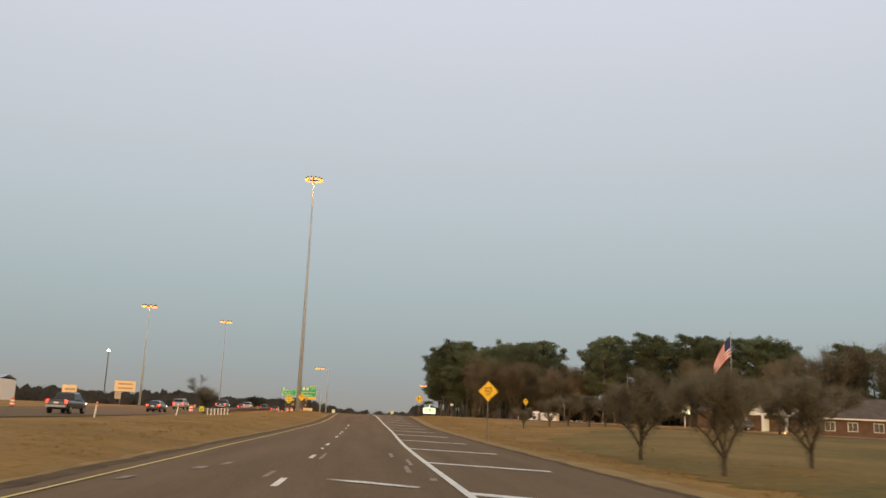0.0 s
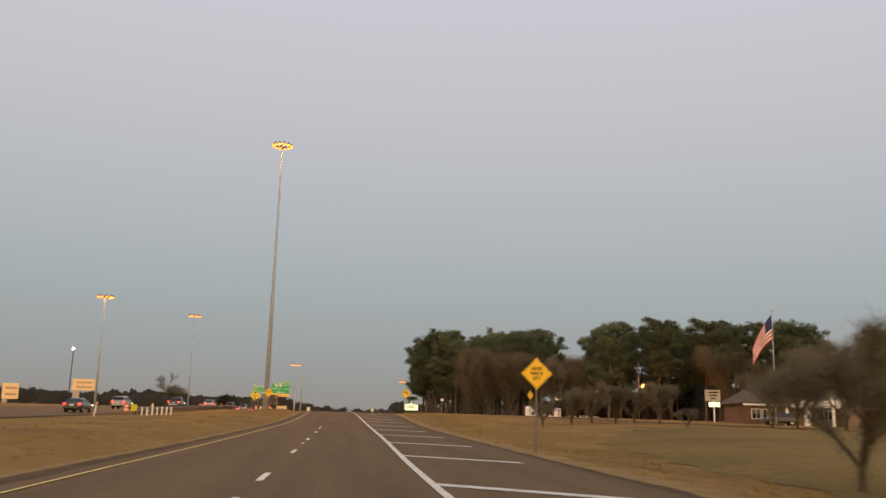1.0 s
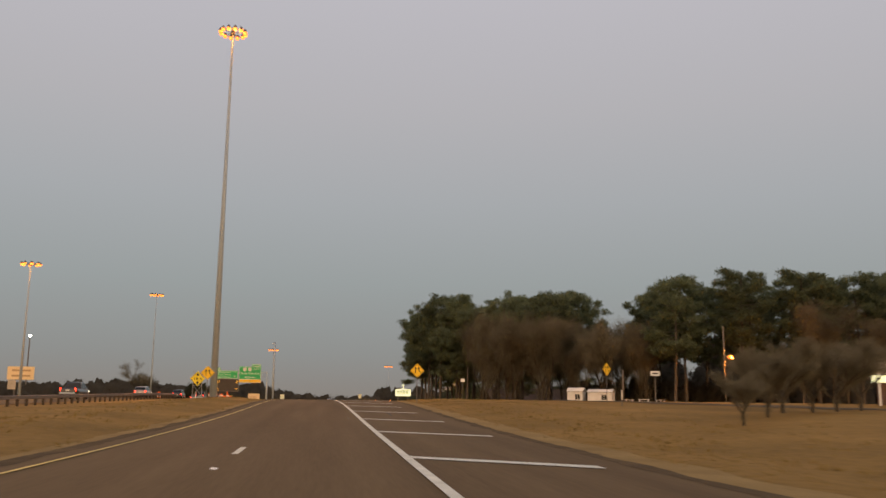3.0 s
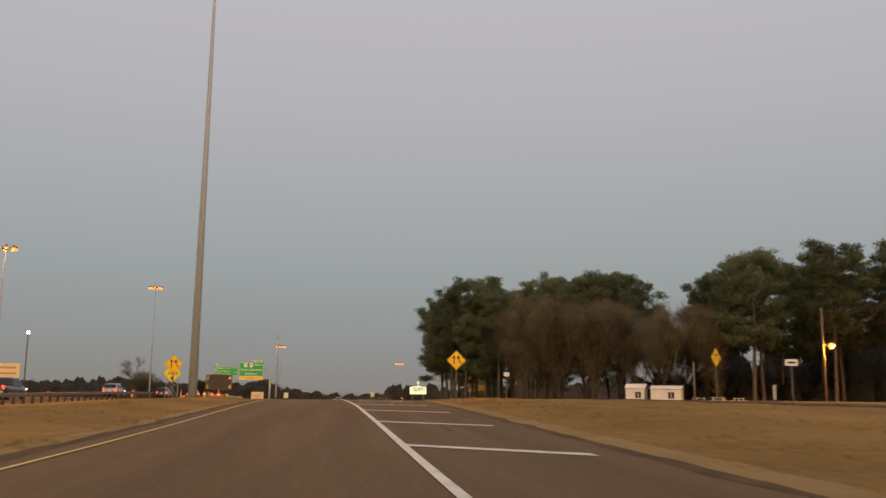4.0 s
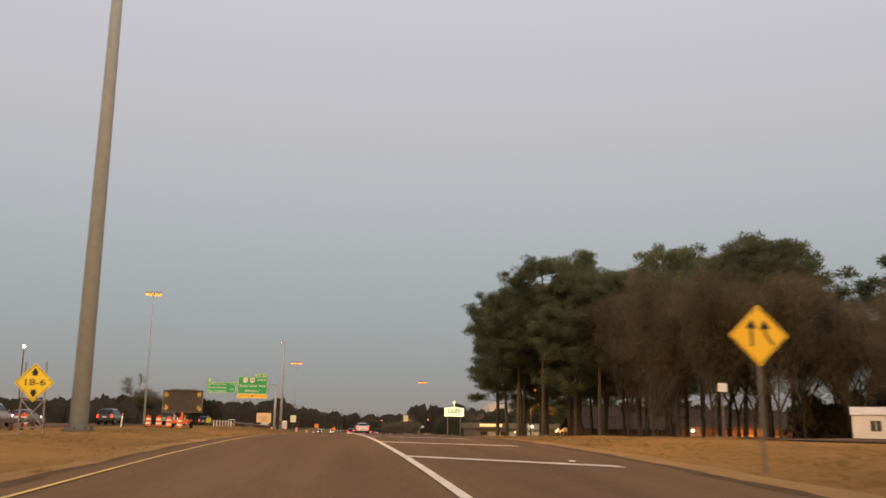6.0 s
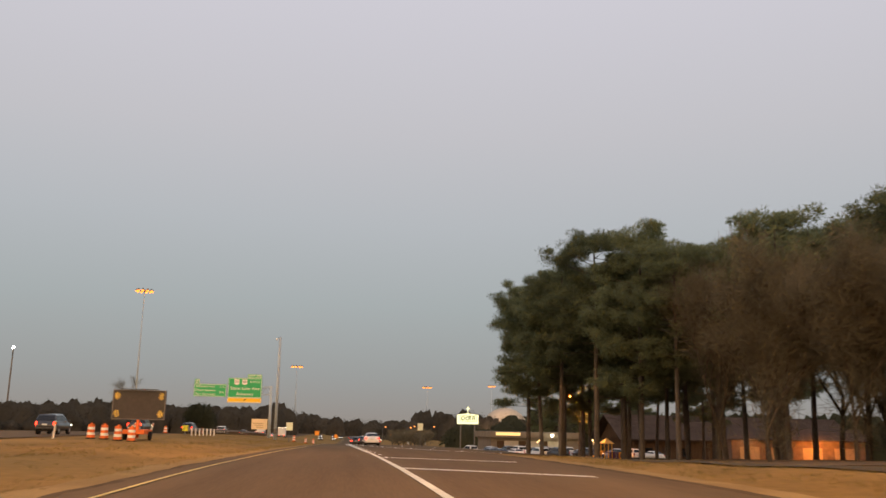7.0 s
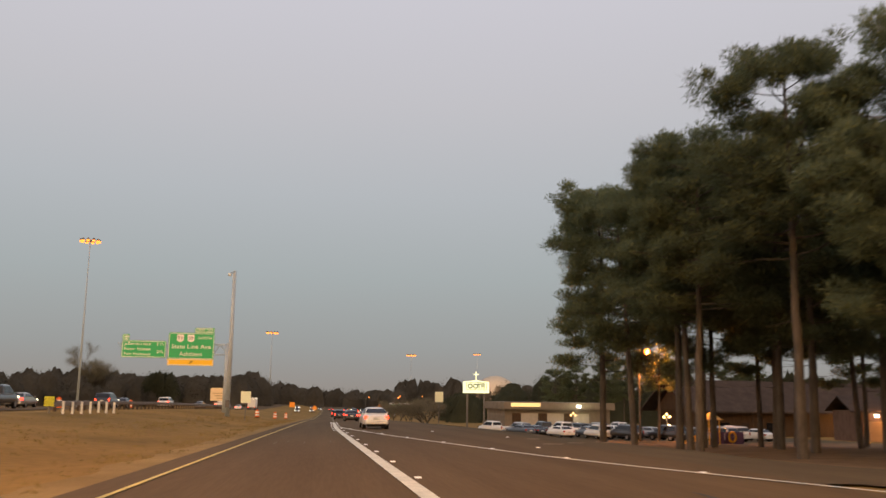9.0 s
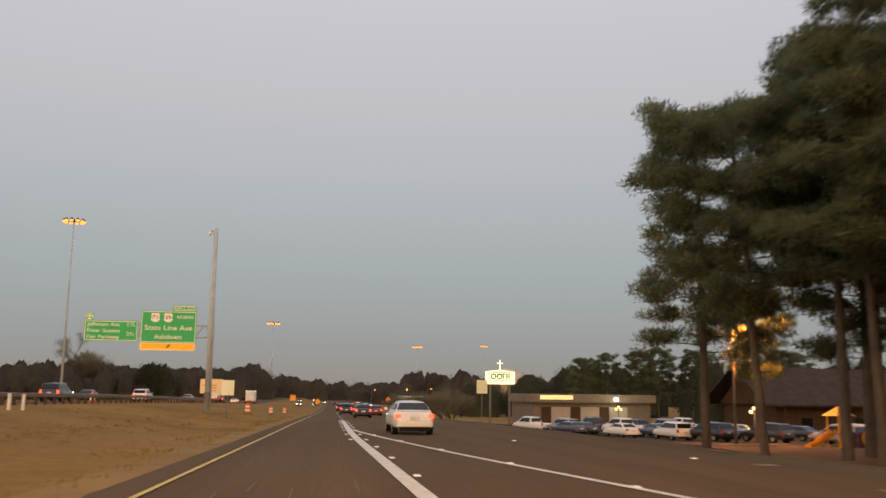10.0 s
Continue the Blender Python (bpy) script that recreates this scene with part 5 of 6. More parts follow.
car("sedan", M_CAR_WHITE, "white four-door sedan driving on the merging road", road_pose(3.05, 270.3, 1.5))
car("sedan", M_CAR_DARK, "dark sedan with glowing tail lights on the ramp", road_pose(2.9, 325, 1))
car("suv", M_CAR_DARK, "dark car with glowing tail lights far along the road", road_pose(2.0, 372, 0))
car("sedan", M_CAR_RED, "dark red car with glowing tail lights far along the road", road_pose(5.6, 352, 0))
HIGHWAY = [("pickup", M_CAR_DARK, -26.2, 83, "dark pickup truck with glowing tail lights on the highway"),
           ("sedan", M_CAR_DARK, -26.0, 118, "dark sedan with glowing tail lights on the highway"),
           ("suv", M_CAR_SILVER, -29.6, 152, "silver sport utility car with glowing tail lights on the highway"),
           ("pickup", M_CAR_DARK, -26.4, 176, "dark pickup truck with glowing tail lights on the highway"),
           ("suv", M_CAR_SILVER, -26.2, 214, "silver sport utility car with glowing tail lights on the highway"),
           ("sedan", M_CAR_RED, -29.8, 232, "dark red sedan with glowing tail lights on the highway"),
           ("suv", M_CAR_DARK, -26.0, 248, "dark sport utility car with glowing tail lights on the highway"),
           ("pickup", M_CAR_DARK, -26.2, 282, "dark pickup truck with glowing tail lights on the highway"),
           ("sedan", M_CAR_SILVER, -30.0, 300, "silver sedan with glowing tail lights on the highway"),
           ("suv", M_CAR_DARK, -26.2, 318, "dark sport utility car with glowing tail lights on the highway"),
           ("sedan", M_CAR_DARK, -30.0, 344, "dark sedan with glowing tail lights on the highway"),
           ("suv", M_CAR_WHITE, -26.0, 356, "white sport utility car with glowing tail lights on the highway"),
           ("sedan", M_CAR_SILVER, -26.0, 395, "silver sedan with glowing tail lights on the highway"),
           ("suv", M_CAR_RED, -24.6, 430, "dark red sport utility car with glowing tail lights on the highway"),
           ("sedan", M_CAR_WHITE, -25.6, 470, "white sedan with glowing tail lights on the highway"),
           ("suv", M_CAR_DARK, 1.8, 440, "dark sport utility car with glowing tail lights far along the road"),
           ("sedan", M_CAR_DARK, 6.0, 470, "dark sedan with glowing tail lights far along the road"),
           ("sedan", M_CAR_SILVER, 3.0, 530, "silver sedan with glowing tail lights far along the road"),
           ("suv", M_CAR_DARK, 3.2, 405, "dark sport utility car with glowing tail lights far along the road"),
           ("sedan", M_CAR_RED, 9.6, 450, "dark red sedan with glowing tail lights far along the road"),
           ("sedan", M_CAR_WHITE, 4.6, 500, "white sedan with glowing tail lights far along the road"),
           ("suv", M_CAR_DARK, 10.4, 545, "dark sport utility car with glowing tail lights far along the road"),
           ("sedan", M_CAR_DARK, 1.4, 600, "dark sedan with glowing tail lights far along the road"),
           ("suv", M_CAR_DARK, 7.4, 580, "dark sport utility car with glowing tail lights far along the road")]
for kd, pt, x, y, lb in HIGHWAY:
    car(kd, pt, lb, road_pose(x, y))
for x, y in ((-3.5, 620), (-6.0, 560), (-8.5, 690), (12, 640), (-10.5, 520), (15, 590), (18, 690), (-13, 600)):
    car("sedan", M_CAR_DARK, "oncoming dark sedan with bright headlights far along the road", road_pose(x, y, 180), group="oncoming cars")


def box_truck(x, y, label, body_mat, h=3.6, L=7.5, lights=True):
    root = thing("box_truck", road_pose(x, y), label, "truck", "trucks on the highway")
    bm = B()
    box(bm, (0, 0, 0.95 + h / 2), (2.5, L, h), bevel=0.05)
    part("cargo_box", bm, body_mat, root)
    bm = B()
    box(bm, (0, L / 2 + 1.1, 1.6), (2.3, 2.0, 2.3), bevel=0.18)
    part("cab", bm, M_CAR_WHITE, root)
    bm = B()
    box(bm, (0, 0.6, 0.75), (1.0, L + 2.4, 0.3))
    part("chassis", bm, M_STEEL_DARK, root)
    for s in (-1, 1):
        for a in (-L / 2 + 1.2, L / 2 + 1.2):
            bm = B()
            tube(bm, (s * 0.95, a, 0.5), (s * 1.26, a, 0.5), 0.5, 0.5, 20)
            part("wheel", bm, M_TYRE, root)
        bm = B()
        box(bm, (s * 1.0, -L / 2 - 0.03, 0.85), (0.3, 0.08, 0.2), bevel=0.02)
        part("tail_light", bm, M_TAIL, root)
    if lights:
        for k in range(7):
            bm = B()
            box(bm, (-1.05 + k * 0.35, -L / 2 - 0.02, 0.95 + h - 0.12), (0.1, 0.05, 0.07))
            part("marker_light", bm, M_HEAD, root)
        for k in range(9):
            bm = B()
            box(bm, (1.262, -L / 2 + 0.4 + k * (L - 0.8) / 8, 0.95 + h - 0.1), (0.03, 0.1, 0.07))
            part("marker_light", bm, M_HEAD, root)
    return root


box_truck(-24.5, 505, "white box truck with rear marker lights on the highway", M_WHITE, 2.9)


def work_truck():
    x, y = -22.9, 404
    root = thing("work_truck", road_pose(x, y), "white highway work truck carrying an orange rear sign board", "truck")
    bm = B()
    box(bm, (0, 0.5, 1.1), (2.3, 5.4, 0.5), bevel=0.05)
    part("flatbed", bm, M_CAR_WHITE, root)
    bm = B()
    box(bm, (0, 3.6, 1.7), (2.2, 1.9, 2.0), bevel=0.2)
    part("cab", bm, M_CAR_WHITE, root)
    bm = B()
    box(bm, (0, -2.25, 3.1), (4.1, 0.12, 2.7), bevel=0.03)
    pn = part("sign_board", bm, M_BILL, root, "pale cream sign board")
    for k in range(3):
        bm = B()
        box(bm, (-0.3 + 0.2 * k, -2.32, 3.3 - 0.5 * k), (2.6 - 0.5 * k, 0.02, 0.18))
        part("writing_bar", bm, M_BILLBAR, pn)
    for s in (-1, 1):
        for a in (-1.2, 3.4):
            bm = B()
            tube(bm, (s * 0.9, a, 0.48), (s * 1.18, a, 0.48), 0.48, 0.48, 20)
            part("wheel", bm, M_TYRE, root)
        bm = B()
        box(bm, (s * 0.9, -2.25, 0.95), (0.35, 0.1, 0.2), bevel=0.02)
        part("tail_light", bm, M_TAIL, root)


work_truck()


# ---- smaller signs ----
def plate_sign(x, y, top, w, h, material, label, rz=0.0, name="road_sign", bars=0, post_r=0.035, lit=False):
    z0 = float(land(x, y))
    root = thing(name, pose(x, y, z0, 0, 0, rz), label, "road sign", "small road signs")
    t = top - z0
    bm = B()
    box(bm, (0, 0.04, t / 2 - 0.1), (post_r * 2, post_r * 2, t + 0.1))
    part("post", bm, M_STEEL_DARK, root)
    bm = B()
    round_rect(bm, 0, t - h / 2, w, h, -0.02, 0.025, 0.05)
    pn = part("panel", bm, material, root)
    for k in range(bars):
        bm = B()
        box(bm, (0, -0.026, t - h * (k + 0.8) / (bars + 0.6)), (w * 0.62, 0.01, h * 0.42 / (bars + 0.6)))
        part("writing_bar", bm, M_BLACK, pn)
    return root


plate_sign(10.9, 296.5, 2.95, 0.82, 1.02, M_SIGN_PALE, "pale yellowish white sign on a steel post")
plate_sign(-8.6, 302, 2.7, 1.0, 1.2, M_SIGN_PALE, "pale whitish rectangular sign on a post in the grass", bars=0)
plate_sign(32.9, 153.2, 4.6, 0.95, 0.45, M_SIGN_W, "white street sign on a wooden post", bars=1)
plate_sign(19.1, 184.3, 4.4, 0.6, 0.42, M_SIGN_W, "small pale sign on a slim post", rz=20)
plate_sign(25.5, 141.7, 2.6, 0.1, 0.8, M_REFLECT, "slim pale marker post in the grass")
plate_sign(-9.2, 440, 0.2, 1.3, 1.3, M_SIGN_O, "orange work zone sign beside the road")
diamond_sign(-3.9, 470, -1.78, 0.85, "", "orange diamond work zone sign beside the far road", material=M_SIGN_O, group="work zone signs")
diamond_sign(15.6, 480, -1.26, 0.85, "", "orange diamond work zone sign beside the far road", material=M_SIGN_O, group="work zone signs")


def utility_pole(x, y, top, label, arm=None, light=None, r=0.13):
    z0 = float(land(x, y))
    t = top - z0
    root = thing("utility_pole", pose(x, y, z0), label, "pole", "poles")
    bm = B()
    tube(bm, (0, 0, -0.3), (0, 0, t), r, r * 0.75, 10)
    part("pole", bm, M_PALEPOLE, root, smooth=True)
    if light:
        lz = light - z0
        bm = B()
        tube(bm, (0, 0, lz + 0.1), (0.75, -0.35, lz + 0.3), 0.035, 0.03, 8)
        part("arm", bm, M_STEEL_DARK, root)
        bm = B()
        tube(bm, (0.8, -0.38, lz + 0.1), (0.8, -0.38, lz + 0.36), 0.24, 0.1, 12)
        hd = part("lamp_hood", bm, M_STEEL_DARK, root)
        bm = B()
        bmesh.ops.create_uvsphere(bm, u_segments=12, v_segments=8, radius=0.36, matrix=Matrix.Translation((0.8, -0.38, lz)))
        part("lamp_glass", bm, M_SECURITY, hd, "glowing orange security lamp", smooth=True)
        lamp("security_light", (x + 0.85, y - 0.85, light - 0.25), 5200, (1.0, 0.31, 0.045), 0.25)
    return root


utility_pole(59.5, 194, 12.9, "wooden pole with a glowing orange security light", light=8.3)
utility_pole(34.2, 303.2, 9.6, "wooden pole among pines with a glowing orange security light", light=7.75)
utility_pole(47.6, 204.3, 6.6, "bare wooden pole beside the white sheds")


# ---- flag, houses, sheds ----
def flag():
    x, y = 61, 141.5
    z0 = float(land(x, y))
    t = 17.3 - z0
    root = thing("flagpole", pose(x, y, z0, 0, 0, -20), "tall flagpole with a drooping red and white striped flag", "flagpole")
    bm = B()
    tube(bm, (0, 0, -0.2), (0, 0, t), 0.11, 0.05, 10)
    part("pole", bm, M_STEEL, root, smooth=True)
    bm = B()
    bmesh.ops.create_uvsphere(bm, u_segments=10, v_segments=6, radius=0.14, matrix=Matrix.Translation((0, 0, t + 0.1)))
    part("finial", bm, M_PLAY_Y, root)
    H, L = 3.6, 6.4

    def at(u, v):
        """u along the fly, v down the hoist."""
        s = u * L
        fall = 0.5 * s + 0.06 * s * s
        return (-s * 0.42 - 0.1, 0.28 * math.sin(s * 1.7 + v * 2.0) * u ** 0.5, t - 0.5 - v * H * (1 - 0.35 * u) - fall * 0.85)

    for k in range(13):
        bm = B()
        v0, v1 = k / 13, (k + 1) / 13
        u0 = 0.34 if k < 7 else 0.0
        n = 16
        rows = []
        for i in range(n + 1):
            u = u0 + (1 - u0) * i / n
            rows.append([bm.verts.new(at(u, v0)), bm.verts.new(at(u, v1))])
        for i in range(n):
            bm.faces.new((rows[i][0], rows[i + 1][0], rows[i + 1][1], rows[i][1]))
        part("stripe", bm, M_FLAG_W if k % 2 else M_FLAG_R, root, "white stripe" if k % 2 else "red stripe")
    bm = B()
    n = 8
    rows = [[bm.verts.new(at(0.34 * i / n, v)) for v in (0, 3.5 / 13, 7 / 13)] for i in range(n + 1)]
    for i in range(n):
        for j in range(2):
            bm.faces.new((rows[i][j], rows[i + 1][j], rows[i + 1][j + 1], rows[i][j + 1]))
    part("canton", bm, M_FLAG_B, root, "dark blue corner of the flag")


flag()


def gable_roof(bm, x0, x1, y0, y1, eave, ridge, over=0.5, thick=0.18, along="X", hip=0.0):
    if along == "X":
        ym = (y0 + y1) / 2
        a, b = x0 - over, x1 + over
        for yy in (y0 - over, y1 + over):
            p = [(a, yy, eave), (b, yy, eave), (b - hip, ym, ridge), (a + hip, ym, ridge)]
            lo = [bm.verts.new(q) for q in p]
            hi = [bm.verts.new((q[0], q[1], q[2] + thick)) for q in p]
            bm.faces.new(lo)
            bm.faces.new(list(reversed(hi)))
            for i in range(4):
                j = (i + 1) % 4
                bm.faces.new((lo[i], lo[j], hi[j], hi[i]))
        if hip:
            for s, e in ((a, a + hip), (b, b - hip)):
                p = [(s, y0 - over, eave), (s, y1 + over, eave), (e, ym, ridge)]
                lo = [bm.verts.new(q) for q in p]
                hi = [bm.verts.new((q[0], q[1], q[2] + thick)) for q in p]
                bm.faces.new(lo)
                bm.faces.new(list(reversed(hi)))
                for i in range(3):
                    j = (i + 1) % 3
                    bm.faces.new((lo[i], lo[j], hi[j], hi[i]))
    else:
        xm = (x0 + x1) / 2
        for xx in (x0 - over, x1 + over):
            p = [(xx, y0 - over, eave), (xx, y1, eave), (xm, y1, ridge), (xm, y0 - over, ridge)]
            lo = [bm.verts.new(q) for q in p]
            hi = [bm.verts.new((q[0], q[1], q[2] + thick)) for q in p]
            bm.faces.new(lo)
            bm.faces.new(list(reversed(hi)))
            for i in range(4):
                j = (i + 1) % 4
                bm.faces.new((lo[i], lo[j], hi[j], hi[i]))


def window_part(parent, x, y, z, w, h):
    bm = B()
    box(bm, (x, y, z), (w, 0.08, h))
    win = part("window", bm, M_GLASS, parent)
    bm = B()
    for s in (-1, 1):
        box(bm, (x + s * (w / 2 + 0.05), y - 0.02, z), (0.1, 0.12, h + 0.2))
        box(bm, (x, y - 0.02, z + s * (h / 2 + 0.05)), (w, 0.12, 0.1))
    box(bm, (x, y - 0.05, z), (0.05, 0.03, h))
    part("frame", bm, M_WHITE, win)


def house_portico():
    x, y = 72, 150
    z0 = float(land(x, y))
    root = thing("house", pose(x, y, z0, 0, 0, -8), "brick house with white gabled portico and grey hipped roof", "house")
    bm = B()
    box(bm, (0.5, 9.5, 1.5), (20, 11, 3.4))
    part("wall", bm, M_BRICK, root)
    bm = B()
    gable_roof(bm, -9.5, 10.5, 4, 15, 3.1, 6.9, along="X", hip=5.0, over=0.7)
    part("roof", bm, M_ROOF, root)
    bm = B()
    box(bm, (0.5, 3.3, 3.0), (21.2, 0.16, 0.28))
    part("fascia", bm, M_WHITE, root)
    bm = B()
    prism(bm, [(-5.2, 3.2), (5.2, 3.2), (0, 6.4)], 0.3, "Y", -1.0)
    g = part("gable", bm, M_WHITE, root, "white painted gable")
    bm = B()
    tube(bm, (0, -1.03, 4.7), (0, -0.98, 4.7), 0.62, 0.62, 24)
    part("round_vent", bm, M_GLASS, g)
    bm = B()
    gable_roof(bm, -5.2, 5.2, -1.0, 6.0, 3.15, 6.45, along="Y", over=0.35)
    part("portico_roof", bm, M_ROOF, root)
    bm = B()
    box(bm, (0, -0.85, 2.95), (10.4, 0.3, 0.5))
    part("beam", bm, M_WHITE, root)
    for sx in (-4.9, -2.0, 2.0, 4.9):
        bm = B()
        box(bm, (sx, -0.85, 1.35), (0.36, 0.36, 2.75), bevel=0.02)
        box(bm, (sx, -0.85, 0.1), (0.5, 0.5, 0.25))
        part("column", bm, M_WHITE, root)
    bm = B()
    box(bm, (0, 3.92, 1.1), (1.1, 0.1, 2.1))
    part("door", bm, M_WHITE, root)
    for wx in (-7.9, -6.2, 3.2, 8.4):
        window_part(root, wx, 3.95, 1.6, 1.3, 1.4)


house_portico()
lamp("porch_light", (71.5, 149.6, float(land(71, 150)) + 2.6), 200, (1.0, 0.72, 0.42), 0.15)
lamp("ground_flood", (71.0, 143.8, float(land(71, 144)) + 0.5), 420, (1.0, 0.86, 0.6), 0.2)


def house_low():
    x, y = 82, 137
    z0 = float(land(x, y))
    root = thing("house", pose(x, y, z0, 0, 0, -12), "low brick house with grey hipped roof and white trim", "house")
    bm = B()
    box(bm, (2, 5, 1.35), (22, 9, 3.1))
    part("wall", bm, M_BRICK, root)
    bm = B()
    gable_roof(bm, -9, 13, 0.5, 9.5, 2.85, 6.1, along="X", hip=4.4, over=0.6)
    part("roof", bm, M_ROOF, root)
    bm = B()
    box(bm, (2, -0.1, 2.75), (23, 0.14, 0.26))
    part("fascia", bm, M_WHITE, root)
    for wx in (-6, -2.5, 1.5, 8):
        window_part(root, wx, 0.45, 1.5, 1.4, 1.3)
    bm = B()
    prism(bm, [(3.5, 2.7), (8.5, 2.7), (6, 4.1)], 0.25, "Y", -1.6)
    part("gable", bm, M_WHITE, root)
    bm = B()
    gable_roof(bm, 3.5, 8.5, -1.6, 3.0, 2.65, 4.1, along="Y", over=0.25)
    part("porch_roof", bm, M_ROOF, root)
    for sx in (3.8, 8.2):
        bm = B()
        box(bm, (sx, -1.45, 1.3), (0.3, 0.3, 2.7))
        part("column", bm, M_WHITE, root)
    bm = B()
    box(bm, (5.2, 0.4, 1.05), (1.0, 0.1, 2.1))
    part("door", bm, M_WHITE, root)


house_low()
lamp("porch_light", (88, 134.5, float(land(88, 135)) + 2.3), 160, (1.0, 0.78, 0.5), 0.15)
car("suv", M_CAR_DARK, "dark car parked in front of the portico", pose(64.5, 147.2, float(land(64.5, 147)) + 0.02, 0, 0, 80), lit=False, group="parked cars")


def monument():
    x, y = 58.6, 157
    z0 = float(land(x, y))
    root = thing("business_sign", pose(x, y, z0, 0, 0, -15), "white roadside business sign with a lit lower panel", "sign")
    bm = B()
    box(bm, (0.2, 0, 1.6), (0.22, 0.22, 3.6))
    part("post", bm, M_WHITE, root)
    bm = B()
    box(bm, (0, -0.02, 4.15), (2.3, 0.3, 1.7), bevel=0.04)
    pn = part("panel", bm, M_CREAM, root)
    for k in range(3):
        bm = B()
        box(bm, (0.1, -0.18, 4.6 - 0.45 * k), (1.5 - 0.3 * k, 0.02, 0.2))
        part("writing_bar", bm, M_BLACK, pn)
    bm = B()
    box(bm, (0.25, -0.05, 2.75), (1.7, 0.3, 0.75), bevel=0.04)
    part("lit_panel", bm, M_LITSIGN, root, "bright lit panel")


monument()


def shed(x, y, w, d, h, rz, label, rounded=False):
    z0 = float(land(x, y))
    root = thing("shed", pose(x, y, z0, 0, 0, rz), label, "shed", "white sheds")
    bm = B()
    box(bm, (0, 0, h / 2 - 0.1), (w, d, h))
    part("wall", bm, M_WHITE, root)
    bm = B()
    gable_roof(bm, -w / 2, w / 2, -d / 2, d / 2, h - 0.06, h + (0.5 if rounded else 0.35), along="X", over=0.12, thick=0.08)
    part("roof", bm, M_WHITE, root)
    bm = B()
    box(bm, (w * 0.18, -d / 2 - 0.01, h * 0.55), (0.75, 0.05, 0.8))
    win = part("window", bm, M_GLASS, root)
    bm = B()
    box(bm, (w * 0.18, -d / 2 - 0.04, h * 0.55), (0.05, 0.03, 0.8))
    part("bar", bm, M_WHITE, win)
    bm = B()
    box(bm, (-w * 0.22, -d / 2 - 0.01, h * 0.42), (0.95, 0.05, h * 0.8))
    part("door", bm, M_WHITE, root)
    return root


shed(41.3, 208.3, 2.4, 2.4, 1.95, -30, "small white portable shed with a gabled roof", True)
shed(44.6, 206.0, 3.8, 2.4, 1.85, -30, "long white portable shed with a window")


def picnic_table(x, y, rz):
    z0 = float(land(x, y))
    root = thing("picnic_table", pose(x, y, z0, 0, 0, rz), "white painted picnic table on the grass", "picnic table", "picnic tables")
    bm = B()
    box(bm, (0, 0, 0.76), (1.9, 0.75, 0.06))
    part("tabletop", bm, M_WHITE, root)
    for s in (-1, 1):
        bm = B()
        box(bm, (0, s * 0.65, 0.45), (1.9, 0.26, 0.05))
        part("bench", bm, M_WHITE, root)
        bm = B()
        box(bm, (s * 0.65, 0, 0.38), (0.09, 1.2, 0.09))
        box(bm, (s * 0.65, -0.32, 0.36), (0.09, 0.09, 0.8))
        box(bm, (s * 0.65, 0.32, 0.36), (0.09, 0.09, 0.8))
        part("trestle", bm, M_WHITE, root)


for x, y, r in ((49.5, 207.5, 20), (51.8, 206.6, -15), (54.2, 205.7, 40)):
    picnic_table(x, y, r)


# ---- church sign, buildings and play yard beyond the pines ----
def church_sign():
    x, y = 30.8, 393
    z0 = float(land(x, y))
    root = thing("church_sign", pose(x, y, z0, 0, 0, -3), "tall lit white church sign topped with a cross", "sign")
    bm = B()
    for s in (-1, 1):
        box(bm, (s * 1.8, 0.2, 1.8 - z0 / 2), (0.35, 0.35, 3.6 - z0))
    part("post", bm, M_STEEL_DARK, root)
    c = 4.45 - z0
    bm = B()
    prism(bm, [(-2.75, c - 1.35), (2.75, c - 1.35), (2.75, c + 1.0), (0, c + 1.35), (-2.75, c + 1.0)], 0.5, "Y", -0.25)
    pn = part("panel", bm, M_LITSIGN, root, "glowing pale cabinet")
    for k in range(2):
        bm = B()
        n = 24
        cx = -1.25 + k * 1.15
        for i in range(n):
            a, b = 2 * math.pi * i / n, 2 * math.pi * (i + 1) / n
            tube(bm, (cx + math.cos(a) * 0.42, -0.24, c + 0.1 + math.sin(a) * 0.42), (cx + math.cos(b) * 0.42, -0.24, c + 0.1 + math.sin(b) * 0.42), 0.13, 0.13, 6)
        part("emblem_ring", bm, M_SIGNGREEN, pn)
    for name, boxes in (("emblem_bar", [(0.62, 0.1, 0.2, 1.06), (0.62, 0.54, 0.72, 0.18)]),
                        ("emblem_bar", [(1.2, 0.1, 0.2, 1.06), (1.5, 0.54, 0.6, 0.18), (1.5, 0.1, 0.6, 0.16), (1.72, 0.32, 0.18, 0.5), (1.66, -0.22, 0.18, 0.5)]),
                        ("emblem_frame", [(0.1, 0.84, 4.3, 0.1), (0.1, -0.64, 4.3, 0.1), (-2.0, 0.1, 0.1, 1.5), (2.2, 0.1, 0.1, 1.5)])):
        bm = B()
        for bx, bz, bw, bh in boxes:
            box(bm, (bx, -0.265, c + bz), (bw, 0.03, bh))
        part(name, bm, M_SIGNGREEN, pn)
    bm = B()
    box(bm, (0, 0, c + 2.2), (0.2, 0.2, 1.9))
    box(bm, (0, 0, c + 2.55), (1.1, 0.2, 0.2))
    part("cross", bm, M_LITSIGN, root, "white lit cross")


church_sign()


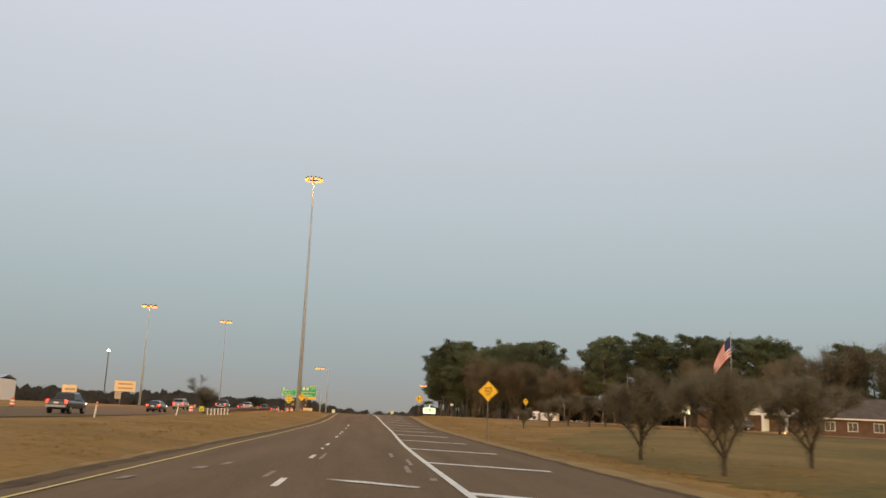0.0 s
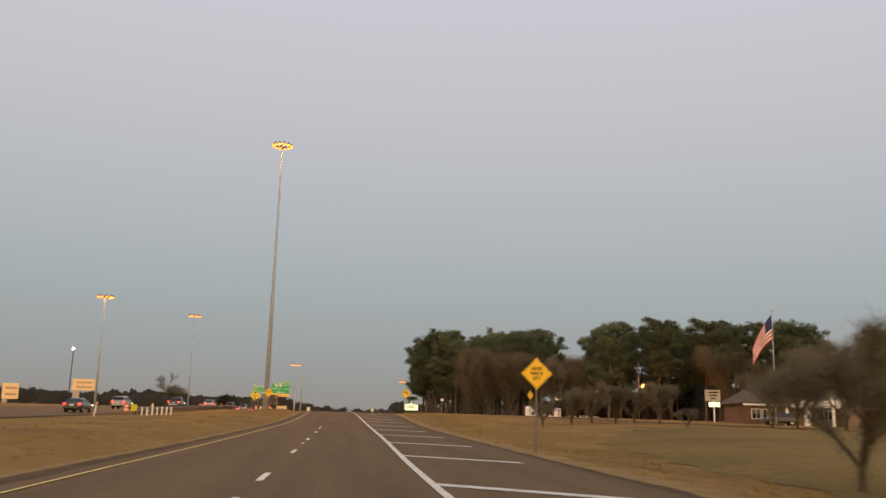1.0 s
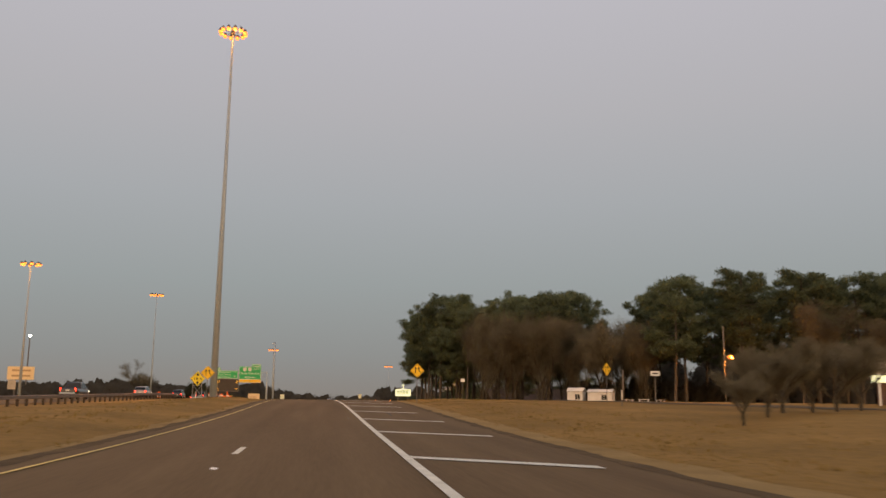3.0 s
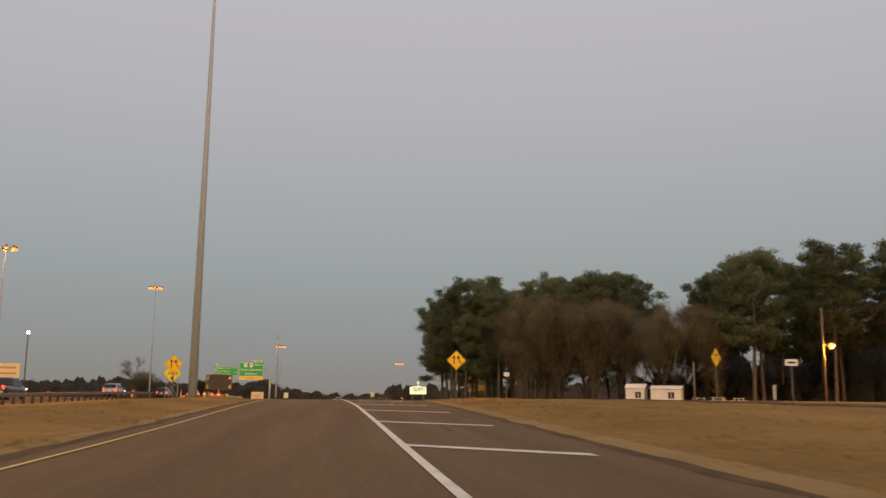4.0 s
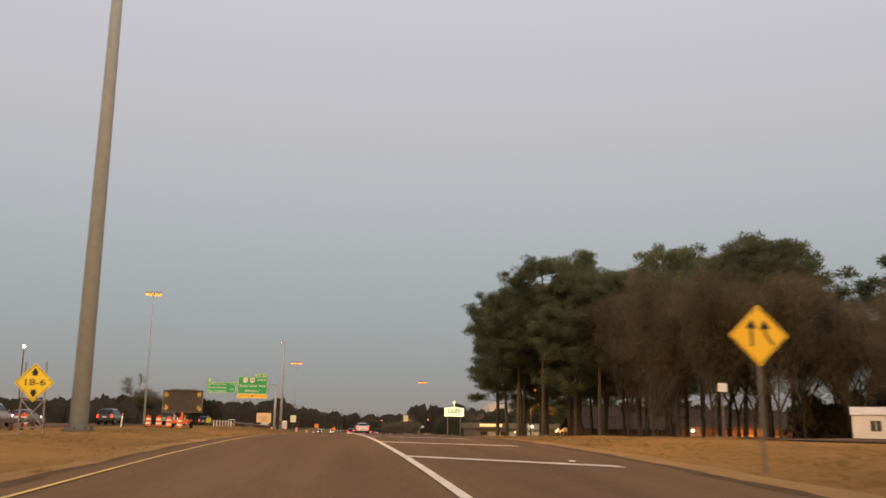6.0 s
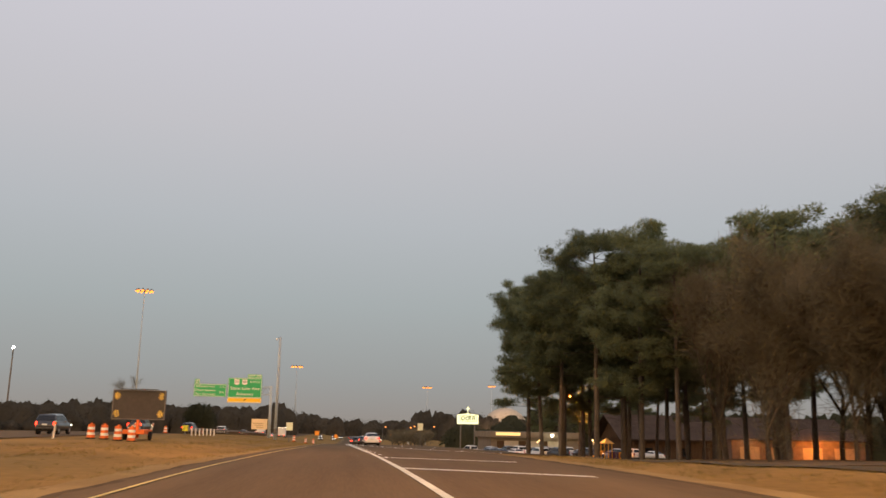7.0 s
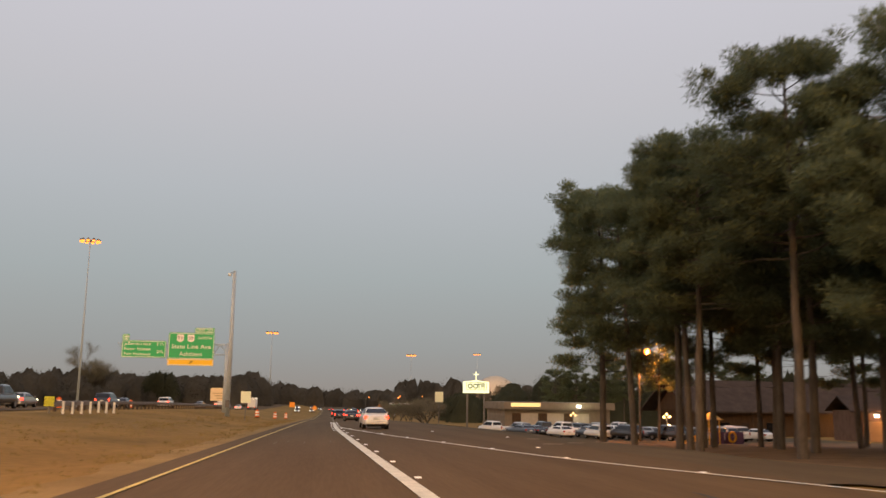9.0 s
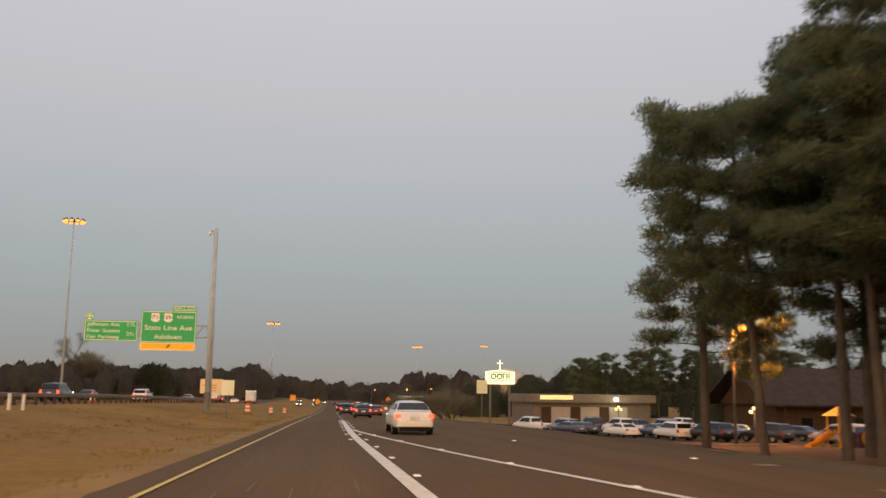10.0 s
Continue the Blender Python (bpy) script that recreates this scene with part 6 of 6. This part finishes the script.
def store():
    x, y = 36.4, 390
    z0 = -4.0
    root = thing("store_building", pose(x, y, z0, 0, 0, 11), "long low commercial building with pale walls and flat roof", "building")
    L, D, H = 24.5, 10.0, 5.2
    bm = B()
    box(bm, (L / 2, D / 2, H / 2 - 0.5), (L, D, H + 0.6))
    part("wall", bm, M_ROOF_BAND, root)
    bm = B()
    box(bm, (L / 2, D / 2 - 0.4, H - 0.55), (L + 1.2, D + 1.6, 1.5))
    part("roof_band", bm, M_ROOF_BAND, root, "tan metal roof band")
    bm = B()
    box(bm, (4.2, -1.28, H - 0.35), (6.6, 0.14, 0.75))
    part("lit_sign", bm, mat("lit_yellow_sign", (0.8, 0.6, 0.2), 0.5, emit=(1.0, 0.72, 0.3), strength=0.8), root, "warm lit sign band")
    for k in range(3):
        bm = B()
        cx = 2.6 + k * 6.0
        # No recess is built: the bay's shade is this flat panel's dark colour.
        box(bm, (cx, -0.03, 1.55), (1.9, 0.1, 3.1))
        d = part("dark_bay", bm, M_TIMBER, root, "flat dark panel painted as a shaded bay")
        bm = B()
        box(bm, (cx + 2.95, -0.06, 1.6), (3.8, 0.12, 3.0))
        part("roller_door", bm, M_CREAM, root)
    bm = B()
    box(bm, (16.4, -1.4, H - 0.6), (0.6, 0.4, 0.5))
    part("wall_light", bm, M_LAMP_W, root, "bright white wall light")


store()
lamp("wall_light", (53.4, 389.0, 0.3), 260, (0.95, 1.0, 0.7), 0.3)


def chapel():
    x, y = 53.2, 334
    z0 = float(land(x, y)) - 0.1
    root = thing("chapel", pose(x, y, z0, 0, 0, 8), "brown timber church hall with steep dark shingle roof", "building")
    L = 52.0
    e, r = 0.75 - z0, 5.3 - z0
    bm = B()
    box(bm, (L / 2 + 0.8, 6.5, e / 2 - 0.2), (L - 1.6, 11.5, e + 0.4))
    part("wall", bm, M_TIMBER, root)
    bm = B()
    prism(bm, [(0.9, e), (12.1, e), (6.5, r - 0.15)], 0.25, "X", 0.9)
    part("gable", bm, M_TIMBER, root)
    bm = B()
    gable_roof(bm, 0, L, 0.0, 13.0, e - 0.15, r, along="X", over=0.9, thick=0.25)
    part("roof", bm, M_ROOF_BROWN, root)
    for k in range(6):
        bm = B()
        box(bm, (6 + k * 8.0, 0.7, 1.25), (1.5, 0.1, 1.7))
        part("window", bm, M_GLASS, root)
        bm = B()
        box(bm, (2.2 + k * 8.0, -0.3, e / 2 - 0.1), (0.24, 0.24, e - 0.1))
        part("porch_post", bm, M_TIMBER, root)
    bm = B()
    box(bm, (9.5, 0.68, 1.05), (1.2, 0.1, 2.1))
    part("door", bm, M_ROOF_BROWN, root)


chapel()


def post_lantern(x, y, top):
    """Lamp post with a cluster of three warm globes."""
    z0 = float(land(x, y))
    h = top - z0
    root = thing("post_lantern", pose(x, y, z0, 0, 0, 25), "dark lamp post with three small warm globes", "lamp post", "lot lanterns")
    bm = B()
    tube(bm, (0, 0, -0.2), (0, 0, h + 0.1), 0.06, 0.045, 10)
    tube(bm, (0, 0, -0.1), (0, 0, 0.35), 0.11, 0.09, 10)
    part("post", bm, M_STEEL_DARK, root)
    for dx, dz in ((-0.5, -0.12), (0.0, 0.22), (0.5, -0.12)):
        if dx:
            bm = B()
            tube(bm, (0, 0, h - 0.35), (dx, 0, h + dz - 0.15), 0.025, 0.02, 6)
            part("arm", bm, M_STEEL_DARK, root)
        bm = B()
        bmesh.ops.create_uvsphere(bm, u_segments=12, v_segments=8, radius=0.17, matrix=Matrix.Translation((dx, 0, h + dz)))
        part("globe", bm, M_GLOBE, root, "warm glowing glass globe")


post_lantern(42.4, 316.2, 0.45)
post_lantern(42.2, 358.7, -0.4)
lamp("post_light", (42.4, 315.3, 0.45), 320, (1.0, 0.55, 0.22), 0.2)
lamp("porch_light", (80.0, 335.8, 0.6), 500, (1.0, 0.5, 0.16), 0.2)


def hall():
    """Lit outbuilding seen between the trunks."""
    x, y = 66, 313
    z0 = float(land(x, y)) - 0.1
    root = thing("outbuilding", pose(x, y, z0, 0, 0, -12), "low brick outbuilding lit orange by a wall lamp", "building")
    bm = B()
    box(bm, (11, 4, 1.9), (22, 8, 4.0))
    part("wall", bm, M_BRICK, root)
    bm = B()
    gable_roof(bm, 0, 22, 0, 8, 3.7, 5.6, along="X", over=0.8)
    part("roof", bm, M_ROOF_BROWN, root)
    for k in range(4):
        bm = B()
        box(bm, (3.0 + k * 5.2, -0.03, 1.3), (3.2, 0.1, 2.6))
        part("door", bm, M_HALL_DOOR, root)
    bm = B()
    box(bm, (2.5, -0.25, 3.3), (0.4, 0.3, 0.35))
    part("wall_light", bm, M_LAMP_W, root, "bright wall lamp")


hall()
lamp("wall_light", (68.3, 310.2, 1.8), 420, (1.0, 0.46, 0.12), 0.2)
lamp("wall_light", (79.0, 306.5, 1.6), 2300, (1.0, 0.36, 0.06), 0.2)


def playground():
    x, y = 38.5, 294.5
    z0 = float(land(x, y))
    root = thing("play_tower", pose(x, y, z0, 0, 0, 10), "yellow and purple playground tower with a slide", "playground")
    for sx in (-0.6, 0.6):
        for sy in (-0.6, 0.6):
            bm = B()
            tube(bm, (sx, sy, -0.2), (sx, sy, 2.5), 0.06, 0.06, 8)
            part("post", bm, M_PLAY_Y, root)
    bm = B()
    box(bm, (0, 0, 1.15), (1.3, 1.3, 0.08))
    part("deck", bm, M_PLAY_P, root)
    bm = B()
    bmesh.ops.create_cone(bm, cap_ends=True, segments=4, radius1=1.25, radius2=0.05, depth=0.75, matrix=Matrix.Translation((0, 0, 2.85)) @ Matrix.Rotation(math.pi / 4, 4, "Z"))
    part("roof", bm, M_PLAY_Y, root)
    bm = B()
    prism(bm, [(-0.6, 1.2), (-0.6, 1.1), (-2.4, 0.15), (-3.0, 0.1), (-3.0, 0.2), (-2.4, 0.27)], 0.55, "Y", -0.3)
    part("slide", bm, M_PLAY_Y, root, "yellow plastic slide")
    for s in (-1, 1):
        bm = B()
        prism(bm, [(-0.6, 1.5), (-0.6, 1.15), (-2.4, 0.2), (-3.0, 0.12), (-3.0, 0.32), (-2.4, 0.5)], 0.05, "Y", -0.3 if s < 0 else 0.25)
        part("slide_side", bm, M_PLAY_Y, root)
    for k in range(3):
        bm = B()
        box(bm, (0.9 + k * 1.15, -0.2, 0.65), (1.05, 0.08, 1.2), bevel=0.03)
        part("panel", bm, M_PLAY_P, root, "dark purple play panel")
    bm = B()
    n = 22
    for i in range(n):
        a, b = 2 * math.pi * i / n, 2 * math.pi * (i + 1) / n
        tube(bm, (2.3 + math.cos(a) * 0.4, -0.32, 0.75 + math.sin(a) * 0.5), (2.3 + math.cos(b) * 0.4, -0.32, 0.75 + math.sin(b) * 0.5), 0.11, 0.11, 6)
    part("ring", bm, M_PLAY_Y, root, "yellow play ring")


playground()
PARKED = [("pickup", M_CAR_WHITE, 24.5, 339, 28, "white pickup truck parked by the low building"), ("sedan", M_CAR_DARK, 28.5, 331, 23, "dark sedan parked in the lot"),
          ("pickup", M_CAR_WHITE, 31.5, 325, 18, "white pickup truck parked in the lot"), ("sedan", M_CAR_BLUE, 33.0, 319, 8, "blue-grey sedan parked in the lot"),
          ("suv", M_CAR_WHITE, 32.4, 313, 8, "white sport utility car parked in the lot"), ("suv", M_CAR_DARK, 34.6, 309.5, 20, "dark sport utility car parked in the lot"),
          ("sedan", M_CAR_SILVER, 40.0, 316, 18, "silver sedan parked in the lot"), ("sedan", M_CAR_DARK, 44.5, 312, 23, "dark sedan parked in the lot"),
          ("suv", M_CAR_SILVER, 42.0, 300.5, 20, "silver sport utility car parked beside the play yard"), ("sedan", M_CAR_SILVER, 47, 320, 18, "silver sedan parked in the lot"),
          ("sedan", M_CAR_WHITE, 40, 330, 8, "white sedan parked in the lot"), ("suv", M_CAR_BLUE, 37, 338, 18, "blue-grey sport utility car parked in the lot"),
          ("suv", M_CAR_DARK, 38.4, 306, 22, "dark sport utility car parked beside the pines"), ("sedan", M_CAR_WHITE, 29.6, 320, 14, "white sedan parked in the lot"),
          ("pickup", M_CAR_SILVER, 35.5, 322, 23, "silver pickup truck parked in the lot"), ("sedan", M_CAR_RED, 41.5, 322, 22, "dark red sedan parked in the lot"),
          ("suv", M_CAR_SILVER, 27.2, 334, 18, "silver sport utility car parked in the lot"), ("sedan", M_CAR_BLUE, 26.2, 328, 22, "blue-grey sedan parked in the lot"),
          ("pickup", M_CAR_DARK, 31.0, 334, 14, "dark pickup truck parked in the lot"), ("sedan", M_CAR_SILVER, 36.8, 314.5, 8, "silver sedan parked in the lot"),
          ("suv", M_CAR_WHITE, 45.5, 305, 14, "white sport utility car parked beside the pines"), ("sedan", M_CAR_WHITE, 50.5, 309, 18, "white sedan parked near the church hall"),
          ("pickup", M_CAR_WHITE, 43, 336, 18, "white pickup truck parked by the low building")]
for kd, pt, x, y, r, lb in PARKED:
    car(kd, pt, lb, road_pose(x, y, r, 0.03), lit=False, group="parked cars")


def billboard(x, y, c, w, h, label, rz=0.0):
    z0 = float(land(x, y))
    root = thing("billboard", pose(x, y, z0, 0, 0, rz), label, "billboard", "roadside boards")
    t = c - z0
    bm = B()
    tube(bm, (-w * 0.2, 0.3, -0.2), (-w * 0.2, 0.3, t), 0.25, 0.22, 10)
    part("post", bm, M_STEEL_DARK, root)
    bm = B()
    box(bm, (0, 0, t), (w, 0.4, h), bevel=0.05)
    pn = part("panel", bm, M_BILL, root)
    bm = B()
    box(bm, (-w * 0.3, -0.05, t - h * 0.88), (w * 0.3, 0.25, h * 0.7), bevel=0.04)
    part("lower_panel", bm, M_CREAM, root, "narrow pale panel below the board")
    for k in range(2):
        bm = B()
        box(bm, (0.2, -0.22, t + h * (0.2 - 0.4 * k)), (w * 0.7, 0.02, h * 0.14))
        part("writing_bar", bm, M_BILLBAR, pn)


billboard(-98.9, 385.6, 9.1, 8.6, 4.4, "pale cream billboard on a pole beyond the highway")
billboard(-78.4, 249, 4.2, 3.8, 3.8, "square pale cream board beyond the highway")


def beacon_tower():
    x, y = -191, 687
    z0 = float(land(x, y))
    root = thing("beacon_mast", pose(x, y, z0), "distant slim mast with a white light at its top", "light mast")
    bm = B()
    tube(bm, (0, 0, 0), (0, 0, 40.5 - z0), 0.6, 0.35, 8)
    part("pole", bm, M_STEEL_DARK, root)
    bm = B()
    bmesh.ops.create_uvsphere(bm, u_segments=10, v_segments=6, radius=0.9, matrix=Matrix.Translation((0, 0, 41 - z0)))
    part("lamp_glass", bm, M_LAMP_W, root, "white lamp")


beacon_tower()


def dome():
    x, y = 112, 800
    z0 = float(land(x, y))
    root = thing("stadium_dome", pose(x, y, z0), "distant pale domed roof behind the trees", "building")
    bm = B()
    bmesh.ops.create_uvsphere(bm, u_segments=28, v_segments=14, radius=18, matrix=Matrix.Translation((0, 0, 4)) @ Matrix.Diagonal((1, 1, 1.1, 1)))
    part("roof", bm, M_CREAM, root, smooth=True)
    bm = B()
    tube(bm, (0, 0, -2), (0, 0, 6), 18.5, 18.5, 28)
    part("wall", bm, M_CREAM, root)


dome()

def fuel_canopy():
    x, y = 34, 600
    z0 = float(land(x, y))
    root = thing("fuel_station_canopy", pose(x, y, z0, 0, 0, 4), "distant flat white canopy lit from below over a forecourt", "canopy")
    bm = B()
    box(bm, (0, 4, 5.0), (12, 9, 1.1), bevel=0.06)
    top = part("canopy", bm, M_SIGN_W, root)
    bm = B()
    box(bm, (0, -0.53, 5.0), (12.05, 0.05, 0.4))
    part("band", bm, M_SIGN_G, top, "green stripe")
    for sx in (-4, 4):
        for sy in (2, 6):
            bm = B()
            tube(bm, (sx, sy, -0.3), (sx, sy, 4.5), 0.2, 0.2, 10)
            part("column", bm, M_STEEL, root)
    for sx in (-4, 0, 4):
        bm = B()
        box(bm, (sx, 2, 4.42), (1.2, 1.2, 0.06))
        part("downlight", bm, M_LAMP_W, root, "bright white downlight")


fuel_canopy()
lamp("canopy_light", (34, 603, -1.6), 900, (1.0, 0.97, 0.85), 0.6)


def amber_street_lamp(x, y, top):
    z0 = float(land(x, y))
    root = thing("street_lamp", pose(x, y, z0), "distant slim street lamp glowing amber", "street lamp", "far street lamps")
    bm = B()
    tube(bm, (0, 0, -0.2), (0, 0, top - z0), 0.12, 0.08, 8)
    part("pole", bm, M_STEEL_DARK, root)
    bm = B()
    tube(bm, (0, 0, top - z0 - 0.1), (1.4, -0.3, top - z0 + 0.1), 0.06, 0.05, 6)
    part("arm", bm, M_STEEL_DARK, root)
    bm = B()
    bmesh.ops.create_uvsphere(bm, u_segments=10, v_segments=6, radius=0.32, matrix=Matrix.Translation((1.6, -0.3, top - z0)))
    part("lamp_glass", bm, M_LAMP, root, "glowing amber lamp")


for x, y, z in ((26, 560, 1.2), (44, 640, 1.6), (19, 660, 0.8), (52, 560, 2.0), (38, 700, 1.4)):
    amber_street_lamp(x, y, z)

# lone trees: a bare oak beyond the highway and a round evergreen, shrubs by the merge
oak = bare_tree(41, 15, spread=0.6, twigs=9000, low=0.2, label="lone leafless oak beyond the highway")
oak.matrix_basis = pose(-114, 646, float(land(-114, 646)), 0, 0, 40) @ Matrix.Diagonal((2.1, 2.1, 2.1, 1))
shrubs = []
for sd, h in ((51, 4.6), (52, 3.8)):
    b_ = bare_tree(sd, h, spread=0.75, twigs=4200, low=0.08, label="dense leafless brown shrub beside the road", trunk_r=0.06)
    b_["height"] = float(h)
    shrubs.append(b_)
plant(shrubs, [(12.6, 330, 5), (14.5, 338, 6), (13, 347, 5), (16, 352, 7), (14, 362, 6), (17, 370, 7), (12.5, 380, 5), (19, 384, 6), (11.8, 343, 5), (12, 356, 5.5), (11.6, 395, 6), (13, 410, 6), (15, 425, 7), (12, 372, 5)], 21)
evergreen = []
for i in range(5):
    evergreen.append((-62 + RNG.normal(0, 2.5), 565 + RNG.normal(0, 2), 15, 4.5))
woods("far_woods", "round dark evergreen tree beyond the highway", evergreen, 8, 1500, 0.7, M_FARWOOD2)


# ---- raised pavement markers ----
def marker_mesh():
    bm = B()
    prism(bm, [(-0.055, 0.0), (0.055, 0.0), (0.03, 0.022), (-0.03, 0.022)], 0.11, "X", -0.055)
    return to_mesh("road_reflector", bm, M_RPM)


reflector = marker_mesh()
SPOTS = [(float(white_x(y)) + s * 0.28, y) for y in np.arange(205, 300, 5.2) for s in (-1, 1) if not (s < 0 and y < 262)]
SPOTS += [(float(line2_x(y)) + 0.02, y) for y in np.arange(222, 272, 5.6)]
SPOTS += [(-1.72 + 0.0103 * (y - 20), y + 0.6) for y in np.arange(14.8, 96, 24.5)]
SPOTS += [(7.5, 240), (8.8, 252), (6.2, 262), (5.5, 156), (6.9, 166)]
for x, y in SPOTS:
    ob = tagged(new("road_reflector", reflector), "small white raised reflector on the asphalt", "road marker", "raised reflectors")
    ob.matrix_basis = pose(x, y, float(land(x, y)) + 0.083) @ Matrix.Diagonal((1.2, 1.2, 1.2, 1))


# ---- scuffs and tyre marks on the asphalt ----
def streak(pts, w, material, label):
    V, F = [], []
    n = len(pts)
    for i, (x, y) in enumerate(pts):
        ww = w * (0.35 + 0.65 * math.sin(math.pi * (i + 0.5) / n))
        V += [(x - ww, y, float(land(x - ww, y)) + 0.072), (x + ww, y, float(land(x + ww, y)) + 0.072)]
    for i in range(n - 1):
        F.append((2 * i, 2 * i + 1, 2 * i + 3, 2 * i + 2))
    ob = new("streak", cloud_mesh("streak", V, F, material))
    ob.parent = road
    ob["label"] = label


for x, y, L, dx in ((5.0, 122, 6.5, 0.15), (7.0, 149, 3.6, 0.1), (6.0, 219, 4, 0.2)):
    streak([(x + dx * k / 6, y + L * k / 6) for k in range(7)], 0.07, M_SEAL, "dark tyre streak")
srng = np.random.default_rng(5)
for k in range(26):
    y = srng.uniform(10, 300)
    x = srng.uniform(float(yellow_x(y)) + 0.4, float(white_x(y)) - 0.3)
    L = srng.uniform(1.2, 4.0)
    streak([(x + 0.008 * math.sin(q + k), y + L * q / 6) for q in range(7)], srng.uniform(0.014, 0.028), M_SCUFF, "pale scuff")


# ---- painted merge arrow and worn marks in the ramp lanes ----
def patch(name, pts, material, label):
    V = [(x, y, float(land(x, y)) + 0.08) for x, y in pts]
    ob = new(name, cloud_mesh(name, V, [list(range(len(V)))], material))
    ob.parent = road
    ob["label"] = label


patch("pavement_arrow", [(-0.75, 22.2), (-0.12, 21.5), (1.42, 20.4), (1.5, 20.65), (0.23, 21.85)], M_WHITE_LINE, "white painted merge arrow")
for x, y, w, L in ((-4.2, 24.3, 0.3, 1.2), (-3.8, 26.4, 0.18, 1.4), (-5.1, 20.1, 0.22, 1.1), (-2.2, 22.1, 0.14, 2.5), (1.54, 25.7, 0.16, 3.4), (1.82, 29.6, 0.14, 4.0), (1.37, 34.8, 0.16, 3.4), (-1.25, 31.4, 0.12, 4.5), (2.0, 22.8, 0.2, 1.1),
                   (9.0, 243.5, 0.9, 0.5), (10.4, 245.0, 0.7, 0.5), (9.6, 249.5, 0.6, 0.6), (12.5, 247.5, 1.0, 0.5), (11.5, 256, 0.6, 0.8)):
    patch("worn_mark", [(x - w / 2, y), (x + w / 2, y + 0.1), (x + w / 2 + 0.04, y + L), (x - w / 2 + 0.05, y + L * 0.9)], M_WORN, "faint worn paint mark")


# ---- pale warehouse far beyond the highway ----
def warehouse():
    x, y = -150, 345
    z0 = float(land(x, y))
    root = thing("warehouse", pose(x, y, z0, 0, 0, 6), "long pale metal warehouse beyond the highway", "building")
    bm = B()
    box(bm, (-20, 12, 4.6), (70, 24, 9.6))
    part("wall", bm, M_WHITE, root)
    bm = B()
    gable_roof(bm, -55, 15, 0, 24, 9.2, 11.0, along="X", over=0.4)
    part("roof", bm, M_STEEL, root)
    for k in range(4):
        bm = B()
        box(bm, (6 - 9 * k, -0.04, 2.0), (4.0, 0.12, 4.0))
        part("roller_door", bm, M_STEEL, root)


warehouse()

# floodlight on the distant dome
lamp("dome_flood", (98, 762, 12), 16000, (1.0, 0.62, 0.4), 1.0)
